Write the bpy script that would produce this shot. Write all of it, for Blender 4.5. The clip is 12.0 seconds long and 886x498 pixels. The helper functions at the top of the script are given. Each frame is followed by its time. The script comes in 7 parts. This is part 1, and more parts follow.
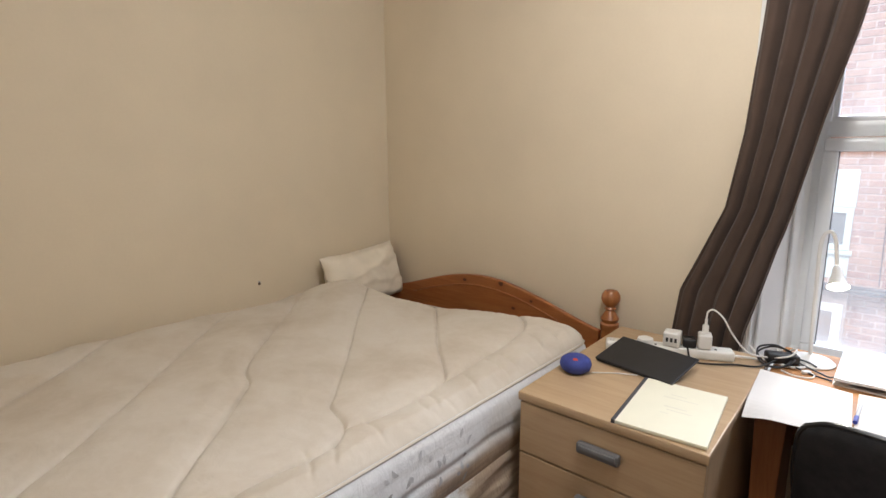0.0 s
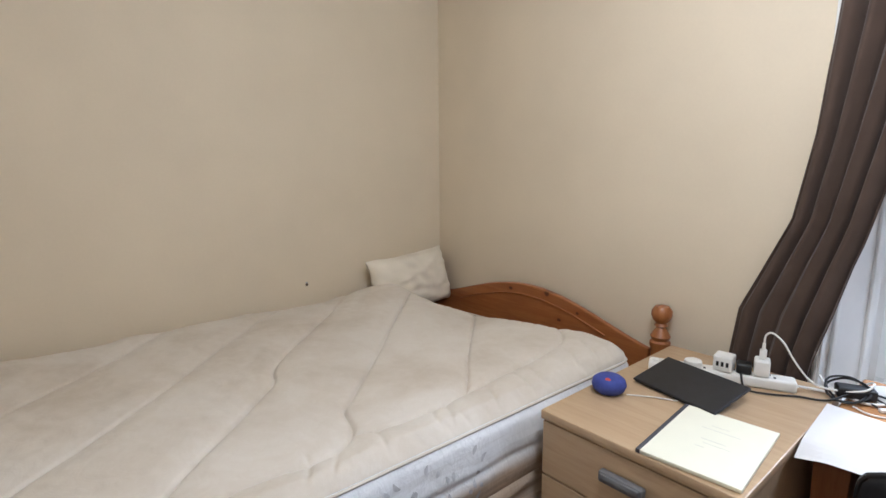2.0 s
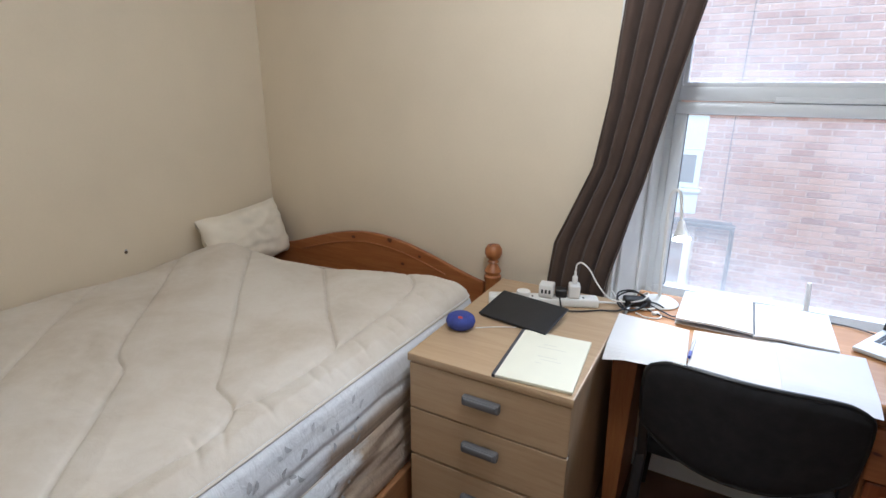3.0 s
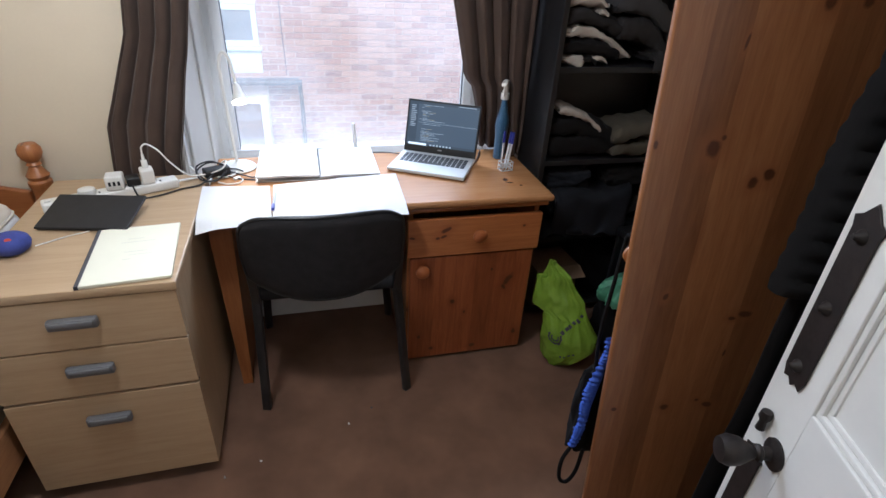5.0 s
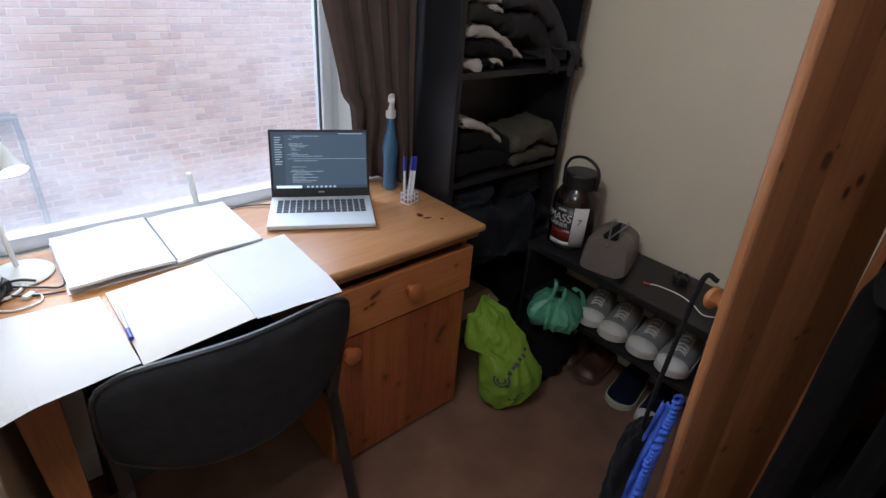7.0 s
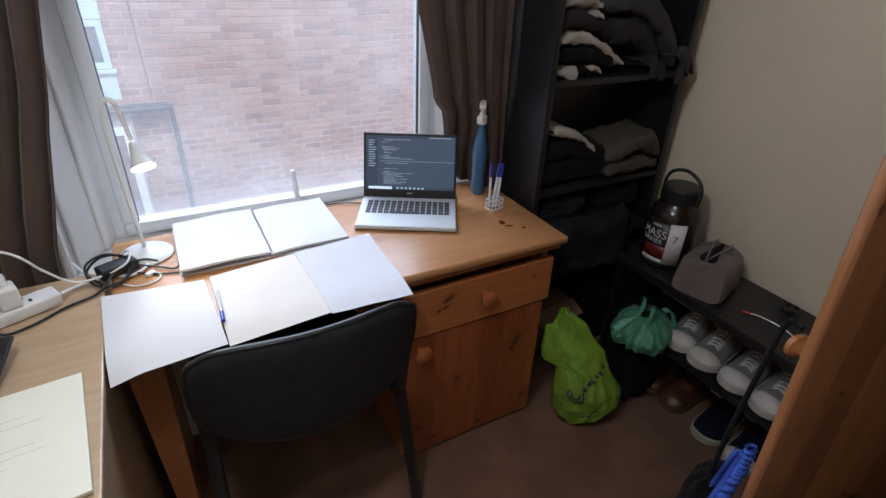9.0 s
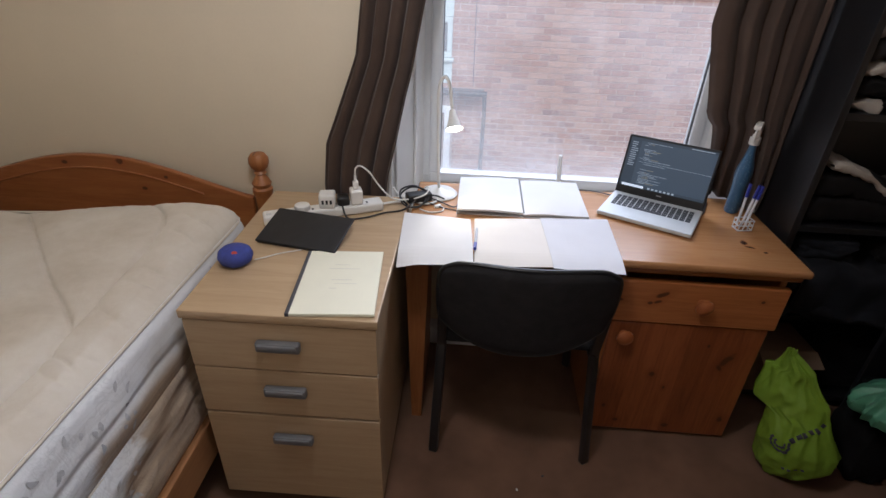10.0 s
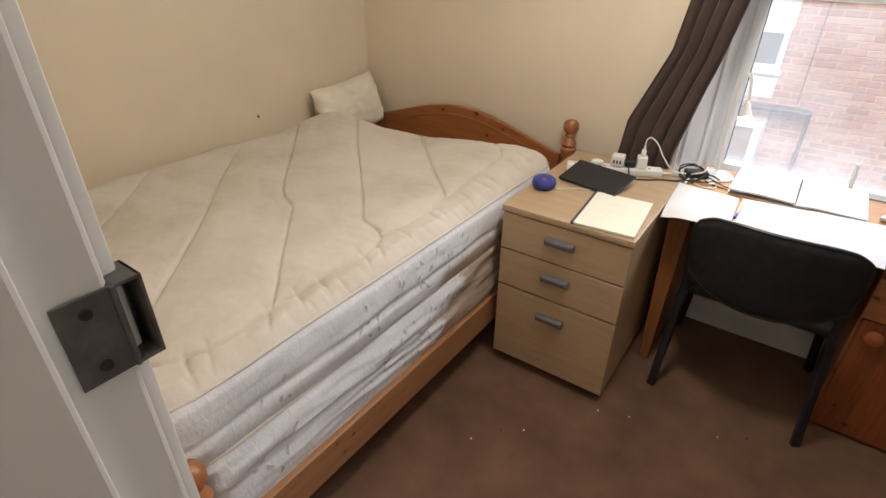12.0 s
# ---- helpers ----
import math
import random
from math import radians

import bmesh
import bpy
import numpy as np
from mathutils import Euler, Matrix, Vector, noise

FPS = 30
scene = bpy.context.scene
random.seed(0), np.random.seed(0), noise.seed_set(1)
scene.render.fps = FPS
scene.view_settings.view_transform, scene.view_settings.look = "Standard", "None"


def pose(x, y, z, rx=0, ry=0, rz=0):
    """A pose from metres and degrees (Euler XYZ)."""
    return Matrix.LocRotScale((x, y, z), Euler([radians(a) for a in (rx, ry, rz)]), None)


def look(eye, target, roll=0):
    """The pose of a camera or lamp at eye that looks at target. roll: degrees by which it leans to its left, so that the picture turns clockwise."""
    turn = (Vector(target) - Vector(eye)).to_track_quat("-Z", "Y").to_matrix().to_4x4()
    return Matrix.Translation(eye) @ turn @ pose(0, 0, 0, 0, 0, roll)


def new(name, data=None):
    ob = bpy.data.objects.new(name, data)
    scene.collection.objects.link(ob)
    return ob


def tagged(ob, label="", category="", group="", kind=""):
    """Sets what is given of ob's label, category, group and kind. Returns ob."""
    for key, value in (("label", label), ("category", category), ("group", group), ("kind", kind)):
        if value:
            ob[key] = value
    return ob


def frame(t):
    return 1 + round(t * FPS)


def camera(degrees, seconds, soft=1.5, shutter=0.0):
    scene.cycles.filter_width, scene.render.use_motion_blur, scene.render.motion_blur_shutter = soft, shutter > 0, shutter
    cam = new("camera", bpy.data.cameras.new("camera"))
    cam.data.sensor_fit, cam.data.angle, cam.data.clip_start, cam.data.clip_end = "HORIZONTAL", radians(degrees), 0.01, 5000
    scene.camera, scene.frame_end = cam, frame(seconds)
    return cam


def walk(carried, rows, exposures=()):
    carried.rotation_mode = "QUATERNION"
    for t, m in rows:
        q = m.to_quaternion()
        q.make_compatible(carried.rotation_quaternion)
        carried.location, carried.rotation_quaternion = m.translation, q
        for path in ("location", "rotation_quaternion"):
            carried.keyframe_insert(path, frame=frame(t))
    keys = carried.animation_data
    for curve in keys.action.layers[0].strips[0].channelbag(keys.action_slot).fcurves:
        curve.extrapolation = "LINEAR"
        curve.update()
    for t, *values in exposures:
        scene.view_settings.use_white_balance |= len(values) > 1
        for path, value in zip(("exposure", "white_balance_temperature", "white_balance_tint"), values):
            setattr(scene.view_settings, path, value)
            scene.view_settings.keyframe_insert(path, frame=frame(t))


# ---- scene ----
cam = camera(81.0, 12.0)
PATH = [
    (0, (2.199, -1.997, 1.415), (0.888, -0.532, 1.046), -0.4),
    (0.5, (2.23, -1.931, 1.405), (0.812, -0.568, 1.045), -0.6),
    (1, (2.257, -1.867, 1.396), (0.762, -0.586, 1.046), -0.6),
    (1.5, (2.273, -1.836, 1.403), (0.757, -0.579, 1.052), -0.5),
    (2, (2.269, -1.857, 1.412), (0.753, -0.601, 1.063), -0.4),
    (2.5, (2.238, -1.912, 1.452), (0.883, -0.492, 1.069), -0.2),
    (3, (2.214, -1.978, 1.498), (1.267, -0.32, 0.902), 0.4),
    (3.5, (2.231, -2.059, 1.544), (1.687, -0.372, 0.616), 0.5),
    (3.7, (2.248, -2.087, 1.57), (1.841, -0.423, 0.538), 0.5),
    (5.3, (2.313, -2.023, 1.520), (2.908, -0.398, 0.518), 3.7),
    (5.5, (2.32, -1.943, 1.519), (2.974, -0.339, 0.519), 3.8),
    (6, (2.278, -1.739, 1.480), (3.078, -0.196, 0.490), 4.1),
    (6.5, (2.165, -1.575, 1.463), (3.175, -0.149, 0.490), 4.2),
    (7, (2.074, -1.46, 1.443), (3.264, -0.164, 0.493), 4.3),
    (7.2, (2.05, -1.429, 1.438), (3.307, -0.191, 0.497), 4.3),
    (8.8, (2.132, -1.474, 1.492), (3.152, -0.071, 0.497), 2.0),
    (9, (2.145, -1.502, 1.49), (2.992, 0.013, 0.497), 2.2),
    (9.5, (2.151, -1.621, 1.508), (2.484, 0.076, 0.504), 2.4),
    (10, (2.147, -1.811, 1.54), (2.054, -0.087, 0.53), 2.1),
    (10.5, (2.144, -1.978, 1.593), (1.739, -0.301, 0.582), 1.6),
    (11, (2.177, -2.1, 1.6), (1.421, -0.551, 0.586), 1.0),
    (11.5, (2.234, -2.207, 1.585), (1.268, -0.779, 0.571), 0.6),
    (12, (2.287, -2.394, 1.585), (1.285, -0.993, 0.57), 0.6),
]
EXPOSURES = ((0.0, 0.12, 5650, 9.5), (1.0, 0.19, 5300, 9), (1.6, 0.21, 5150, 9), (2.4, 0.25, 5080, 7.5), (3.0, 0.07, 5050, 7), (3.5, -0.18, 4970, 7), (5.5, 0.32, 5050, 8), (6.0, 0.2, 5050, 7), (6.5, 0.05, 5030, 7), (7.2, -0.05, 5030, 7.5), (8.8, -0.22, 5100, 9), (9.5, -0.48, 5300, 11), (10.5, -0.31, 5500, 12.5), (11.2, -0.17, 5750, 12.5), (12.0, 0.16, 5950, 10.5))
walk(cam, [(t, look(eye, target, roll)) for t, eye, target, roll in PATH], EXPOSURES)


# light -----------------------------------------------------------------
world = bpy.data.worlds.new("overcast_sky")
scene.world = world
world.use_nodes = True
wn = world.node_tree.nodes
wl = world.node_tree.links
sky = wn.new("ShaderNodeTexSky")
sky.sky_type = "NISHITA"
sky.sun_disc = False
sky.sun_elevation = radians(38)
sky.sun_rotation = radians(200)
sky.air_density = 1.0
sky.dust_density = 4.0
wl.new(sky.outputs[0], wn["Background"].inputs[0])
wn["Background"].inputs[1].default_value = 0.15

sun_data = bpy.data.lights.new("sun", "SUN")
sun_data.energy = 3.25
sun_data.angle = radians(20)
sun_data.color = (1.0, 0.96, 0.9)
sun = new("sun", sun_data)
sun.matrix_world = look((0, 0, 20), (-3, 17, 5))

# skylight that falls between the houses on to the window
day_data = bpy.data.lights.new("skylight", "AREA")
day_data.shape = "RECTANGLE"
day_data.size, day_data.size_y = 3.0, 1.6
day_data.energy = 235
day_data.color = (0.97, 0.97, 1.0)
day = new("skylight", day_data)
day.matrix_world = look((2.5, 2.3, 3.3), (2.3, -0.6, 0.7))

# unseen overhead lamp, assumed, added to lift the warm light on the walls
room_data = bpy.data.lights.new("assumed_ceiling_lamp", "POINT")
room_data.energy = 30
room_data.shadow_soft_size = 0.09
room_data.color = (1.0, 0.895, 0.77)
room = new("assumed_ceiling_lamp", room_data)
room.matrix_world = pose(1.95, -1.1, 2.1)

hall_data = bpy.data.lights.new("hall_lamp", "AREA")
hall_data.shape = "DISK"
hall_data.size = 0.3
hall_data.energy = 2.5
hall_data.color = (1.0, 0.85, 0.66)
hall = new("hall_lamp", hall_data)
hall.matrix_world = look((2.35, -2.95, 2.36), (2.3, -2.9, 0))


# mesh helpers ------------------------------------------------------------
def thing(name, loc, label, category, group="", kind="", rz=0.0):
    ob = new(name)
    ob.matrix_basis = pose(*loc, 0, 0, rz)
    ob.empty_display_size = 0.05
    return tagged(ob, label, category, group, kind)


def part(name, bm, material, parent=None, label="", smooth=True, auto=40):
    me = bpy.data.meshes.new(name)
    if smooth:
        for f in bm.faces:
            f.smooth = True
        lim = radians(auto)
        for e in bm.edges:
            if len(e.link_faces) == 2:
                small, large = sorted(f.calc_area() for f in e.link_faces)
                if e.calc_face_angle(0) > lim or (large > 12 * small and e.calc_face_angle(0) > 0.1):
                    e.smooth = False
    bm.to_mesh(me)
    bm.free()
    me.materials.append(material)
    ob = new(name, me)
    if parent is not None:
        ob.parent = parent
    if label:
        ob["label"] = label
    return ob


def solid(name, bm, material, label, category="", group="", kind="", loc=(0, 0, 0), rz=0.0, smooth=True):
    ob = part(name, bm, material, None, "", smooth)
    ob.matrix_basis = pose(*loc, 0, 0, rz)
    return tagged(ob, label, category, group, kind)


def box(x0, x1, y0, y1, z0, z1, bevel=0.0, seg=2):
    bm = bmesh.new()
    v = [bm.verts.new((x, y, z)) for x in (x0, x1) for y in (y0, y1) for z in (z0, z1)]
    for q in ((0, 1, 3, 2), (4, 6, 7, 5), (0, 4, 5, 1), (2, 3, 7, 6), (0, 2, 6, 4), (1, 5, 7, 3)):
        bm.faces.new([v[i] for i in q])
    bmesh.ops.recalc_face_normals(bm, faces=bm.faces)
    if bevel:
        bmesh.ops.bevel(bm, geom=bm.edges[:], offset=bevel, segments=seg, affect="EDGES", profile=0.5)
    return bm


def join(*bms):
    out = bmesh.new()
    for b in bms:
        me = bpy.data.meshes.new("tmp")
        b.to_mesh(me)
        b.free()
        out.from_mesh(me)
        bpy.data.meshes.remove(me)
    return out


def moved(bm, m):
    bmesh.ops.transform(bm, matrix=m, verts=bm.verts)
    return bm


def lathe(profile, seg=24, closed=True):
    """Turned solid round z from (radius, height) pairs."""
    bm = bmesh.new()
    rings = []
    for r, z in profile:
        if r < 1e-5:
            rings.append([bm.verts.new((0, 0, z))])
        else:
            rings.append([bm.verts.new((r * math.cos(2 * math.pi * i / seg), r * math.sin(2 * math.pi * i / seg), z)) for i in range(seg)])
    for a, b in zip(rings, rings[1:]):
        for i in range(seg):
            j = (i + 1) % seg
            if len(a) == 1 and len(b) == 1:
                continue
            if len(a) == 1:
                bm.faces.new((a[0], b[j], b[i]))
            elif len(b) == 1:
                bm.faces.new((a[i], a[j], b[0]))
            else:
                bm.faces.new((a[i], a[j], b[j], b[i]))
    if closed:
        for ring in (rings[0], rings[-1]):
            if len(ring) > 1:
                bm.faces.new(ring)
    bmesh.ops.recalc_face_normals(bm, faces=bm.faces)
    return bm


def smooth_path(pts, n=6):
    """Catmull-Rom points through pts."""
    p = [Vector(q) for q in pts]
    p = [p[0] * 2 - p[1]] + p + [p[-1] * 2 - p[-2]]
    out = []
    for i in range(1, len(p) - 2):
        for k in range(n):
            t = k / n
            a, b, c, d = p[i - 1], p[i], p[i + 1], p[i + 2]
            out.append(0.5 * (2 * b + (c - a) * t + (2 * a - 5 * b + 4 * c - d) * t * t + (3 * b - a - 3 * c + d) * t ** 3))
    out.append(p[-2])
    return out


def tube(pts, r, seg=8, n=6, radii=None):
    path = smooth_path(pts, n) if n > 1 else [Vector(q) for q in pts]
    bm = bmesh.new()
    rings = []
    up = Vector((0.13, 0.27, 0.95)).normalized()
    for i, p in enumerate(path):
        d = (path[min(i + 1, len(path) - 1)] - path[max(i - 1, 0)]).normalized()
        side = d.cross(up)
        if side.length < 0.05:
            side = d.cross(Vector((1, 0, 0)))
        side.normalize()
        up = side.cross(d).normalized()
        rr = r if radii is None else radii[0] + (radii[1] - radii[0]) * i / (len(path) - 1)
        rings.append([bm.verts.new(p + rr * (math.cos(2 * math.pi * k / seg) * side + math.sin(2 * math.pi * k / seg) * up)) for k in range(seg)])
    for a, b in zip(rings, rings[1:]):
        for k in range(seg):
            bm.faces.new((a[k], a[(k + 1) % seg], b[(k + 1) % seg], b[k]))
    bm.faces.new(rings[0])
    bm.faces.new(rings[-1])
    bmesh.ops.recalc_face_normals(bm, faces=bm.faces)
    return bm


def sheet(nu, nv, fn, thick=0.0):
    """A grid surface fn(u, v), given a thickness if wanted."""
    pts = np.array([[tuple(fn(i / nu, j / nv)) for j in range(nv + 1)] for i in range(nu + 1)])
    bm = bmesh.new()

    def layer(grid):
        return [[bm.verts.new(grid[i, j]) for j in range(nv + 1)] for i in range(nu + 1)]

    g = layer(pts)
    for i in range(nu):
        for j in range(nv):
            bm.faces.new((g[i][j], g[i + 1][j], g[i + 1][j + 1], g[i][j + 1]))
    if thick:
        n = np.cross(np.gradient(pts, axis=0), np.gradient(pts, axis=1))
        n /= np.maximum(np.linalg.norm(n, axis=2, keepdims=True), 1e-9)
        h = layer(pts - n * thick)
        for i in range(nu):
            for j in range(nv):
                bm.faces.new((h[i][j + 1], h[i + 1][j + 1], h[i + 1][j], h[i][j]))
        for i in range(nu):
            bm.faces.new((g[i + 1][0], g[i][0], h[i][0], h[i + 1][0]))
            bm.faces.new((g[i][nv], g[i + 1][nv], h[i + 1][nv], h[i][nv]))
        for j in range(nv):
            bm.faces.new((g[0][j], g[0][j + 1], h[0][j + 1], h[0][j]))
            bm.faces.new((g[nu][j + 1], g[nu][j], h[nu][j], h[nu][j + 1]))
    else:
        bmesh.ops.recalc_face_normals(bm, faces=bm.faces)
    return bm


def prism(outline, y0, y1, bevel=0.0):
    """A board cut to an outline of (x, z) pairs, from y0 to y1."""
    bm = bmesh.new()
    a = [bm.verts.new((x, y0, z)) for x, z in outline]
    b = [bm.verts.new((x, y1, z)) for x, z in outline]
    fa, fb = bm.faces.new(a), bm.faces.new(b)
    rim = list(fa.edges) + list(fb.edges)
    for i in range(len(a)):
        j = (i + 1) % len(a)
        bm.faces.new((a[i], a[j], b[j], b[i]))
    bmesh.ops.recalc_face_normals(bm, faces=bm.faces)
    if bevel:
        bmesh.ops.bevel(bm, geom=rim, offset=bevel, segments=2, affect="EDGES", profile=0.5)
    return bm


def lump(sx, sy, sz, seed, rough=0.12, freq=3.0, cuts=4, square=0.6):
    """A soft crumpled body: a rounded box with folds."""
    bm = bmesh.new()
    bmesh.ops.create_cube(bm, size=2.0)
    bmesh.ops.subdivide_edges(bm, edges=bm.edges[:], cuts=cuts * 2 + 1, use_grid_fill=True)
    off = Vector((seed * 3.7, seed * 1.3, seed * 5.1))
    for v in bm.verts:
        s = v.co.normalized()
        c = v.co * square * 0.8 + s * (1 - square)
        n = noise.noise(c * freq + off) * rough + noise.noise(c * freq * 2.7 + off) * rough * 0.6
        c = c * (1 + n)
        v.co = Vector((c.x * sx, c.y * sy, c.z * sz))
    return bm


# materials -----------------------------------------------------------------
def nodes_of(name):
    m = bpy.data.materials.new(name)
    m.use_nodes = True
    nt = m.node_tree
    return m, nt, nt.nodes["Principled BSDF"]


def ramp(nt, fac, stops):
    r = nt.nodes.new("ShaderNodeValToRGB")
    el = r.color_ramp.elements
    while len(el) < len(stops):
        el.new(0.5)
    for e, (p, c) in zip(el, stops):
        e.position, e.color = p, (*c, 1)
    nt.links.new(fac, r.inputs[0])
    return r.outputs[0]


def coords(nt, scale=(1, 1, 1), kind="Object", rot=(0, 0, 0)):
    tc = nt.nodes.new("ShaderNodeTexCoord")
    mp = nt.nodes.new("ShaderNodeMapping")
    mp.inputs["Scale"].default_value = scale
    mp.inputs["Rotation"].default_value = rot
    nt.links.new(tc.outputs[kind], mp.inputs[0])
    return mp.outputs[0]


def noise_of(nt, vec, scale, detail=4.0, rough=0.55, dist=0.0):
    n = nt.nodes.new("ShaderNodeTexNoise")
    n.inputs["Scale"].default_value = scale
    n.inputs["Detail"].default_value = detail
    n.inputs["Roughness"].default_value = rough
    n.inputs["Distortion"].default_value = dist
    nt.links.new(vec, n.inputs["Vector"])
    return n.outputs["Fac"]


def mix(nt, fac, a, b, mode="MIX"):
    m = nt.nodes.new("ShaderNodeMix")
    m.data_type, m.blend_type = "RGBA", mode
    for sock, val in ((m.inputs[0], fac), (m.inputs[6], a), (m.inputs[7], b)):
        if isinstance(val, (int, float)):
            sock.default_value = val
        elif isinstance(val, tuple):
            sock.default_value = (*val, 1)
        else:
            nt.links.new(val, sock)
    return m.outputs[2]


def bump(nt, bsdf, height, strength, dist=0.002):
    b = nt.nodes.new("ShaderNodeBump")
    b.inputs["Strength"].default_value = strength
    b.inputs["Distance"].default_value = dist
    nt.links.new(height, b.inputs["Height"])
    nt.links.new(b.outputs[0], bsdf.inputs["Normal"])


def plain(name, col, rough=0.55, metal=0.0, var=0.12, scale=12.0, grain=180.0, relief=0.15, sheen=0.0, spec=0.5, per=0.0):
    """A surface of one colour with stains and fine grain."""
    m, nt, b = nodes_of(name)
    v = coords(nt)
    big = noise_of(nt, v, scale, 3)
    fine = noise_of(nt, v, grain, 2)
    lo = tuple(c * (1 - var) for c in col)
    hi = tuple(min(1, c * (1 + var)) for c in col)
    c = ramp(nt, big, [(0.3, lo), (0.7, hi)])
    f = ramp(nt, fine, [(0.3, (1 - var * 0.5,) * 3), (0.7, (1, 1, 1))])
    c = mix(nt, 1.0, c, f, "MULTIPLY")
    if per:
        oi = nt.nodes.new("ShaderNodeObjectInfo")
        c = mix(nt, 1.0, c, ramp(nt, oi.outputs["Random"], [(0, (1 - per,) * 3), (1, (1, 1, 1))]), "MULTIPLY")
    nt.links.new(c, b.inputs["Base Color"])
    b.inputs["Roughness"].default_value = rough
    b.inputs["Metallic"].default_value = metal
    b.inputs["Sheen Weight"].default_value = sheen
    b.inputs["Specular IOR Level"].default_value = spec
    if relief:
        bump(nt, b, fine, relief, 0.001)
    return m


def single_knots(nt, c, axis, plank_axis, dark, marks):
    """Knots at chosen places: (across, along the grain, half width, half length, slant)."""
    sp_ = nt.nodes.new("ShaderNodeSeparateXYZ")
    nt.links.new(coords(nt), sp_.inputs[0])
    across = {"X": "Z" if plank_axis == "Z" else "Y", "Y": "Z", "Z": "X"}[axis]
    cb = nt.nodes.new("ShaderNodeCombineXYZ")
    nt.links.new(sp_.outputs[across], cb.inputs[0])
    nt.links.new(sp_.outputs[axis], cb.inputs[1])
    wob = nt.nodes.new("ShaderNodeTexNoise")
    wob.inputs["Scale"].default_value = 45.0
    nt.links.new(cb.outputs[0], wob.inputs["Vector"])
    near = None
    for a, b, ra, rb, slant in marks:
        mp = nt.nodes.new("ShaderNodeMapping")
        mp.vector_type = "TEXTURE"
        mp.inputs["Location"].default_value = (a, b, 0)
        mp.inputs["Rotation"].default_value = (0, 0, radians(slant))
        mp.inputs["Scale"].default_value = (ra, rb, 1)
        nt.links.new(cb.outputs[0], mp.inputs[0])
        ln = nt.nodes.new("ShaderNodeVectorMath")
        ln.operation = "LENGTH"
        nt.links.new(mp.outputs[0], ln.inputs[0])
        if near is None:
            near = ln.outputs["Value"]
        else:
            mn = nt.nodes.new("ShaderNodeMath")
            mn.operation = "MINIMUM"
            nt.links.new(near, mn.inputs[0])
            nt.links.new(ln.outputs["Value"], mn.inputs[1])
            near = mn.outputs[0]
    rough = nt.nodes.new("ShaderNodeMath")
    rough.operation = "MULTIPLY_ADD"
    rough.inputs[1].default_value = 1.1
    nt.links.new(wob.outputs["Fac"], rough.inputs[0])
    nt.links.new(near, rough.inputs[2])
    scaled = nt.nodes.new("ShaderNodeMath")
    scaled.operation = "MULTIPLY"
    scaled.inputs[1].default_value = 0.2
    nt.links.new(rough.outputs[0], scaled.inputs[0])
    c = mix(nt, ramp(nt, scaled.outputs[0], [(0.30, (0.75, 0.75, 0.75)), (0.75, (0, 0, 0))]), c, dark)
    return mix(nt, ramp(nt, scaled.outputs[0], [(0.24, (0.95, 0.95, 0.95)), (0.34, (0, 0, 0))]), c, (0.085, 0.024, 0.010))


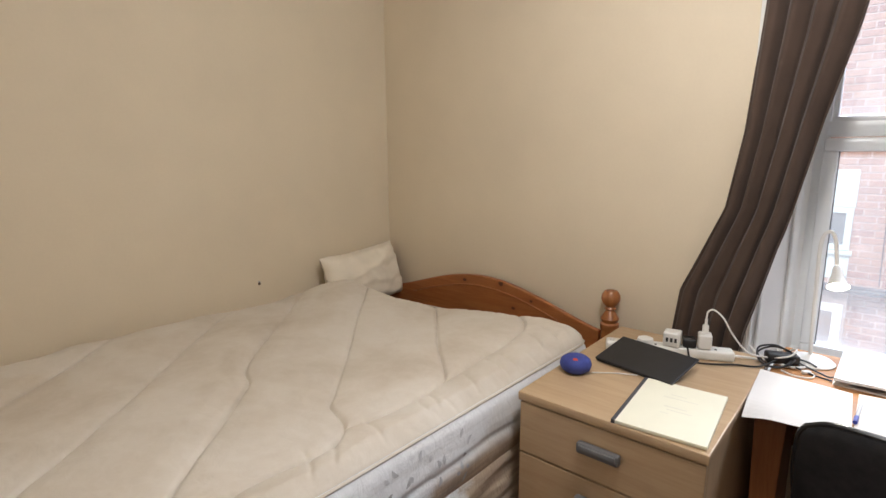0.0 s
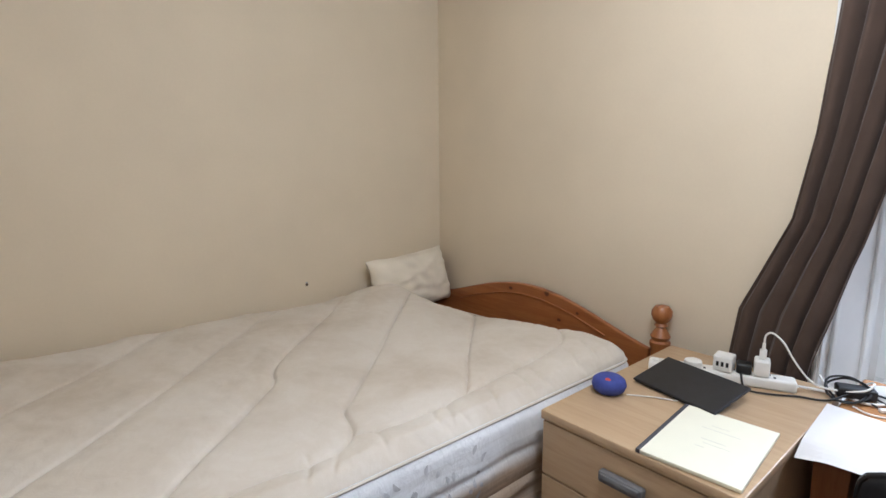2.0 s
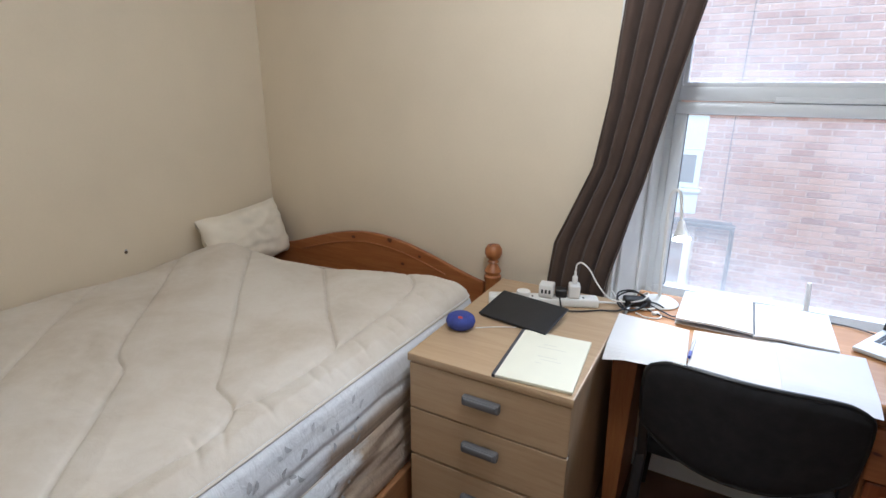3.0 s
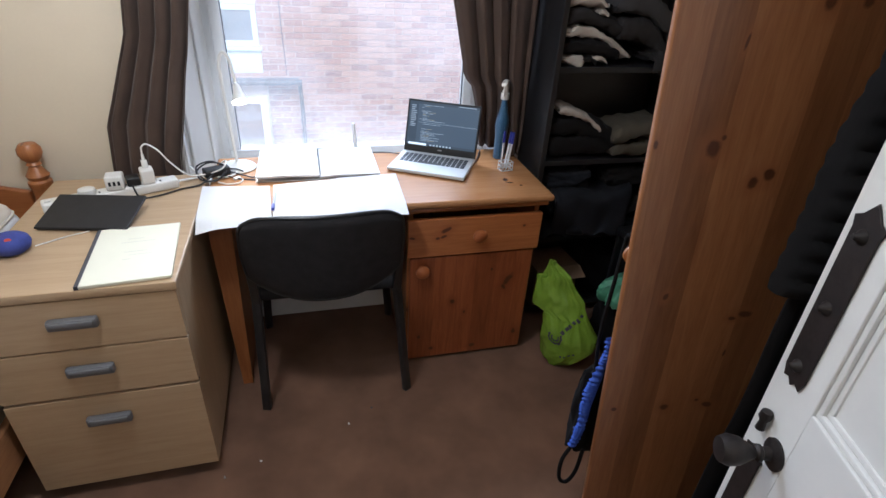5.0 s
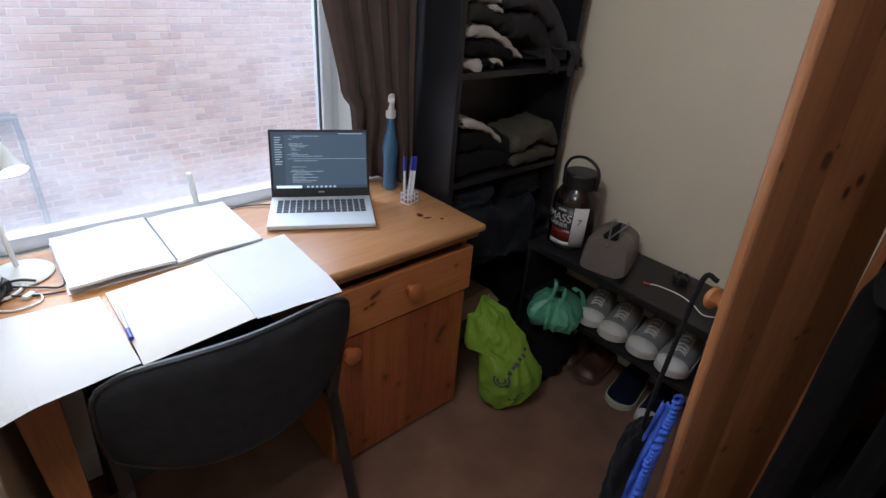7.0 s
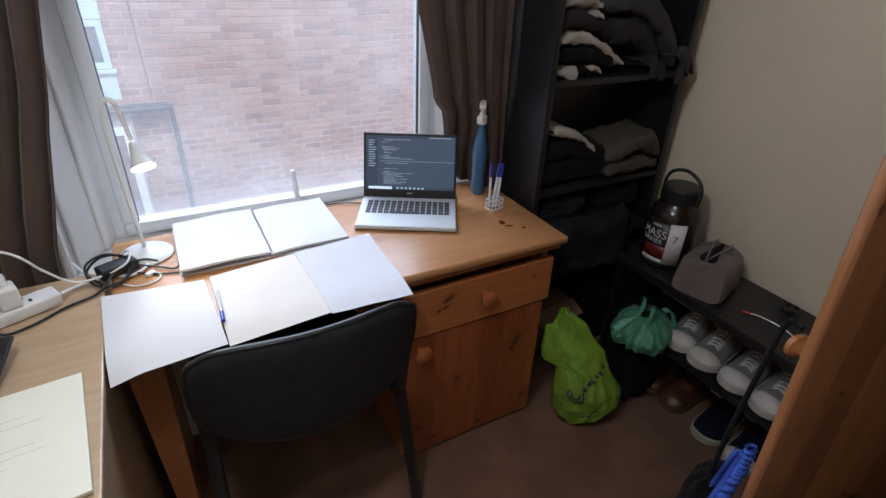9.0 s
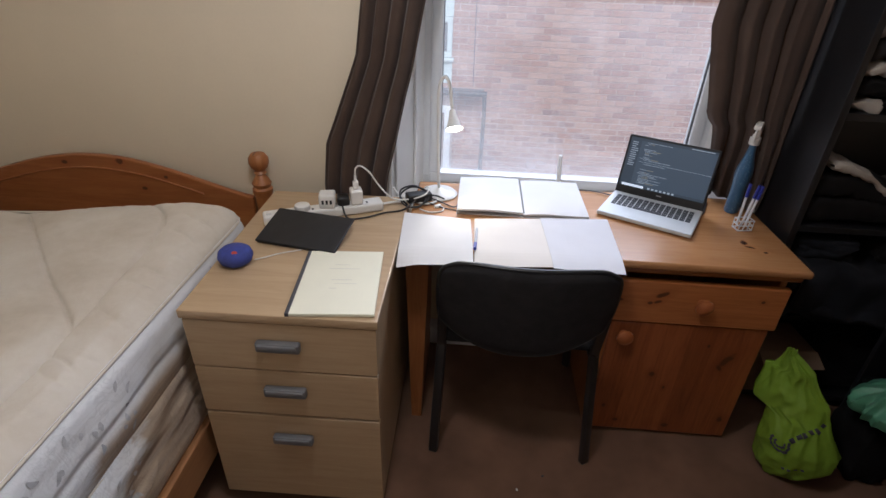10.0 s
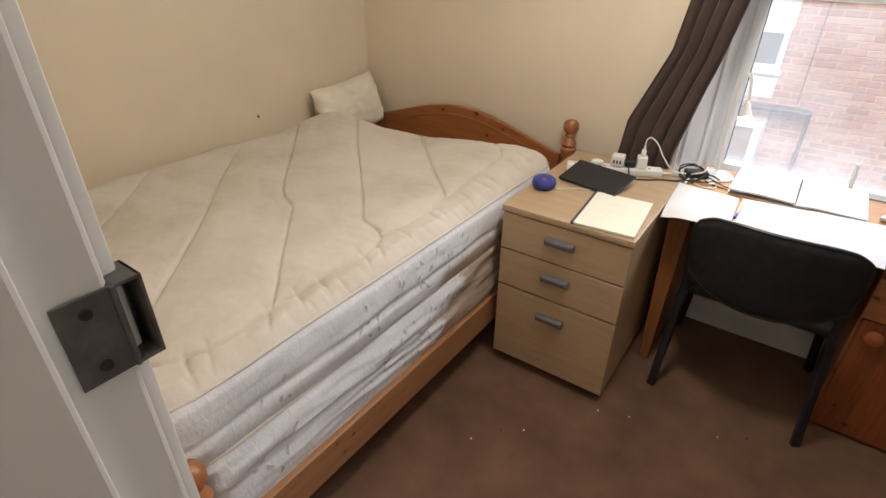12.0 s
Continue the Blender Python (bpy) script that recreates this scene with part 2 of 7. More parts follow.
def pine(name, light, dark, axis="Z", rough=0.35, plank=0.0, plank_axis="X", knots=True, seed=0.0, knot_size=0.125, knot_scale=(8.0, 3.4), marks=(), strips=0.74):
    """Lacquered pine: long grain, glued strips and dark knots."""
    m, nt, b = nodes_of(name)
    st = {"X": (1, 14, 14), "Y": (14, 1, 14), "Z": (14, 14, 1)}[axis]
    v = coords(nt, st)
    g = noise_of(nt, v, 3.0, 5, 0.6, 1.2)
    fine = noise_of(nt, coords(nt, tuple(s * 4 for s in st)), 6.0, 3)
    c = ramp(nt, g, [(0.3, dark), (0.62, light)])
    c = mix(nt, 0.25, c, ramp(nt, fine, [(0.35, dark), (0.6, light)]))
    if plank:
        sep = nt.nodes.new("ShaderNodeSeparateXYZ")
        nt.links.new(coords(nt), sep.inputs[0])
        div = nt.nodes.new("ShaderNodeMath")
        div.operation = "DIVIDE"
        div.inputs[1].default_value = plank
        nt.links.new(sep.outputs[plank_axis], div.inputs[0])
        fl = nt.nodes.new("ShaderNodeMath")
        fl.operation = "FLOOR"
        nt.links.new(div.outputs[0], fl.inputs[0])
        wnz = nt.nodes.new("ShaderNodeTexWhiteNoise")
        wnz.noise_dimensions = "1D"
        nt.links.new(fl.outputs[0], wnz.inputs["W"])
        c = mix(nt, 1.0, c, ramp(nt, wnz.outputs["Value"], [(0, (strips, strips * 0.95, strips * 0.92)), (1, (1, 1, 1))]), "MULTIPLY")
    if knots:
        sp_ = nt.nodes.new("ShaderNodeSeparateXYZ")
        nt.links.new(coords(nt), sp_.inputs[0])
        across = {"X": "Z" if plank_axis == "Z" else "Y", "Y": "Z", "Z": "X"}[axis]
        cb = nt.nodes.new("ShaderNodeCombineXYZ")
        nt.links.new(sp_.outputs[across], cb.inputs[0])
        nt.links.new(sp_.outputs[axis], cb.inputs[1])
        mp = nt.nodes.new("ShaderNodeMapping")
        mp.inputs["Scale"].default_value = (*knot_scale, 1)
        mp.inputs["Location"].default_value = (seed, seed * 1.7, 0)
        nt.links.new(cb.outputs[0], mp.inputs[0])
        wob = nt.nodes.new("ShaderNodeTexNoise")
        wob.inputs["Scale"].default_value = 6.0
        nt.links.new(mp.outputs[0], wob.inputs["Vector"])
        mv = nt.nodes.new("ShaderNodeMix")
        mv.data_type = "VECTOR"
        mv.inputs[0].default_value = 0.10
        nt.links.new(mp.outputs[0], mv.inputs[4])
        nt.links.new(wob.outputs["Color"], mv.inputs[5])
        vo = nt.nodes.new("ShaderNodeTexVoronoi")
        vo.voronoi_dimensions = "2D"
        vo.inputs["Scale"].default_value = 1.0
        nt.links.new(mv.outputs[1], vo.inputs["Vector"])
        pick = nt.nodes.new("ShaderNodeSeparateXYZ")
        nt.links.new(vo.outputs["Color"], pick.inputs[0])
        size = nt.nodes.new("ShaderNodeMath")
        size.operation = "MULTIPLY_ADD"
        size.inputs[1].default_value, size.inputs[2].default_value = 0.9, -0.28
        nt.links.new(pick.outputs[0], size.inputs[0])
        inside = nt.nodes.new("ShaderNodeMath")
        inside.operation = "SUBTRACT"
        nt.links.new(vo.outputs["Distance"], inside.inputs[0])
        sz2 = nt.nodes.new("ShaderNodeMath")
        sz2.operation = "MULTIPLY"
        sz2.inputs[1].default_value = knot_size
        nt.links.new(size.outputs[0], sz2.inputs[0])
        nt.links.new(sz2.outputs[0], inside.inputs[1])
        halo = ramp(nt, inside.outputs[0], [(0.0, (0.45, 0.45, 0.45)), (0.10, (0, 0, 0))])
        c = mix(nt, halo, c, dark)
        k = ramp(nt, inside.outputs[0], [(0.0, (1, 1, 1)), (0.03, (0, 0, 0))])
        c = mix(nt, k, c, (0.12, 0.034, 0.012))
    if marks:
        c = single_knots(nt, c, axis, plank_axis, dark, marks)
    nt.links.new(c, b.inputs["Base Color"])
    b.inputs["Roughness"].default_value = rough
    b.inputs["Coat Weight"].default_value = 0.35
    b.inputs["Coat Roughness"].default_value = 0.22
    bump(nt, b, fine, 0.12, 0.0008)
    return m


M_WALL = plain("cream_wall_paint", (0.755, 0.66, 0.505), 0.75, 0, 0.035, 2.2, 90, 0.18)
M_CEIL = plain("white_ceiling_paint", (0.8, 0.78, 0.74), 0.8, 0, 0.03, 3, 80, 0.15)
M_CARPET = plain("brown_carpet", (0.174, 0.095, 0.059), 0.95, 0, 0.25, 5, 420, 0.9, 0.25, 0.1)
M_WHITE = plain("white_gloss_paint", (0.78, 0.775, 0.75), 0.32, 0, 0.03, 6, 60, 0.06)
M_PVC = plain("white_plastic_frame", (0.78, 0.8, 0.81), 0.3, 0, 0.02, 6, 60, 0.02)
M_BEECH = pine("beech_laminate", (0.50, 0.36, 0.215), (0.42, 0.29, 0.165), "X", 0.4, 0, "X", False)
M_BEECH_Z = pine("beech_laminate_side", (0.48, 0.345, 0.205), (0.40, 0.28, 0.16), "Z", 0.4, 0, "X", False)
M_PINE_X = pine("orange_pine", (0.47, 0.20, 0.058), (0.33, 0.118, 0.03), "X", 0.3, 0.11, "Y", True, 0.3)
# Lighter than the fronts' pine: the window's reflection is put into its colour.
M_PINE_TOP_LIT = pine("pine_desktop_window_lit", (0.58, 0.31, 0.13), (0.47, 0.225, 0.085), "X", 0.24, 0.11, "Y", False, 0.3, 0.15, marks=((-0.102, 0.467, 0.016, 0.011, 0), (-0.13, 0.474, 0.006, 0.017, 20), (-0.16, 0.51, 0.006, 0.008, 0)))
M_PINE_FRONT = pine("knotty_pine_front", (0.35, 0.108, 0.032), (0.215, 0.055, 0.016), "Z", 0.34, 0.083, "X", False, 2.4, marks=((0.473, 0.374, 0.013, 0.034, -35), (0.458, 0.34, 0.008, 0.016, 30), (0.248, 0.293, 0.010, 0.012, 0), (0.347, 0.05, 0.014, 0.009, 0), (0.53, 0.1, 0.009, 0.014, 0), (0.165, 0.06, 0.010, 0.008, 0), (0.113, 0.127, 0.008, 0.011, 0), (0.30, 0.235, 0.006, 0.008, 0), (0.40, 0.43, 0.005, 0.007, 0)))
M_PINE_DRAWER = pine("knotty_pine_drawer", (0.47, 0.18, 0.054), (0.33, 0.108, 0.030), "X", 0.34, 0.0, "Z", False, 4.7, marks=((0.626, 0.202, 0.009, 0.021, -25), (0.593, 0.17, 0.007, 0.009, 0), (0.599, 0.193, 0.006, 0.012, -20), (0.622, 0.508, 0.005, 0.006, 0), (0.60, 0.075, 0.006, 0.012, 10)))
M_KNOB = pine("turned_pine_knob", (0.40, 0.135, 0.04), (0.27, 0.075, 0.02), "X", 0.28, 0, "Y", False, 5.2)
M_PINE_Z = pine("orange_pine_upright", (0.42, 0.165, 0.048), (0.29, 0.098, 0.025), "Z", 0.46, 0.105, "X", True, 1.1)
M_PINE_Y = pine("pine_rail", (0.40, 0.20, 0.085), (0.28, 0.125, 0.05), "Y", 0.42, 0, "X", False, 2.0, marks=((0.278, -0.663, 0.006, 0.007, 0), (0.257, -0.592, 0.005, 0.007, 0), (0.214, -0.637, 0.006, 0.006, 0)))
M_PINE_BED = pine("pine_headboard", (0.43, 0.165, 0.05), (0.31, 0.10, 0.028), "X", 0.33, 0.09, "Z", False, 0.8, marks=((0.805, 0.118, 0.011, 0.014, 0), (0.752, 0.285, 0.007, 0.009, 0), (0.70, 0.19, 0.008, 0.011, 0), (0.79, -0.10, 0.008, 0.012, 0)))
M_PINE_DOOR = pine("wardrobe_pine", (0.385, 0.17, 0.064), (0.265, 0.101, 0.035), "Z", 0.36, 0.066, "X", False, 3.1, strips=0.62, marks=((0.279, 0.24, 0.014, 0.018, 0), (0.264, 0.262, 0.005, 0.006, 0), (0.161, 0.188, 0.010, 0.013, 0), (0.188, 0.172, 0.009, 0.013, 20), (0.30, -0.10, 0.006, 0.010, 20), (0.117, -0.146, 0.014, 0.009, 0), (0.142, -0.158, 0.008, 0.006, 0), (0.238, -0.442, 0.010, 0.011, 0), (0.135, -0.43, 0.012, 0.009, 10), (0.163, -0.415, 0.006, 0.005, 0), (0.362, -0.453, 0.006, 0.006, 0), (0.15, 0.489, 0.010, 0.014, 0), (0.09, 0.492, 0.009, 0.014, 0), (0.267, 0.43, 0.003, 0.014, 8), (0.026, -0.682, 0.010, 0.009, 0), (-0.008, -0.654, 0.012, 0.008, 0), (0.134, -0.26, 0.003, 0.012, 5), (0.25, 0.75, 0.013, 0.016, 0), (0.387, 0.25, 0.005, 0.010, 0)))
M_CURTAIN = plain("brown_curtain_cloth", (0.085, 0.058, 0.045), 0.9, 0, 0.1, 8, 500, 0.35, 0.12, 0.15)
M_BLACK = plain("black_laminate", (0.011, 0.011, 0.0125), 0.4, 0, 0.2, 10, 120, 0.05, 0.0, 0.55)
M_BLACK_CLOTH = plain("black_upholstery", (0.025, 0.024, 0.026), 0.85, 0, 0.2, 30, 600, 0.4, 0.0, 0.2)
M_STEEL_BLACK = plain("black_painted_steel", (0.02, 0.0195, 0.02), 0.38, 0.0, 0.2, 20, 200, 0.05)
# Cool and warm copies of the white paper; the warm one paints in lamplight.
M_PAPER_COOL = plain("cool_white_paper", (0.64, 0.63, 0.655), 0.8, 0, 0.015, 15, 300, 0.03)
M_PAPER_LAMPLIT = plain("lamplit_white_paper", (0.70, 0.65, 0.595), 0.8, 0, 0.015, 15, 300, 0.03)
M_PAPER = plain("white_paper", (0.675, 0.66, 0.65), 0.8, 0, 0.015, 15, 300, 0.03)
M_PAD = plain("cream_paper", (0.80, 0.775, 0.62), 0.8, 0, 0.015, 15, 300, 0.03)
M_INK = plain("faint_ink", (0.45, 0.45, 0.47), 0.8, 0, 0.05, 15, 300, 0.0)
M_DARK_INK = plain("dark_card", (0.06, 0.06, 0.07), 0.7, 0, 0.1, 15, 300, 0.0)
M_CREAM_CLOTH = plain("off_white_cotton", (0.74, 0.68, 0.585), 0.9, 0, 0.05, 7, 400, 0.25, 0.2, 0.2)
M_METAL = plain("brushed_grey_metal", (0.36, 0.37, 0.40), 0.38, 0.9, 0.08, 20, 300, 0.05)
M_GREY_PLASTIC = plain("silver_grey_plastic", (0.20, 0.205, 0.22), 0.4, 0.4, 0.08, 20, 300, 0.05)
M_WPLASTIC = plain("white_plastic", (0.80, 0.79, 0.76), 0.35, 0, 0.03, 20, 200, 0.03)
M_BPLASTIC = plain("black_plastic", (0.014, 0.014, 0.015), 0.4, 0, 0.15, 20, 200, 0.05)
M_IRON = plain("black_iron", (0.03, 0.024, 0.022), 0.5, 0.4, 0.25, 30, 120, 0.3)


# the room -------------------------------------------------------------------
EAST, SOUTH, TOP = 3.87, -2.30, 2.45
JAMB, HINGE = 1.95, 2.79

solid("floor", join(box(-0.1, 3.98, SOUTH - 0.12, 0.0, -0.12, 0.0), box(1.12, 3.68, -4.08, SOUTH - 0.12, -0.12, 0.0)), M_CARPET, "worn brown fitted carpet with a short pile", "floor", kind="structure", smooth=False)
solid("ceiling", join(box(-0.1, 3.98, SOUTH - 0.12, 0.32, TOP, TOP + 0.1), box(1.12, 3.68, -4.08, SOUTH - 0.12, TOP, TOP + 0.1)), M_CEIL, "plain white painted ceiling", "ceiling", kind="structure", smooth=False)
solid("wall_west", box(-0.12, 0.0, SOUTH - 0.12, 0.32, 0, TOP), M_WALL, "cream painted wall along the bed", "wall", kind="structure", smooth=False)
solid("wall_east", box(EAST, EAST + 0.12, SOUTH - 0.12, 0.32, 0, TOP), M_WALL, "cream painted wall behind the shoe rack", "wall", kind="structure", smooth=False)
solid("wall_north", join(box(0, 1.80, 0, 0.32, 0, TOP), box(3.20, EAST, 0, 0.32, 0, TOP), box(1.80, 3.20, 0, 0.32, 0, 0.645), box(1.80, 3.20, 0, 0.32, 2.2, TOP)),
      M_WALL, "cream painted wall with a deep window opening", "wall", kind="structure", smooth=False)
solid("wall_south", join(box(0, JAMB - 0.03, SOUTH - 0.12, SOUTH, 0, TOP), box(HINGE + 0.03, EAST, SOUTH - 0.12, SOUTH, 0, TOP), box(JAMB - 0.03, HINGE + 0.03, SOUTH - 0.12, SOUTH, 2.06, TOP)),
      M_WALL, "cream painted wall with the doorway", "wall", kind="structure", smooth=False)
solid("hall_wall", join(box(1.1, 1.2, -4.1, SOUTH - 0.12, 0, TOP), box(3.6, 3.7, -4.1, SOUTH - 0.12, 0, TOP), box(1.2, 3.6, -4.1, -4.0, 0, TOP)),
      M_WALL, "cream painted walls of the hall", "wall", kind="structure", smooth=False)


def skirting(length):
    prof = [(0, 0), (0.018, 0), (0.018, 0.085), (0.013, 0.1), (0.006, 0.11), (0.006, 0.12), (0, 0.122)]
    bm = bmesh.new()
    a = [bm.verts.new((0, -x, z)) for x, z in prof]
    b = [bm.verts.new((length, -x, z)) for x, z in prof]
    bm.faces.new(a), bm.faces.new(b)
    for i in range(len(a)):
        j = (i + 1) % len(a)
        bm.faces.new((a[i], a[j], b[j], b[i]))
    bmesh.ops.recalc_face_normals(bm, faces=bm.faces)
    return bm


for nm, ln, at in (("baseboard_north", EAST - 0.02, (0, 0, 0, 0)), ("baseboard_west", 2.26, (0, SOUTH + 0.02, 0, 90)), ("baseboard_east", 2.26, (EAST, -0.02, 0, -90))):
    sk = part(nm, skirting(ln), M_WHITE)
    sk.matrix_basis = pose(at[0], at[1], at[2], 0, 0, at[3])
    tagged(sk, "white painted wooden skirting board", "skirting", kind="structure")

# window -------------------------------------------------------------------
M_GLASS = bpy.data.materials.new("window_glass")
M_GLASS.use_nodes = True
gnt = M_GLASS.node_tree
gnt.nodes.remove(gnt.nodes["Principled BSDF"])
g_clear = gnt.nodes.new("ShaderNodeBsdfTransparent")
g_clear.inputs[0].default_value = (0.95, 0.96, 0.96, 1)
g_gloss = gnt.nodes.new("ShaderNodeBsdfGlossy")
g_gloss.inputs["Roughness"].default_value = 0.02
g_mix = gnt.nodes.new("ShaderNodeMixShader")
g_mix.inputs[0].default_value = 0.06
gnt.links.new(g_clear.outputs[0], g_mix.inputs[1])
gnt.links.new(g_gloss.outputs[0], g_mix.inputs[2])
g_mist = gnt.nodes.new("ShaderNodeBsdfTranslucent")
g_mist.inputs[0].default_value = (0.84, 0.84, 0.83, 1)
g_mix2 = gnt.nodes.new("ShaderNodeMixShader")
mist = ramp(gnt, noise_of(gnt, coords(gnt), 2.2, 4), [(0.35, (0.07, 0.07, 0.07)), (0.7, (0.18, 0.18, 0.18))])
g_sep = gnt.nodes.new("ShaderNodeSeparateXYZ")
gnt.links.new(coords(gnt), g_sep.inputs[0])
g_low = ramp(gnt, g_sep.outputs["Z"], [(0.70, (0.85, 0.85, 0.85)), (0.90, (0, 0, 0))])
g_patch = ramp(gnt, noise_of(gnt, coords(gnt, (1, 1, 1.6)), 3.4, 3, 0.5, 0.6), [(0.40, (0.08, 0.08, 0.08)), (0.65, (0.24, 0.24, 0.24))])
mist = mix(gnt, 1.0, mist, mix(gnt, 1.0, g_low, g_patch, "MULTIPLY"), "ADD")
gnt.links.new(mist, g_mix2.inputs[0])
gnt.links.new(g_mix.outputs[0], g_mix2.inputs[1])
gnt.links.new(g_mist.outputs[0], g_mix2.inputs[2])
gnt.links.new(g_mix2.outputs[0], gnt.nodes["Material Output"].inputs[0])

window = thing("window_1", (0, 0, 0), "white plastic double-glazed window in a panelled splayed reveal", "window", kind="structure")
WX0, WX1, WY = 1.93, 3.07, 0.24


def ring(x0, x1, z0, z1, w, y0, y1, bevel=0.006):
    return [box(x0, x1, y0, y1, z0, z0 + w, bevel), box(x0, x1, y0, y1, z1 - w, z1, bevel),
            box(x0, x0 + w, y0 + 0.001, y1 - 0.001, z0 + w - 0.004, z1 - w + 0.004, bevel), box(x1 - w, x1, y0 + 0.001, y1 - 0.001, z0 + w - 0.004, z1 - w + 0.004, bevel)]


part("window_frame", join(*ring(WX0, WX1, 0.652, 2.17, 0.045, WY, WY + 0.07), box(WX0 + 0.04, WX1 - 0.04, WY - 0.004, WY + 0.066, 1.455, 1.51, 0.006)), M_PVC, window)
part("lower_sash", join(*ring(WX0 + 0.035, WX1 - 0.035, 0.672, 1.452, 0.045, WY - 0.012, WY + 0.05, 0.01)), M_PVC, window)
part("glazing_bead", join(*ring(WX0 + 0.076, WX1 - 0.076, 0.703, 1.412, 0.006, WY - 0.001, WY + 0.02, 0.002)), M_BPLASTIC, window)
part("upper_bead", join(*ring(WX0 + 0.048, WX1 - 0.048, 1.505, 2.13, 0.018, WY - 0.006, WY + 0.03, 0.004)), M_PVC, window)
part("trickle_vent", box(2.28, 2.72, WY - 0.018, WY - 0.003, 1.453, 1.472, 0.004), M_PVC, window)
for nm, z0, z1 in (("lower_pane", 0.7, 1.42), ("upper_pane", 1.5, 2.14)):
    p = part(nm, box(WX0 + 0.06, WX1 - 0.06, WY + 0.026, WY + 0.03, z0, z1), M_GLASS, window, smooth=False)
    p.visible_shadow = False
part("window_sill", box(1.80, 3.20, 0.0, WY + 0.01, 0.64, 0.668, 0.006), M_WHITE, window)
for side in (0, 1):
    s = 1 if side == 0 else -1
    xa, xb = (1.812, 1.945) if side == 0 else (3.188, 3.055)
    ang = math.degrees(math.atan2(0.25, (xb - xa)))
    ln = math.hypot(0.25, xb - xa)
    t = -0.02 * s
    lining = [box(0, ln, min(0, -t), max(0, -t), 0.668, 2.2, 0.003)]
    for a, b_ in ((0.02, 0.05), (0.075, 0.09), (0.2, 0.23)):
        lining.append(box(a, b_, min(-0.012 * s, 0), max(-0.012 * s, 0), 0.669, 2.199, 0.004))
    o = part("reveal_panel", join(*lining), M_WHITE, window)
    o.matrix_basis = pose(xa, 0.0, 0, 0, 0, ang)
    x0 = 1.785 if side == 0 else 3.15
    prof = [box(x0, x0 + 0.065, -0.018, 0.0, 0.0 if side else 0.13, 2.27, 0.004), box(x0 + 0.008, x0 + 0.02, -0.024, -0.01, 0.13, 2.265, 0.004), box(x0 + 0.045, x0 + 0.057, -0.024, -0.01, 0.13, 2.265, 0.004)]
    part("architrave", join(*prof), M_WHITE, window)
part("head_lining", box(1.80, 3.20, 0.0, WY, 2.18, 2.199, 0.003), M_WHITE, window)
part("head_architrave", box(1.785, 3.215, -0.019, 0.0, 2.2, 2.268, 0.005), M_WHITE, window)

# doorway and open door -------------------------------------------------------------------
frame_set = thing("door_frame", (0, 0, 0), "white painted door frame with an iron latch keep", "door frame", kind="structure")
part("jamb", box(JAMB - 0.03, JAMB, SOUTH - 0.13, SOUTH + 0.005, 0, 2.05, 0.004), M_WHITE, frame_set)
part("jamb", box(HINGE, HINGE + 0.03, SOUTH - 0.13, SOUTH + 0.005, 0, 2.05, 0.004), M_WHITE, frame_set)
part("door_stop", box(JAMB, JAMB + 0.024, SOUTH - 0.131, SOUTH - 0.042, 0, 2.03, 0.004), M_WHITE, frame_set)
part("head_jamb", box(JAMB - 0.03, HINGE + 0.03, SOUTH - 0.13, SOUTH + 0.005, 2.05, 2.08, 0.004), M_WHITE, frame_set)
part("architrave", join(box(JAMB - 0.095, JAMB - 0.012, SOUTH, SOUTH + 0.018, 0, 2.13, 0.006)), M_WHITE, frame_set)
part("architrave", join(box(HINGE + 0.012, HINGE + 0.095, SOUTH, SOUTH + 0.018, 0, 2.13, 0.006)), M_WHITE, frame_set)
keep = part("latch_keep", join(box(0.0, 0.003, -0.045, 0.006, -0.044, 0.044, 0.001), box(-0.034, 0.006, 0.0, 0.004, -0.044, 0.044, 0.001), box(-0.034, 0.004, 0.024, 0.028, -0.044, 0.044, 0.001),
            box(-0.034, 0.004, 0.001, 0.028, 0.04, 0.044, 0.001), box(-0.034, 0.004, 0.001, 0.028, -0.044, -0.04, 0.001), box(-0.034, -0.03, 0.001, 0.028, -0.043, 0.043, 0.001)), plain("grey_iron", (0.11, 0.103, 0.095), 0.6, 0.1, 0.25, 30, 120, 0.3), frame_set, "grey-black iron box keep")
keep.matrix_basis = pose(JAMB + 0.001, SOUTH + 0.003, 1.360, 0, 0, 0) @ Matrix.Scale(0.76, 4)
for z in (-0.028, 0.028):
    sc = part("screw", moved(lathe([(0, 0), (0.006, 0), (0.005, 0.002), (0, 0.003)], 12), pose(0, 0, 0, 0, 90, 0)), M_IRON, keep)
    sc.matrix_basis = pose(0.003, -0.022, z)

# door in its own frame: x runs from the hinge to the free edge, the seen face is y = 0 and looks to +y
DW = 0.79
door_angle = math.degrees(math.atan2(-1.553 - (SOUTH + 0.0), 3.052 - HINGE))
door = thing("door_1", (HINGE, SOUTH + 0.012, 0), "open white panelled door with black iron fittings", "door", kind="structure", rz=door_angle)
# the old door has dropped a little on its hinges
door.matrix_basis = door.matrix_basis @ pose(0, 0, 1.35, 0, 1.6, 0) @ pose(0, 0, -1.35)
zs, ze = 0.03, 2.03


def door_board(x0, x1, z0, z1, y0=-0.036, y1=0.0, bev=0.002):
    return box(x0, x1, y0, y1, z0, z1, bev)


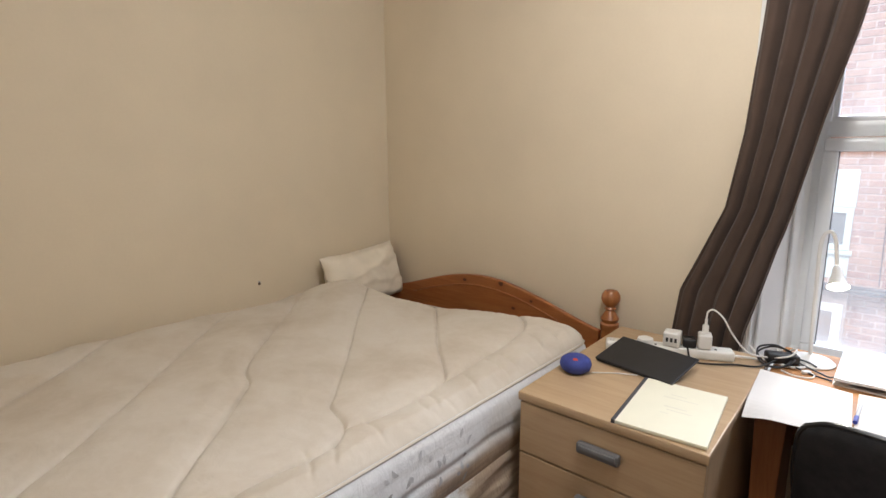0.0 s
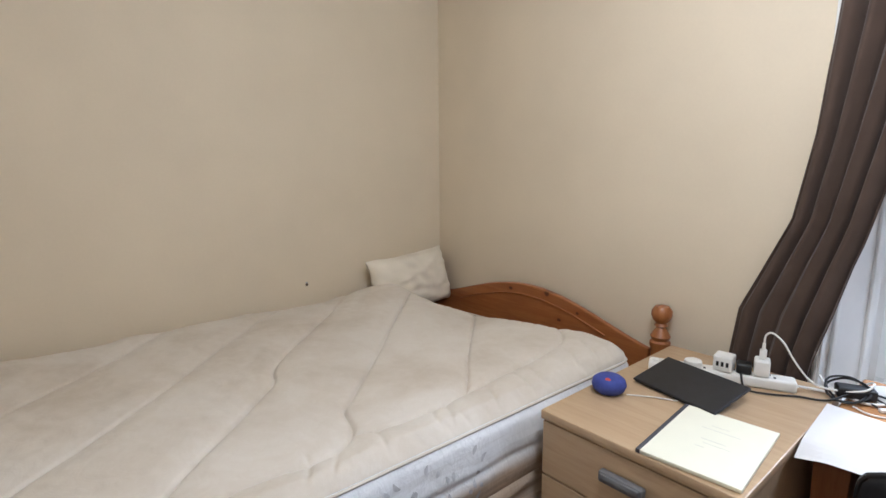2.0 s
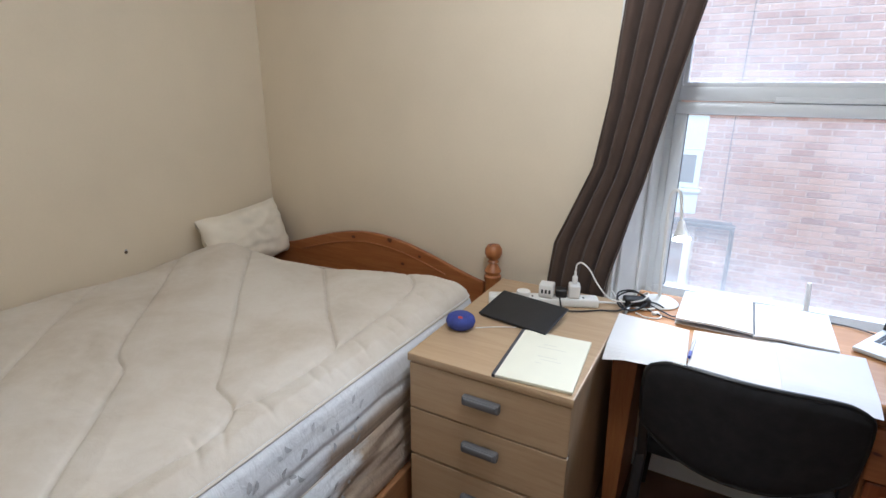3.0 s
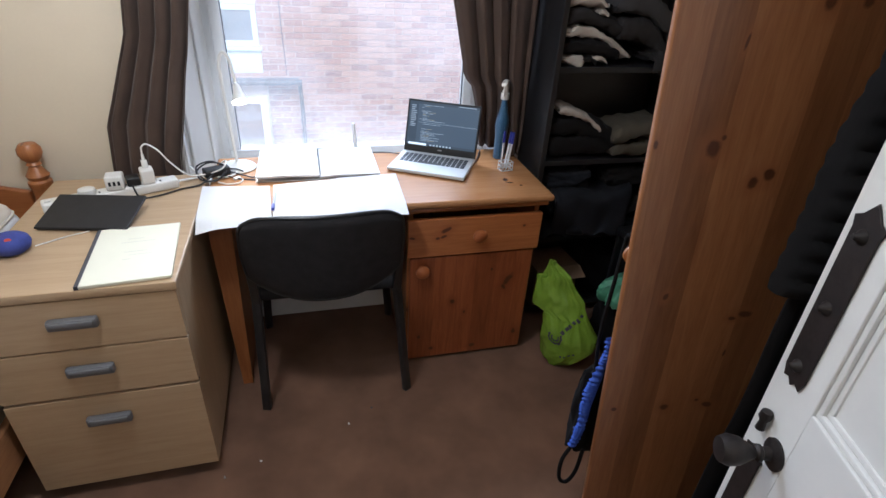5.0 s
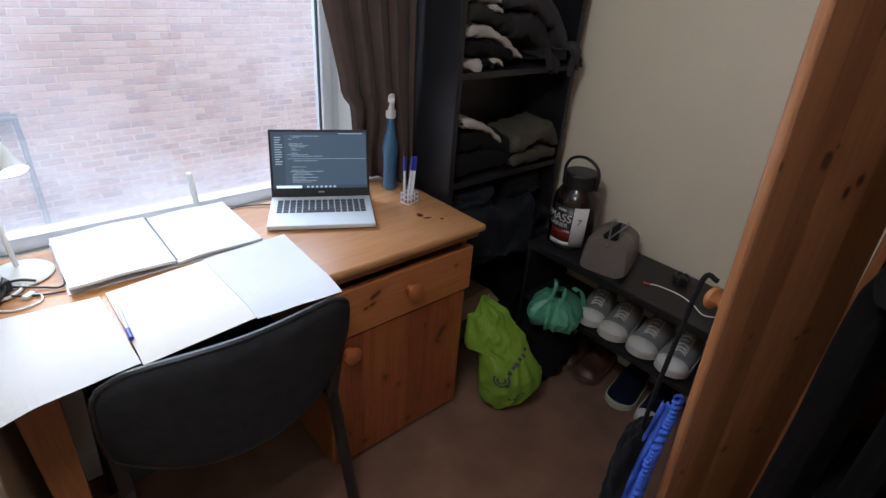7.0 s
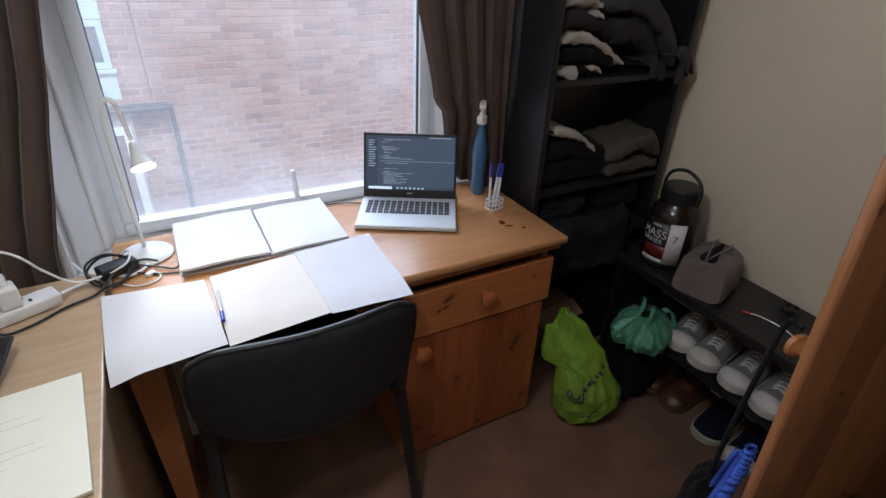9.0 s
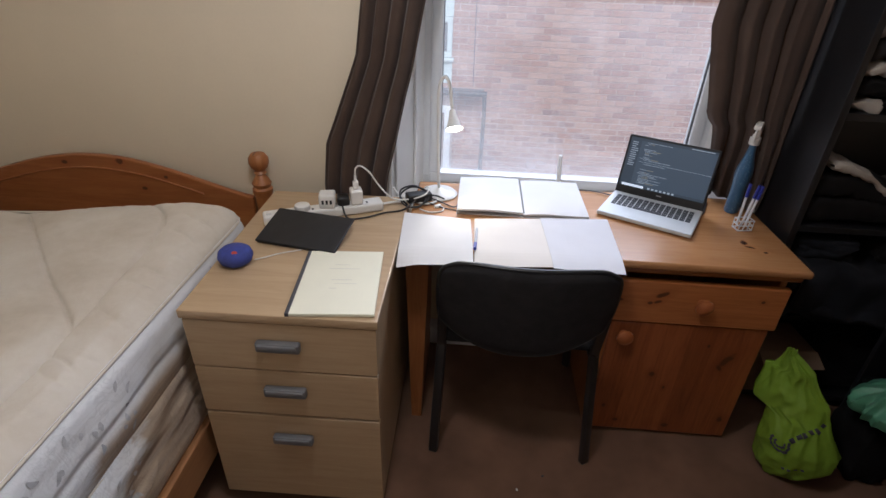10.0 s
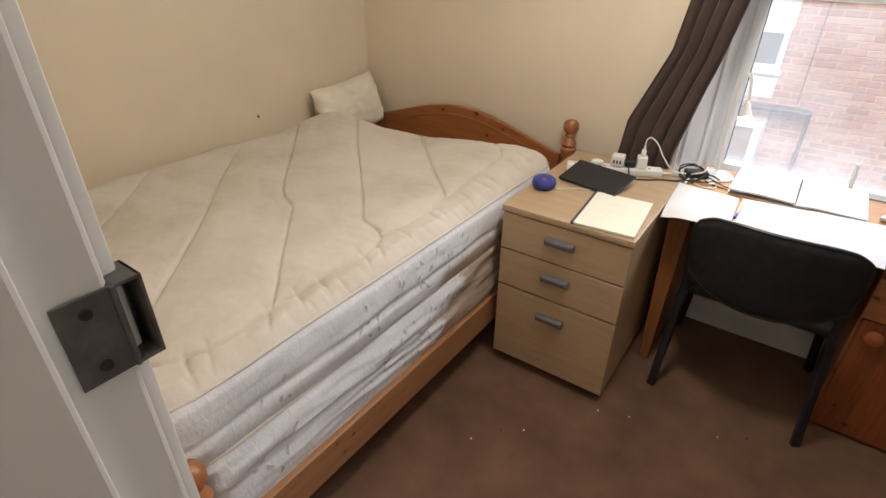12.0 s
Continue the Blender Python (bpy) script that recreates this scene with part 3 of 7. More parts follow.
part("door_leaf", join(door_board(0, 0.105, zs, ze), door_board(DW - 0.112, DW, zs, ze), door_board(0.105, DW - 0.112, zs, 0.22), door_board(0.105, DW - 0.112, 0.72, 0.955),
     door_board(0.105, DW - 0.112, 1.93, ze), door_board(0.355, 0.43, 0.22, 0.72), door_board(0.355, 0.43, 0.955, 1.93)), M_WHITE, door)
for x0, x1 in ((0.105, 0.355), (0.43, DW - 0.112)):
    for z0, z1 in ((0.22, 0.72), (0.955, 1.93)):
        part("door_panel", box(x0 - 0.004, x1 + 0.004, -0.026, -0.014, z0 - 0.004, z1 + 0.004), M_WHITE, door)
        w = 0.022
        mo = []
        for a in (0.0, 0.011):
            mo += [box(x0 + a, x1 - a, -0.016, -0.004 - a * 0.5, z0 + a, z0 + w * 0.5 + a, 0.003), box(x0 + a, x1 - a, -0.016, -0.004 - a * 0.5, z1 - w * 0.5 - a, z1 - a, 0.003),
                   box(x0 + a, x0 + w * 0.5 + a, -0.016, -0.0045 - a * 0.5, z0 + a, z1 - a, 0.003), box(x1 - w * 0.5 - a, x1 - a, -0.016, -0.0045 - a * 0.5, z0 + a, z1 - a, 0.003)]
        part("panel_moulding", join(*mo), M_WHITE, door)
plate_out = [(-0.024, -0.105), (-0.018, -0.122), (-0.008, -0.118), (0, -0.126), (0.008, -0.118), (0.018, -0.122), (0.024, -0.105), (0.024, 0.105), (0.028, 0.118), (0.016, 0.124), (0, 0.142), (-0.016, 0.124), (-0.028, 0.118), (-0.024, 0.105)]
finger = part("finger_plate", prism([(x * 1.2, z * 1.2) for x, z in plate_out], 0.0, 0.004, 0.0015), M_IRON, door, "black iron plate with pointed end")
finger.matrix_basis = pose(DW - 0.048, 0.0005, 1.108)
for z in (-0.112, 0.0, 0.12):
    s = part("screw", moved(lathe([(0.012, 0), (0.011, 0.003), (0.006, 0.008), (0.004, 0.014), (0, 0.015)], 14), pose(0, 0, 0, -90, 0, 0)), M_IRON, finger)
    s.matrix_basis = pose(0, 0.004, z)
lower = part("lock_plate", prism([(x, z * 0.8) for x, z in plate_out], 0.0, 0.004, 0.0015), M_IRON, door, "black iron lock plate")
lower.matrix_basis = pose(DW - 0.045, 0.0005, 0.70)
knob = part("door_knob", moved(lathe([(0.028, 0), (0.028, 0.004), (0.012, 0.009), (0.011, 0.022), (0.015, 0.025), (0.015, 0.03), (0.01, 0.034), (0.014, 0.042), (0.024, 0.06), (0.027, 0.078), (0.021, 0.092), (0, 0.096)], 20), pose(0, 0, 0, -90, 0, 0)), M_IRON, door, "black iron door knob")
knob.matrix_basis = pose(DW - 0.085, 0.0005, 0.835)
thumb = part("key_drop", moved(lathe([(0.0, 0), (0.008, 0.002), (0.006, 0.02), (0.011, 0.03), (0.009, 0.042), (0, 0.046)], 14), pose(0, 0.006, 0)), M_IRON, door)
thumb.matrix_basis = pose(DW - 0.04, 0.004, 0.845)
cyl = part("lock_cylinder", moved(lathe([(0.018, 0), (0.018, 0.006), (0.015, 0.008), (0.013, 0.006), (0, 0.006)], 20), pose(0, 0, 0, -90, 0, 0)), M_METAL, door, "chrome lock cylinder")
cyl.matrix_basis = pose(DW - 0.052, 0.0005, 1.345)
part("keyhole", box(-0.0015, 0.0015, 0.006, 0.0075, -0.006, 0.006), M_BPLASTIC, cyl)


# bed -------------------------------------------------------------------
bed = thing("bed", (0.71, -1.06, 0), "pine double bed frame with an arched headboard", "bed")


def bl(bm):
    return moved(bm, pose(-0.71, 1.06, 0))


arch = []
for i in range(41):
    u = i / 40
    x = 0.06 + u * 1.26
    d = min(1.0, abs(x - 0.72) / 0.64)
    z = 0.682 + 0.143 * (0.5 + 0.5 * math.cos(math.pi * d)) ** 0.7
    arch.append((x, z))
part("headboard", bl(prism([(0.06, 0.25)] + arch + [(1.32, 0.25)], -0.062, -0.036, 0.005)), M_PINE_BED, bed)
part("headboard_rib", bl(tube([(x, -0.064, z - 0.05) for x, z in arch[6:35:2]], 0.004, 6, 2)), M_PINE_BED, bed)
post = [(0.032, 0), (0.032, 0.70), (0.037, 0.715), (0.037, 0.728), (0.03, 0.735), (0.036, 0.75), (0.026, 0.768), (0.016, 0.785), (0.024, 0.79), (0.018, 0.8), (0.03, 0.812), (0.037, 0.83), (0.036, 0.848), (0.025, 0.864), (0, 0.87)]
part("bed_post", bl(moved(lathe(post, 24), pose(1.362, -0.055, 0))), M_PINE_Z, bed)
part("bed_post", bl(moved(lathe(post, 24), pose(0.04, -0.055, 0))), M_PINE_Z, bed)
fpost = [(0.032, 0), (0.032, 0.475), (0.038, 0.49), (0.03, 0.505), (0.019, 0.52), (0.031, 0.537), (0.039, 0.558), (0.037, 0.578), (0.024, 0.597), (0, 0.604)]
for x in (0.04, 1.412):
    part("foot_post", bl(moved(lathe(fpost, 24), pose(x, -2.128, 0))), M_PINE_Z, bed)
part("foot_rail", bl(box(0.06, 1.35, -2.165, -2.14, 0.17, 0.33, 0.004)), M_PINE_X, bed)
part("side_rail", bl(box(1.394, 1.42, -2.12, -0.07, 0.165, 0.30, 0.005)), M_PINE_Y, bed)
part("side_rail", bl(box(0.01, 0.035, -2.12, -0.07, 0.165, 0.30, 0.005)), M_PINE_Y, bed)
for i in range(9):
    y = -0.25 - i * 0.22
    part("slat", bl(box(0.035, 1.385, y - 0.035, y + 0.035, 0.255, 0.272, 0.002)), M_PINE_Y, bed)

# mattresses: quilted ticking with a damask side -------------------------------------------------------------------
M_TICK, tnt, tb = nodes_of("quilted_ticking")
v = coords(tnt)
st = noise_of(tnt, v, 3.2, 5, 0.6, 0.4)
c = ramp(tnt, st, [(0.33, (0.59, 0.525, 0.435)), (0.46, (0.65, 0.59, 0.505)), (0.62, (0.705, 0.655, 0.58))])
dm = noise_of(tnt, coords(tnt, (1, 1, 1)), 22, 3, 0.6, 2.5)
c = mix(tnt, 1.0, c, ramp(tnt, dm, [(0.42, (0.98, 0.975, 0.965)), (0.58, (1, 1, 1))]), "MULTIPLY")
sp = tnt.nodes.new("ShaderNodeTexVoronoi")
sp.inputs["Scale"].default_value = 3.1
tnt.links.new(v, sp.inputs["Vector"])
c = mix(tnt, ramp(tnt, sp.outputs["Distance"], [(0.016, (0.6, 0.6, 0.6)), (0.032, (0, 0, 0))]), c, (0.26, 0.16, 0.10))
tnt.links.new(c, tb.inputs["Base Color"])
tb.inputs["Roughness"].default_value = 0.9
tb.inputs["Sheen Weight"].default_value = 0.15
weave = noise_of(tnt, v, 300, 2)
crease = noise_of(tnt, v, 11, 5, 0.62, 1.4)
both = mix(tnt, 0.12, crease, weave)
bump(tnt, tb, both, 0.35, 0.006)

def damask(name, climb):
    """White damask ticking, soiled brown towards the head up to the height climb."""
    m, snt, sb = nodes_of(name)
    v = coords(snt)
    base = ramp(snt, noise_of(snt, v, 5, 3), [(0.3, (0.77, 0.79, 0.82)), (0.7, (0.86, 0.875, 0.90))])
    wv = snt.nodes.new("ShaderNodeTexNoise")
    wv.inputs["Scale"].default_value = 12
    wv.inputs["Detail"].default_value = 1.0
    wv.inputs["Distortion"].default_value = 3.2
    snt.links.new(coords(snt, (1, 1, 1.3), "Object", (0.7, 0, 0)), wv.inputs["Vector"])
    sk = ramp(snt, wv.outputs["Fac"], [(0.43, (0, 0, 0)), (0.475, (0.16, 0.16, 0.16)), (0.51, (0.12, 0.12, 0.12)), (0.55, (0, 0, 0))])
    msk = ramp(snt, noise_of(snt, v, 3.0, 2), [(0.50, (0, 0, 0)), (0.60, (1, 1, 1))])
    s_sep = snt.nodes.new("ShaderNodeSeparateXYZ")
    snt.links.new(v, s_sep.inputs[0])
    s_sh = snt.nodes.new("ShaderNodeMath")
    s_sh.operation = "MULTIPLY_ADD"
    s_sh.inputs[1].default_value, s_sh.inputs[2].default_value = 0.5, 0.5
    snt.links.new(s_sep.outputs["Y"], s_sh.inputs[0])
    sprig = ramp(snt, s_sh.outputs[0], [(0.22, (0.25, 0.25, 0.25)), (0.36, (1, 1, 1)), (0.57, (1, 1, 1)), (0.64, (0.3, 0.3, 0.3))])
    sk = mix(snt, 1.0, mix(snt, 1.0, sk, msk, "MULTIPLY"), sprig, "MULTIPLY")
    col = mix(snt, sk, base, (0.30, 0.31, 0.34))
    # brown soiling with a ragged edge
    soil = snt.nodes.new("ShaderNodeMath")
    soil.operation = "MULTIPLY_ADD"
    soil.inputs[1].default_value = -0.8
    snt.links.new(s_sep.outputs["Z"], soil.inputs[0])
    snt.links.new(s_sep.outputs["Y"], soil.inputs[2])
    ragged = snt.nodes.new("ShaderNodeMath")
    ragged.operation = "MULTIPLY_ADD"
    ragged.inputs[1].default_value = 0.30
    snt.links.new(noise_of(snt, coords(snt, (1, 1, 2)), 7, 4, 0.6, 0.5), ragged.inputs[0])
    snt.links.new(soil.outputs[0], ragged.inputs[2])
    stain = ramp(snt, ragged.outputs[0], [(0.12, (0, 0, 0)), (0.17, (0.85, 0.85, 0.85))])
    tint = ramp(snt, noise_of(snt, coords(snt, (1, 0.5, 4)), 9, 4), [(0.35, (0.30, 0.20, 0.115)), (0.65, (0.56, 0.44, 0.30))])
    lim = ramp(snt, s_sep.outputs["Z"], [(climb - 0.03, (1, 1, 1)), (climb + 0.012, (0, 0, 0))])
    col = mix(snt, mix(snt, 1.0, stain, lim, "MULTIPLY"), col, tint)
    grime = ramp(snt, noise_of(snt, coords(snt, (1, 0.6, 6)), 6, 5, 0.65, 0.8), [(0.52, (0, 0, 0)), (0.72, (0.4, 0.4, 0.4))])
    col = mix(snt, grime, col, (0.40, 0.39, 0.38))
    snt.links.new(col, sb.inputs["Base Color"])
    sb.inputs["Roughness"].default_value = 0.75
    bump(snt, sb, noise_of(snt, coords(snt, (1, 1.6, 1)), 20, 4, 0.6, 0.8), 0.45, 0.008)
    return m


M_SIDE_UPPER = damask("damask_side_upper", 0.085)
M_SIDE_LOWER = damask("damask_side_lower", 0.4)
M_SPRIG = plain("faded_grey_print", (0.56, 0.57, 0.60), 0.8, 0, 0.3, 30, 200, 0.1)

HX0, HX1 = 0.02, 1.392
FOOT, LOWER_FOOT = -2.235, -2.115


def head_y(x):
    u = (x - HX0) / (HX1 - HX0)
    return -0.455 + 0.175 * u


def seam_lines():
    """Stitched lines: slanting runs that turn in rounded hooks along both long edges."""
    lines = []
    meet = [(1.254, -0.959), (1.291, -1.772)]
    ends = {0.76: [(1.192, -0.419), (1.232, -0.524), (1.24, -0.754), meet[0]],
            0.315: [(1.21, -0.89), meet[0], (1.272, -1.165), (1.247, -1.285)],
            -0.127: [(1.125, -1.25), (1.218, -1.278), (1.271, -1.326), (1.294, -1.405), (1.283, -1.54), meet[1]],
            -0.52: [(1.231, -1.71), meet[1]],
            -0.907: [(1.154, -2.055), (1.21, -2.075), (1.253, -2.053), (1.295, -1.947), (1.302, -1.875), meet[1]],
            -1.36: [], -1.80: []}
    for off, tail in ends.items():
        run = []
        for i in range(12):
            x = 0.16 + i * 0.085
            kink = 0.036 * math.tanh((x - 0.77) / 0.03) if off == -0.52 else 0.006 * math.sin(9 * x + off * 5)
            run.append((x, off - x + kink))
        y = run[0][1]
        lines.append(smooth_path([(0.10, y + 0.30), (0.085, y + 0.15), (0.105, y + 0.06)] + run + tail, 3))
    return lines


def tuck_lines():
    """Short tucks between the stitching and the mattress edge."""
    lines = []
    for i in range(15):
        y = -0.43 - i * 0.115 + 0.035 * math.sin(i * 2.3)
        lines.append(smooth_path([(1.27 - 0.012 * math.sin(i * 2.9), y + 0.012), (1.31, y - 0.006), (1.37, y - 0.035 - 0.015 * math.sin(i * 1.7))], 3))
    return lines


QX, QY, QS = 0.0, -2.26, 0.004
gx, gy = np.meshgrid(QX + QS * np.arange(352), QY + QS * np.arange(540), indexing="ij")


def distance_to(lines):
    dist = np.full(gx.shape, 9.0)
    for line in lines:
        for p, q in zip(line[:-1], line[1:]):
            dx, dy = q[0] - p[0], q[1] - p[1]
            sq = max(1e-9, dx * dx + dy * dy)
            tt = np.clip(((gx - p[0]) * dx + (gy - p[1]) * dy) / sq, 0, 1)
            dist = np.minimum(dist, np.hypot(gx - p[0] - tt * dx, gy - p[1] - tt * dy))
    return dist


seam_d = distance_to(seam_lines())
tuck_d = distance_to(tuck_lines())
relief = np.minimum(1, seam_d / 0.07) ** 0.6 * 0.013 - 0.009 * np.exp(-(seam_d / 0.0045) ** 2) - 0.0045 * np.exp(-(tuck_d / 0.005) ** 2) - 0.003 * np.exp(-(tuck_d / 0.02) ** 2)


def quilt(x, y):
    """Depth of the stitched lines at a place on the bed."""
    i, j = (x - QX) / QS, (y - QY) / QS
    i0, j0 = max(0, min(350, int(i))), max(0, min(538, int(j)))
    fi, fj = min(1, max(0, i - i0)), min(1, max(0, j - j0))
    return (relief[i0, j0] * (1 - fi) + relief[i0 + 1, j0] * fi) * (1 - fj) + (relief[i0, j0 + 1] * (1 - fi) + relief[i0 + 1, j0 + 1] * fi) * fj


def mattress_top(u, v):
    x = HX0 + (HX1 - HX0) * u
    y = head_y(x) + (FOOT - head_y(x)) * v
    # the corners are drawn in to a round
    rc = 0.085 if y > -1.2 else 0.19
    sx, sy = (-1, HX0) if x < 0.7 else (1, HX1), (1, head_y(x)) if y > -1.2 else (-1, FOOT)
    dx, dy = rc - (sx[1] - x) * sx[0], rc - (sy[1] - y) * sy[0]
    e = min(x - HX0, HX1 - x, (head_y(x) - y), (y - FOOT))
    if dx > 0 and dy > 0:
        f = max(dx, dy) / math.hypot(dx, dy)
        x, y = sx[1] - sx[0] * (rc - dx * f), sy[1] - sy[0] * (rc - dy * f)
    r = 0.055
    z = 0.755
    if e < r:
        z -= 0.03 * (1 - math.sqrt(max(0, 1 - ((r - e) / r) ** 2)))
    inner = max(0.0, min(1.0, (e - 0.01) / 0.04))
    edge = max(0.0, 1 - abs(e - 0.03) / 0.035)
    z += quilt(x, y) * inner
    run = y if min(x - HX0, HX1 - x) < min(head_y(x) - y, y - FOOT) else x
    z -= edge * 0.004 * math.exp(-(((run * 9 + 2 * noise.noise(Vector((run * 3, 0, 2)))) % 1.0 - 0.5) / 0.12) ** 2)
    z += 0.012 * noise.noise(Vector((x * 2.2, y * 2.2, 0.3))) + 0.005 * noise.noise(Vector((x * 7, y * 7, 1.3))) + 0.0016 * noise.noise(Vector((x * 28, y * 28, 4)))
    z += 0.045 * math.exp(-((x - 0.24) / 0.16) ** 2 - ((y + 0.52) / 0.2) ** 2)
    z -= 0.035 * math.exp(-((x - HX0) / 0.07) ** 2)
    z += 0.025 * math.exp(-((x - 1.2) / 0.25) ** 2 - ((y + 0.4) / 0.3) ** 2)
    return Vector((x, y, z))


def sink(x):
    return 0.038 * math.exp(-((x - HX0) / 0.07) ** 2)


def mattress(name, z0, z1, label, seed, top=True, slump=0.0):
    th = thing(name, (0.70, -1.2, z0), label, "mattress")

    def loc(bm):
        return moved(bm, pose(-0.70, 1.2, -z0))

    if top:
        part("quilted_top", loc(sheet(330, 430, mattress_top)), M_TICK, th, "stained cream quilted ticking")
    per = []
    n = 160
    foot = FOOT if top else LOWER_FOOT
    corners = [(HX0, head_y(HX0)), (HX1, head_y(HX1)), (HX1, foot), (HX0, foot)]
    # rounded outline, walked corner by corner
    radius = (0.085, 0.085, 0.19, 0.19) if top else (0.085,) * 4
    for k in range(4):
        r = radius[k]
        p0, p, p1 = Vector(corners[k - 1]), Vector(corners[k]), Vector(corners[(k + 1) % 4])
        a, b_ = (p0 - p).normalized(), (p1 - p).normalized()
        for j in range(9):
            t = j / 8 * math.pi / 2
            per.append(p + (a + b_) * r - (b_ * math.cos(t) + a * math.sin(t)) * r)
        nxt = p1 - b_ * radius[(k + 1) % 4]
        start = p + b_ * r
        for j in range(1, 30):
            per.append(start + (nxt - start) * (j / 30))
    per.append(per[0])
    cx, cy = 0.70, -1.2

    def side(u, v):
        i = u * (len(per) - 1)
        k = min(int(i), len(per) - 2)
        p = per[k] + (per[k + 1] - per[k]) * (i - k)
        z = z0 + (z1 - z0) * v
        out = (p - Vector((cx, cy))).normalized()
        run = i * 0.045
        rough = 1.0 if top else 1.9
        tuck = abs(math.sin(run * 15 + 3 * noise.noise(Vector((run * 2, seed, 0)))))
        bulge = (0.024 if top else 0.018) * max(0.0, math.sin(math.pi * v)) ** 0.6 + rough * 0.007 * noise.noise(Vector((run * 1.6, v * 2.5 + seed, seed))) + rough * 0.004 * noise.noise(Vector((run * 5, v * 4.5 + 2 * noise.noise(Vector((run * 2, 1, seed))), seed)))
        bulge += 0.0045 * (tuck - 0.5) * math.sin(math.pi * min(1, v * 1.1)) if top else 0.005 * (0.5 - abs(noise.noise(Vector((run * 4, v * 3.5, seed + 4)))) * 2)
        bulge += 0 if top else (0.012 * noise.noise(Vector((run * 7, v * 5, seed + 9))) + 0.012 * (0.3 - abs(noise.noise(Vector((run * 3 + v * 3, v * 7 - run * 2, seed + 2)))) * 1.6)) * math.sin(math.pi * v)
        bulge -= 0.008 * math.exp(-((v - 0.45 - 0.12 * noise.noise(Vector((run * 0.8, 0, seed)))) / 0.06) ** 2)
        bulge = bulge * min(1, (1 - v) * 9 + 0.05)
        z += slump * noise.noise(Vector((p.x * 2.1, p.y * 2.1, seed + 5))) - (sink(p.x) * v if top else 0)
        return Vector((p.x + out.x * bulge, p.y + out.y * bulge, z))

    part("side_panel", loc(sheet(520, 34, side)), M_SIDE_UPPER if top else M_SIDE_LOWER, th, "white damask side with a grey plant pattern")
    # grey printed leaves in loose sprigs along the open side
    ys = [(p.y, i / (len(per) - 1)) for i, p in enumerate(per) if abs(p.x - HX1) < 0.01]
    ys.sort()
    rnd = random.Random(int(seed * 10))
    leaves = []
    for k in range(40):
        yc = rnd.choice((-1.52, -1.42, -1.3, -1.27, -1.12, -1.1, -1.9, -0.62)) + rnd.uniform(-0.08, 0.08)
        vc = rnd.choice((0.3, 0.42, 0.62, 0.7)) + rnd.uniform(-0.12, 0.12)
        ang, ln, bend = rnd.uniform(35, 145), rnd.uniform(0.014, 0.032), rnd.uniform(-0.8, 0.8)

        def leaf(u, v):
            l = (u - 0.5) * ln
            h = (v - 0.5) * 0.011 * math.sin(math.pi * (0.08 + 0.84 * u)) + bend * (u - 0.5) ** 2 * ln
            y, z = yc + l * math.cos(radians(ang)) - h * math.sin(radians(ang)), l * math.sin(radians(ang)) + h * math.cos(radians(ang))
            uu = float(np.interp(y, [q[0] for q in ys], [q[1] for q in ys]))
            return side(uu, max(0.03, min(0.95, vc + z / (z1 - z0)))) + Vector((0.0016, 0, 0))
        leaves.append(sheet(7, 2, leaf))
    part("printed_sprigs", loc(join(*leaves)), M_SPRIG, th, "faded grey printed leaves")["kind"] = "stuff"
    for zz in ((z0 + 0.01, z1 - 0.005) if top else (z0 + 0.01, z1 - 0.015)):
        pts = [(p.x + 0.002, p.y, zz + slump * noise.noise(Vector((p.x * 2.1, p.y * 2.1, seed + 5))) - (sink(p.x) if top and zz > z0 + 0.1 else 0)) for p in per[::3]]
        part("piping", loc(tube(pts + [pts[0]], 0.0045, 6, 2)), M_TICK, th, "off-white corded edge")
    return th


mattress("mattress", 0.525, 0.741, "old stained cream double mattress with quilted top", 1.0, True, 0.006)
mattress("mattress", 0.288, 0.545, "white damask double mattress lying under another", 7.0, False, 0.012)

# pillow -------------------------------------------------------------------
def pillow_pt(side):
    def fn(u, v):
        a, b_ = u * 2 - 1, v * 2 - 1
        w = (max(0, 1 - a ** 4) * max(0, 1 - b_ ** 4)) ** 0.55
        ear = 1 + 0.06 * (abs(a) * abs(b_)) ** 3
        x = a * 0.228 * ear
        z = b_ * 0.142 * ear
        y = side * (0.085 * w + 0.012 * noise.noise(Vector((a * 3, b_ * 3, side)))) + 0.010 * noise.noise(Vector((a * 4, b_ * 4, 3)))
        return Vector((x, y, z + 0.012 * noise.noise(Vector((a * 2, b_ * 2, 9)))))
    return fn


pil = join(sheet(60, 44, pillow_pt(1)), sheet(60, 44, pillow_pt(-1)))
bmesh.ops.remove_doubles(pil, verts=pil.verts, dist=0.0005)
pillow = solid("pillow", pil, plain("cream_pillow_cotton", (0.84, 0.775, 0.65), 0.9, 0, 0.05, 9, 400, 0.25, 0.15, 0.2), "small off-white cotton pillow propped in the corner", "pillow")
pillow.matrix_basis = pose(0.115, -0.29, 0.772, -16, 0, 90) @ pose(0, 0, 0, 0, -4, 0)

# drawer unit -------------------------------------------------------------------
du = thing("drawer_unit", (1.685, -0.475, 0), "light beech three-drawer office pedestal with grey handles", "drawer unit", rz=0.8)
part("top_board", box(-0.245, 0.252, -0.362, 0.362, 0.725, 0.75, 0.003), M_BEECH, du)
part("side_board", box(-0.239, -0.221, -0.338, 0.355, 0.045, 0.7245, 0.001), M_BEECH_Z, du)
part("side_board", box(0.229, 0.247, -0.338, 0.355, 0.045, 0.7245, 0.001), M_BEECH_Z, du)
part("back_board", box(-0.22, 0.228, 0.335, 0.35, 0.05, 0.72, 0.001), M_BEECH_Z, du)
part("base_board", box(-0.22, 0.228, -0.33, 0.334, 0.046, 0.062, 0.001), M_BEECH, du)
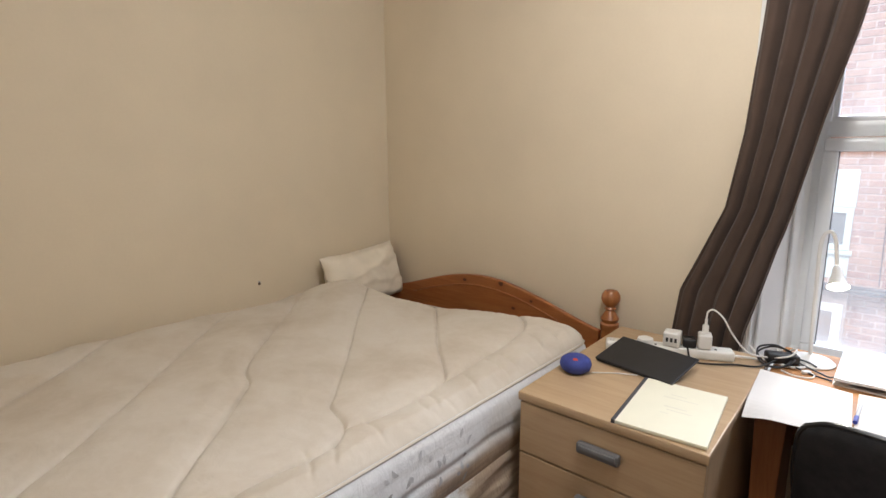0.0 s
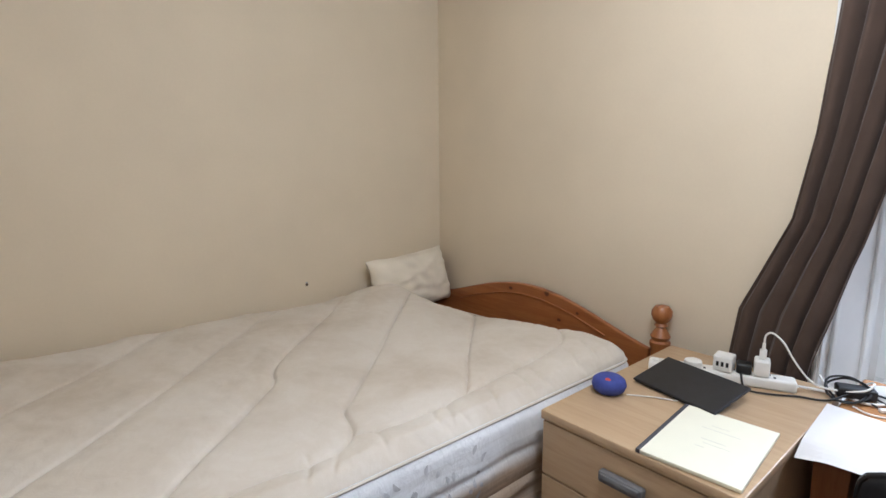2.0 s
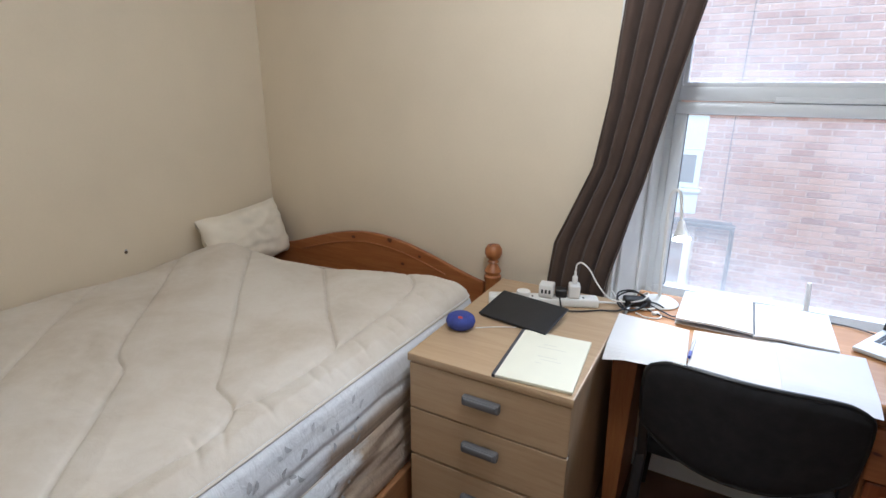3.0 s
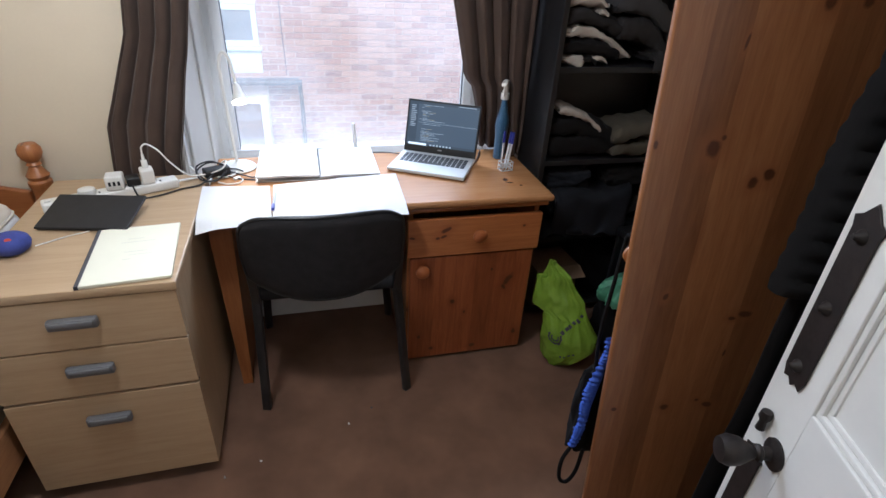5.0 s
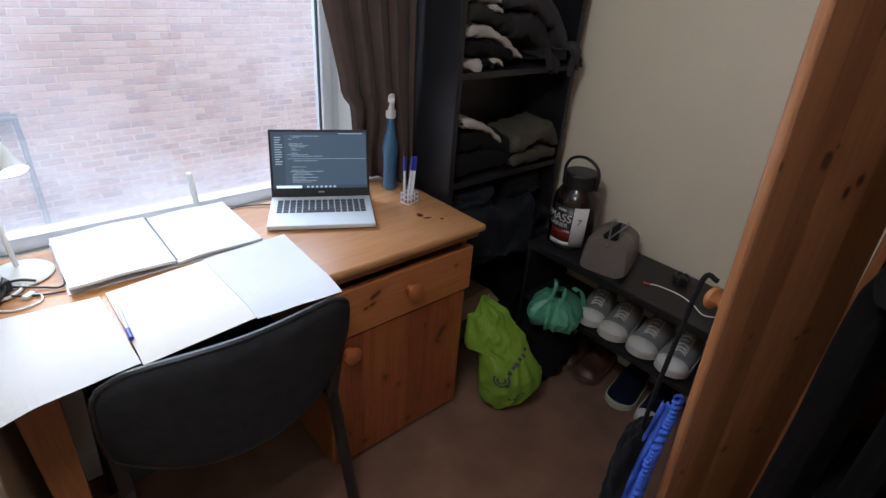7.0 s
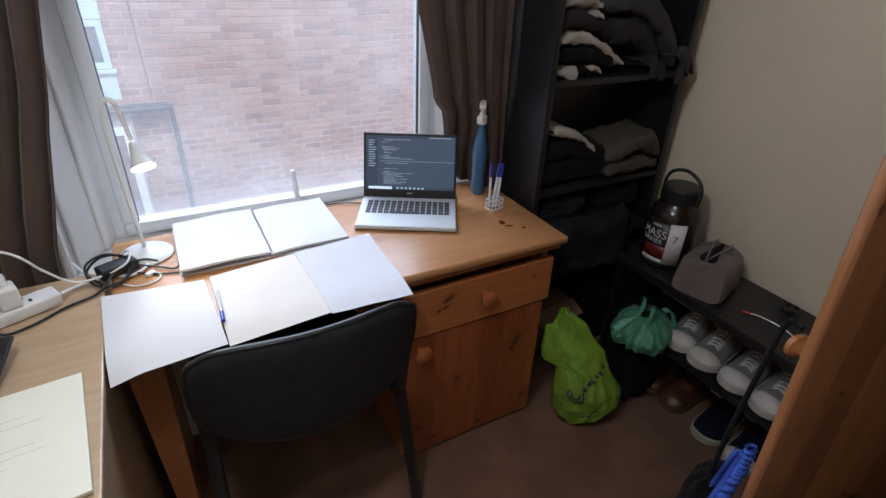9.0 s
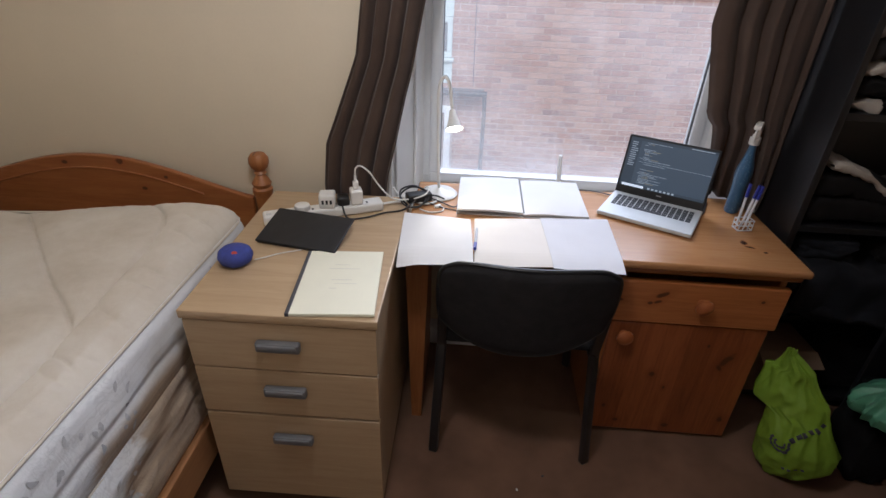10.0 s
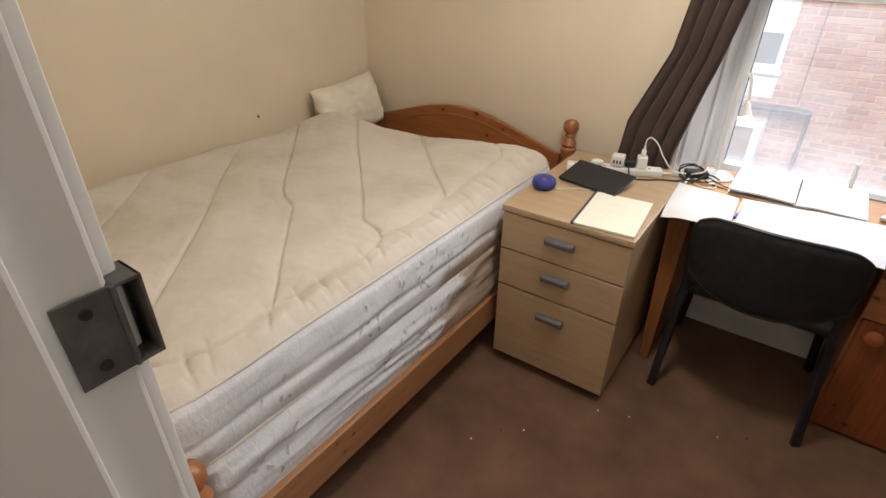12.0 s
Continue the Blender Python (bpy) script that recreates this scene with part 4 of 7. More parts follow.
for z0, z1 in ((0.5695, 0.720), (0.405, 0.5635), (0.048, 0.3955)):
    fr = part("drawer_front", box(-0.239, 0.247, -0.358, -0.340, z0, z1, 0.0015), M_BEECH, du)
    hz = z1 - 0.062 if z0 > 0.1 else z1 - 0.08
    h = part("handle", join(box(-0.057, 0.057, -0.380, -0.359, hz - 0.014, hz + 0.016, 0.006), box(-0.05, 0.05, -0.384, -0.372, hz - 0.006, hz + 0.012, 0.004)), M_GREY_PLASTIC, fr, "silver-grey plastic grip")
# Black strips set behind the drawer gaps stand in for their shade.
for z in (0.399, 0.566):
    part("shadow_gap_strip", box(-0.2385, 0.2465, -0.3405, -0.3385, z - 0.006, z + 0.006), M_BPLASTIC, du)
for x in (-0.19, 0.19):
    for y in (-0.29, 0.3):
        part("castor", moved(lathe([(0.0, -0.01), (0.02, -0.01), (0.022, 0), (0.02, 0.01), (0, 0.01)], 14), pose(x, y, 0.022, 0, 90, 0)), M_BPLASTIC, du)

# desk -------------------------------------------------------------------
desk = thing("desk", (2.56, -0.2, 0), "orange lacquered pine desk with a drawer and cupboard", "desk")


def dl(bm):
    return moved(bm, pose(-2.56, 0.2, 0))


part("desktop", dl(box(1.945, 3.165, -0.468, 0.05, 0.725, 0.75, 0.009, 3)), M_PINE_TOP_LIT, desk)
part("top_moulding", dl(box(1.96, 3.152, -0.452, 0.03, 0.703, 0.7245, 0.007)), M_PINE_X, desk)
part("end_panel", dl(box(1.985, 2.008, -0.42, -0.03, 0.0, 0.702, 0.003)), M_PINE_Z, desk)
part("end_panel_foot", dl(prism([(1.977, 0.0), (2.013, 0.0), (2.032, 0.70), (1.956, 0.70)], -0.443, -0.421, 0.003)), M_PINE_Z, desk)
part("pedestal_side", dl(box(2.622, 2.642, -0.418, -0.03, 0.0, 0.702, 0.002)), M_PINE_Z, desk)
part("pedestal_side", dl(box(3.112, 3.132, -0.418, -0.03, 0.0, 0.702, 0.002)), M_PINE_Z, desk)
part("pedestal_back", dl(box(2.643, 3.111, -0.045, -0.031, 0.0, 0.702, 0.001)), M_PINE_Z, desk)
part("plinth", dl(box(2.643, 3.111, -0.41, -0.395, 0.0, 0.06, 0.001)), M_PINE_X, desk)
part("back_rail", dl(box(2.009, 2.621, -0.06, -0.04, 0.45, 0.702, 0.002)), M_PINE_X, desk)
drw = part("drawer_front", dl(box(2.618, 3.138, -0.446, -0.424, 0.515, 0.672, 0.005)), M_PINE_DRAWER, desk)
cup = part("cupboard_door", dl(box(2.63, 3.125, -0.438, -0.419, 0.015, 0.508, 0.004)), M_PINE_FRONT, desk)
kp = [(0.011, 0), (0.010, 0.01), (0.013, 0.014), (0.022, 0.022), (0.022, 0.03), (0.014, 0.036), (0, 0.038)]
k = part("knob", dl(moved(lathe([(r * 1.22, h * 1.05) for r, h in kp], 20), pose(2.885, -0.446, 0.605, 90, 0, 0))), M_KNOB, drw)
k = part("knob", dl(moved(lathe([(r * 1.22, h * 1.05) for r, h in kp], 20), pose(2.675, -0.438, 0.462, 90, 0, 0))), M_KNOB, cup)

# chair -------------------------------------------------------------------
chair = thing("chair", (2.325, -0.36, 0), "black padded stacking chair with square steel legs, pushed to the desk", "chair")


def cl(bm):
    return moved(bm, pose(-2.325, 0.36, 0))


def bar(a, b, w=0.025, d=0.025, bev=0.004):
    a, b = Vector(a), Vector(b)
    ln = (b - a).length
    q = (b - a).to_track_quat("Z", "Y").to_matrix().to_4x4()
    return moved(box(-w / 2, w / 2, -d / 2, d / 2, 0, ln, bev), Matrix.Translation(a) @ q)


for x0, x1 in ((2.072, 2.085), (2.598, 2.565)):
    part("leg", cl(bar((x0, -0.588, 0.0), (x1, -0.535, 0.45), 0.03, 0.022)), M_STEEL_BLACK, chair)
    part("back_upright", cl(bar((x1, -0.535, 0.44), (x1, -0.602, 0.74), 0.028, 0.02)), M_STEEL_BLACK, chair)
for x0, x1 in ((2.06, 2.085), (2.6, 2.565)):
    part("leg", cl(bar((x0, -0.10, 0.0), (x1, -0.15, 0.44), 0.03, 0.022)), M_STEEL_BLACK, chair)
    part("seat_rail", cl(bar((x1, -0.15, 0.43), (x1, -0.54, 0.43), 0.026, 0.02)), M_STEEL_BLACK, chair)


def back_pt(off):
    def fn(u, v):
        a, b_ = u * 2 - 1, v * 2 - 1
        halfw = 0.25
        topz = 0.828 - 0.03 * abs(a) ** 4 - 0.02 * (abs(a) ** 14)
        botz = 0.505 + 0.075 * abs(a) ** 2.4
        r = 0.97 + 0.03 * (1 - b_ * b_)
        z = botz + (topz - botz) * v
        edge = (max(0, 1 - abs(a) ** 10) * max(0, 1 - abs(b_) ** 8)) ** 0.5
        y = -0.59 - 0.055 * (1 - a * a) - 0.05 * (v - 0.3) + off * (0.004 + 0.014 * edge)
        return Vector((2.322 + a * halfw * r, y, z))
    return fn


bk = join(sheet(32, 20, back_pt(1)), sheet(32, 20, back_pt(-1)))
bmesh.ops.remove_doubles(bk, verts=bk.verts, dist=0.0095)
bmesh.ops.recalc_face_normals(bk, faces=bk.faces)
part("backrest", cl(bk), M_BLACK_CLOTH, chair)
rim = [back_pt(0)(u, 1.0) for u in np.linspace(0.02, 0.98, 14)] + [back_pt(0)(1.0, v_) for v_ in np.linspace(0.95, 0.05, 6)] + [back_pt(0)(u, 0.0) for u in np.linspace(0.98, 0.02, 14)] + [back_pt(0)(0.0, v_) for v_ in np.linspace(0.05, 0.95, 6)]
part("edge_trim", cl(tube([tuple(q) for q in rim] + [tuple(rim[0])], 0.007, 8, 3)), M_BPLASTIC, chair, "black plastic edging")
st_bm = box(2.085, 2.565, -0.53, -0.13, 0.44, 0.49, 0.022, 4)
part("seat", cl(st_bm), M_BLACK_CLOTH, chair)

# bookcase -------------------------------------------------------------------
case = thing("bookcase", (3.49, -0.13, 0), "tall black laminate bookcase filled with folded clothes", "bookcase")


def bc(bm):
    return moved(bm, pose(-3.49, 0.13, 0))


part("side_panel", bc(box(3.19, 3.212, -0.25, -0.01, 0.0, 2.02, 0.002)), M_BLACK, case)
part("side_panel", bc(box(3.768, 3.79, -0.25, -0.01, 0.0, 2.02, 0.002)), M_BLACK, case)
part("back_panel", bc(box(3.213, 3.767, -0.025, -0.012, 0.0, 2.0, 0.001)), M_BLACK, case)
part("top_panel", bc(box(3.213, 3.767, -0.249, -0.026, 1.995, 2.018, 0.001)), M_BLACK, case)
SHELVES = (0.05, 0.42, 0.775, 1.14, 1.50)
for z in SHELVES:
    part("shelf", bc(box(3.213, 3.767, -0.247, -0.026, z, z + 0.02, 0.001)), M_BLACK, case)

# wardrobe -------------------------------------------------------------------
WFX = 3.33
ward = thing("wardrobe", (3.6, -1.8, 0), "pine wardrobe with one door swung wide open", "wardrobe")


def wb(bm):
    return moved(bm, pose(-3.6, 1.8, 0))


part("side_panel", wb(box(WFX, 3.85, -1.372, -1.352, 0.0, 1.9, 0.003)), M_PINE_Z, ward)
part("side_panel", wb(box(WFX, 3.85, -2.255, -2.235, 0.0, 1.9, 0.003)), M_PINE_Z, ward)
part("back_panel", wb(box(3.835, 3.85, -2.234, -1.373, 0.05, 1.88, 0.001)), M_PINE_Z, ward)
part("top_panel", wb(box(WFX - 0.02, 3.852, -2.27, -1.34, 1.9, 1.93, 0.004)), M_PINE_Y, ward)
part("base", wb(box(WFX, 3.834, -2.234, -1.373, 0.1, 0.12, 0.002)), M_PINE_Y, ward)
part("plinth", wb(box(WFX + 0.01, WFX + 0.028, -2.234, -1.373, 0.0, 0.1, 0.002)), M_PINE_Y, ward)
part("hanging_rail", wb(tube([(3.58, -2.234, 1.72), (3.58, -1.373, 1.72)], 0.012, 12, 1)), M_METAL, ward)
wdoor = part("open_door", box(0, 0.396, 0, 0.02, -0.85, 0.88, 0.005, 3), M_PINE_DOOR, ward, "open pine door of glued planks with knots")
wdoor.matrix_basis = pose(WFX - 3.6 - 0.005, -1.333 + 1.8, 1.0, 0, 0, 180 - 16) @ pose(0, 0, 0, 0, 4.0, 0)
part("knob", moved(lathe(kp, 20), pose(0.372, 0.0, -0.02, 90, 0, 0)), M_PINE_X, wdoor)


# curtains -------------------------------------------------------------------
def smoothstep(a, b, x):
    t = max(0.0, min(1.0, (x - a) / (b - a)))
    return t * t * (3 - 2 * t)


def along(pairs, z):
    zs_ = [p[0] for p in pairs]
    return float(np.interp(z, zs_, [p[1] for p in pairs]))


def curtain(name, left, right, z0, z1, folds, label, depth, seed):
    def fn(u, v):
        z = z0 + (z1 - z0) * v
        xl, xr = along(left, z), along(right, z)
        uu = u + 0.04 * noise.noise(Vector((u * 4, z * 0.5, seed)))
        ph = 2 * math.pi * folds * uu + 0.9 * noise.noise(Vector((u * 2, z * 0.8, seed + 3)))
        amp = 0.029 * (0.65 + 0.6 * noise.noise(Vector((u * 3, z * 0.7, seed + 8)))) * (0.35 + 0.65 * min(1, u * 6, (1 - u) * 6))
        y = depth(z, u) - amp * (2 * abs(math.sin(ph / 2)) ** 0.75 - 1) + 0.0015 * math.sin(2.3 * ph + 1) + 0.004 * noise.noise(Vector((u * 5, z * 2.5, seed)))
        return Vector((xl + (xr - xl) * u + 0.006 * math.cos(ph), y, z))

    th = thing(name, (0, 0, 0), label, "curtain", "curtains at the window")
    part("cloth", sheet(170, 60, fn, 0.003), M_CURTAIN, th)
    xm = (along(left, z1) + along(right, z1)) / 2
    part("heading_tape", sheet(60, 3, lambda u, v: fn(u, 0.965 + 0.03 * v) + Vector((0, 0.006, 0)), 0.002), M_CREAM_CLOTH, th)
    return th


curtain("curtain", [(0.4, 1.60), (0.76, 1.60), (0.92, 1.618), (1.0, 1.652), (1.22, 1.74), (1.47, 1.776), (1.62, 1.786), (1.87, 1.80), (2.32, 1.805)],
        [(0.4, 1.80), (0.8, 1.845), (0.93, 1.877), (1.10, 1.912), (1.17, 1.93), (1.40, 1.974), (1.49, 1.99), (1.76, 2.051), (1.82, 2.06), (2.32, 2.16)],
        0.45, 2.31, 4.3, "dark brown cloth curtain drawn aside in slanting folds", lambda z, u: -0.06, 2.0)
curtain("curtain", [(0.68, 3.04), (0.85, 3.01), (0.94, 2.985), (1.04, 2.945), (1.08, 2.905), (1.36, 2.84), (1.48, 2.85), (1.8, 2.82), (2.32, 2.76)],
        [(0.68, 3.165), (0.84, 3.178), (1.0, 3.178), (1.36, 3.178), (2.32, 3.18)],
        0.757, 2.31, 4.4, "dark brown cloth curtain hanging beside the bookcase", lambda z, u: -0.055 + 0.135 * (1 - smoothstep(0.78, 1.15, z)) * (1 - smoothstep(0.25, 0.75, u)), 5.0)
rail = thing("curtain_rail", (2.5, -0.06, 2.33), "white plastic curtain rail above the window", "curtain rail")
part("track", box(-0.78, 0.78, -0.012, 0.012, -0.01, 0.014, 0.004), M_WPLASTIC, rail)
for x in (-0.7, 0.0, 0.7):
    part("bracket", box(x - 0.012, x + 0.012, 0.012, 0.06, -0.008, 0.012, 0.003), M_WPLASTIC, rail)

# the house across the yard -------------------------------------------------------------------
BY = 5.0
M_BRICK, bnt, bb = nodes_of("red_brick")
geo = bnt.nodes.new("ShaderNodeNewGeometry")
oi = bnt.nodes.new("ShaderNodeObjectInfo")
addn = bnt.nodes.new("ShaderNodeMath")
addn.operation = "ADD"
bnt.links.new(geo.outputs["Random Per Island"], addn.inputs[0])
bnt.links.new(oi.outputs["Random"], addn.inputs[1])
fr_ = bnt.nodes.new("ShaderNodeMath")
fr_.operation = "FRACT"
bnt.links.new(addn.outputs[0], fr_.inputs[0])
bc_ = ramp(bnt, fr_.outputs[0], [(0.0, (0.33, 0.165, 0.12)), (0.3, (0.41, 0.22, 0.155)), (0.65, (0.47, 0.285, 0.21)), (0.85, (0.43, 0.25, 0.18)), (1.0, (0.30, 0.17, 0.14))])
bc_ = mix(bnt, 1.0, bc_, ramp(bnt, noise_of(bnt, coords(bnt), 14, 4), [(0.3, (0.8, 0.8, 0.8)), (0.7, (1, 1, 1))]), "MULTIPLY")
bnt.links.new(bc_, bb.inputs["Base Color"])
bb.inputs["Roughness"].default_value = 0.9
M_MORTAR = plain("pale_mortar", (0.52, 0.395, 0.335), 0.95, 0, 0.12, 3, 60, 0.2)
M_TEAL = plain("pale_green_paint", (0.58, 0.68, 0.67), 0.5, 0, 0.06, 4, 40, 0.05)
M_SLATE = plain("grey_slate", (0.12, 0.12, 0.13), 0.7, 0, 0.15, 4, 40, 0.1)
M_GUTTER = plain("black_gutter", (0.02, 0.02, 0.022), 0.4, 0, 0.2, 5, 40, 0.05)
M_YARD = plain("yard_concrete", (0.28, 0.27, 0.26), 0.9, 0, 0.15, 1.0, 20, 0.3)
M_DARKPANE = plain("dark_room_pane", (0.10, 0.12, 0.13), 0.08, 0, 0.1, 2, 10, 0.0)

solid("lower_wall", box(-0.12, 3.99, -4.1, 0.32, -3.4, -0.121), M_MORTAR, "plastered wall of the floor below", "wall", kind="structure", smooth=False)
solid("ground", box(-80, 80, -80, 80, -3.6, -3.4), M_YARD, "concrete yard between the houses", "ground", kind="structure", smooth=False)
house = thing("brick_house", (2.0, BY, -3.4), "red brick house across the yard", "house")
part("wall", box(-9, 11, 0.006, 0.3, 0, 8.2), M_MORTAR, house, smooth=False)
OPEN = [(1.33 - 2.0, 1.80 - 2.0, 0.34 + 3.4, 0.80 + 3.4), (-4.0, -2.9, 2.4, 4.2), (6.2, 7.3, 2.4, 4.2)]


near, rest = [], []
for row in range(92):
    z = 0.9 + row * 0.075
    shift = 0.1125 if row % 2 else 0.0
    for i in range(-28, 38):
        x0, x1 = i * 0.225 + shift, i * 0.225 + shift + 0.215
        for a, b_, c_, d_ in OPEN:
            if z + 0.065 > c_ and z < d_ and x1 > a and x0 < b_:
                x0, x1 = (x0, a) if x0 < a else (b_, x1)
        if x1 - x0 < 0.03:
            continue
        whole = x1 - x0 > 0.214
        (near if (whole and -0.1 < x0 < 2.6 and 3.0 < z < 4.4) else rest).append((x0, x1 - x0, z))


def brick_faces(bricks, verts, faces):
    for x, w, z in bricks:
        j = 0.004 * random.random()
        n0 = len(verts)
        for dx, dz, dy in ((0, 0, 0.02), (w, 0, 0.02), (w, 0.065, 0.02), (0, 0.065, 0.02), (0.004, 0.004, -j), (w - 0.004, 0.004, -j), (w - 0.004, 0.061, -j), (0.004, 0.061, -j)):
            verts.append((x + dx, dy, z + dz))
        faces += [tuple(n0 + k for k in q) for q in ((4, 5, 6, 7), (0, 1, 5, 4), (1, 2, 6, 5), (2, 3, 7, 6), (3, 0, 4, 7))]


verts, faces = [], []
brick_faces(rest + near[298:], verts, faces)
bme = bpy.data.meshes.new("bricks")
bme.from_pydata(verts, [], faces)
bme.materials.append(M_BRICK)
bo = new("bricks", bme)
bo.parent = house
bo["kind"] = "stuff"
brick_mesh = box(0, 0.215, -0.003, 0.02, 0, 0.065, 0.004, 1)
bmm = bpy.data.meshes.new("brick")
brick_mesh.to_mesh(bmm)
brick_mesh.free()
bmm.materials.append(M_BRICK)
for x, w, z in near[:298]:
    o = new("brick", bmm)
    o.parent = house
    o.matrix_basis = pose(x, -0.002 * random.random(), z)
for a, b_, c_, d_ in OPEN:
    bars = ring(a, b_, c_, d_, 0.06, -0.03, 0.04, 0.004)
    if b_ - a > 0.6:
        bars.append(box(a + 0.06, b_ - 0.06, -0.025, 0.035, (c_ + d_) / 2 - 0.08, (c_ + d_) / 2 + 0.06, 0.004))
    w = part("window", join(*bars), M_TEAL, house, "pale green window frame")
    part("pane", box(a + 0.05, b_ - 0.05, 0.0, 0.01, c_ + 0.05, d_ - 0.05), M_DARKPANE, w)
    part("sill", box(a - 0.03, b_ + 0.03, -0.06, 0.03, c_ - 0.05, c_ - 0.005, 0.005), M_TEAL, w)
part("roof", join(box(-9.2, 11.2, -0.35, 3.0, 8.2, 8.32)), M_SLATE, house)
part("gutter", tube([(-9, -0.33, 8.2), (11, -0.33, 8.2)], 0.06, 10, 1), M_GUTTER, house)
part("cable", tube([(0.09, -0.02, 6.2), (0.075, -0.02, 4.3), (0.09, -0.02, 3.4)], 0.005, 6, 3), M_GUTTER, house)
# pale painted strip of wall round the upper window
part("painted_wall", join(box(-3.2, -0.19, -0.012, 0.004, 3.42, 3.735, 0.003), box(-3.2, -0.68, -0.012, 0.004, 3.737, 4.6, 0.003), box(-0.67, -0.19, -0.012, 0.004, 4.205, 4.6, 0.003)), M_TEAL, house, "pale green painted render")
porch = thing("back_porch", (1.45, BY - 0.14, -3.4), "white back porch with a black gutter and downpipe", "porch")
part("wall", box(-2.2, 0.40, 0.05, 0.13, 0, 3.33), plain("hazy_pink_plaster", (0.5, 0.42, 0.38), 0.8, 0, 0.1, 2, 30, 0.1), porch)
part("roof", box(-2.3, 0.78, -0.08, 0.13, 3.335, 3.365, 0.008), M_SLATE, porch)
part("gutter", tube([(-2.3, -0.10, 3.355), (0.82, -0.10, 3.355)], 0.035, 10, 1), M_GUTTER, porch)
part("downpipe", tube([(0.79, -0.10, 3.34), (0.80, -0.08, 3.1), (0.80, 0.0, 2.95), (0.80, 0.03, 2.6), (0.79, 0.03, 0.0)], 0.026, 10, 4), M_GUTTER, porch)
pw = part("window", join(*ring(-1.2, 0.375, 1.0, 3.16, 0.085, -0.01, 0.045, 0.005)), M_PVC, porch)
part("pane", box(-1.13, 0.30, 0.02, 0.03, 1.07, 3.09), plain("brown_room_pane", (0.20, 0.15, 0.12), 0.12, 0, 0.3, 2, 10, 0.0), pw)


# things on the drawer unit -------------------------------------------------------------------
def at(ob, x, y, z, rz=0.0, rx=0.0, ry=0.0):
    ob.matrix_basis = pose(x, y, z, rx, ry, rz)
    return ob


TOPZ = 0.7505
tab = thing("tablet_case", (1.652, -0.443, TOPZ), "slim black folded tablet case leaning on the extension lead", "tablet case", rz=-10)
tab.matrix_basis = tab.matrix_basis @ pose(0, 0, 0.0175, 12.5, 0, 0)
part("cover", box(-0.129, 0.129, -0.08, 0.08, 0.006, 0.013, 0.003), plain("black_leatherette", (0.012, 0.013, 0.016), 0.5, 0, 0.2, 40, 260, 0.2), tab)
part("body", box(-0.125, 0.125, -0.077, 0.077, 0.0, 0.0058, 0.002), M_BPLASTIC, tab)

M_BLUE_MESH = plain("blue_speaker_cloth", (0.045, 0.065, 0.30), 0.7, 0, 0.15, 60, 700, 0.6)
spk = thing("bluetooth_speaker", (1.502, -0.612, TOPZ), "small round blue cloth speaker", "speaker")
part("body", lathe([(0, 0), (0.030, 0.0), (0.043, 0.01), (0.048, 0.024), (0.044, 0.038), (0.034, 0.046), (0.016, 0.05), (0, 0.0505)], 32), M_BLUE_MESH, spk)
badge = part("badge", moved(lathe([(0, 0), (0.008, 0), (0.008, 0.0012), (0, 0.0015)], 16), Matrix.Diagonal((1.0, 0.8, 1, 1))), plain("red_badge", (0.55, 0.06, 0.03), 0.4), spk, "small red badge")
badge.matrix_basis = pose(0.012, -0.026, 0.0465, 22, 10, 0)

M_PENCIL = plain("faint_pencil", (0.66, 0.64, 0.55), 0.8, 0, 0.05)
pad = thing("writing_pad", (1.81, -0.677, TOPZ), "cream writing pad with faint ruled notes and dark spine", "notepad", rz=5.5)
part("page_block", box(-0.1, 0.108, -0.15, 0.15, 0.001, 0.0095, 0.0012), M_PAD, pad)
part("spine", box(-0.1095, -0.1, -0.15, 0.15, 0.0, 0.0102, 0.001), M_DARK_INK, pad, "dark grey bound spine")
for i, (y, a, b_) in enumerate(((0.075, -0.02, 0.02), (0.055, -0.035, 0.05), (0.0, -0.02, 0.035), (-0.018, -0.01, 0.05), (-0.04, -0.02, 0.0))):
    part("pencil_line", box(a, b_, y - 0.0009, y + 0.0009, 0.0096, 0.0098), M_PENCIL, pad)

strip = thing("power_strip", (1.667, -0.29, TOPZ), "white multi-socket extension lead with plugs in it", "extension lead", rz=25)
part("body", box(-0.195, 0.195, -0.027, 0.027, 0, 0.032, 0.007, 3), M_WPLASTIC, strip)
for i in range(4):
    x = -0.14 + i * 0.09
    part("socket", join(*[box(x + a - 0.003, x + a + 0.003, b_ - 0.006, b_ + 0.006, 0.0321, 0.033) for a, b_ in ((-0.011, -0.008), (0.011, -0.008), (0, 0.012))]), M_BPLASTIC, strip)
part("switch", box(-0.185, -0.168, -0.01, 0.01, 0.031, 0.037, 0.002), M_WPLASTIC, strip)

cube = thing("usb_charger", (1.678, -0.285, TOPZ + 0.033), "white cube charger with three ports", "charger", rz=10)
part("body", box(-0.026, 0.026, -0.026, 0.026, 0.0, 0.048, 0.006, 3), M_WPLASTIC, cube)
for i in (-1, 0, 1):
    part("port", box(i * 0.013 - 0.0035, i * 0.013 + 0.0035, -0.0268, -0.0255, 0.017, 0.031), M_BPLASTIC, cube)
plug = thing("plug", (1.765, -0.245, TOPZ + 0.0325), "tall white phone charger plug with a cable", "plug", rz=20)
part("body", box(-0.02, 0.02, -0.024, 0.024, 0.0, 0.05, 0.006, 3), M_WPLASTIC, plug)
part("connector", box(-0.009, 0.009, -0.008, 0.008, 0.05, 0.078, 0.003), M_WPLASTIC, plug)
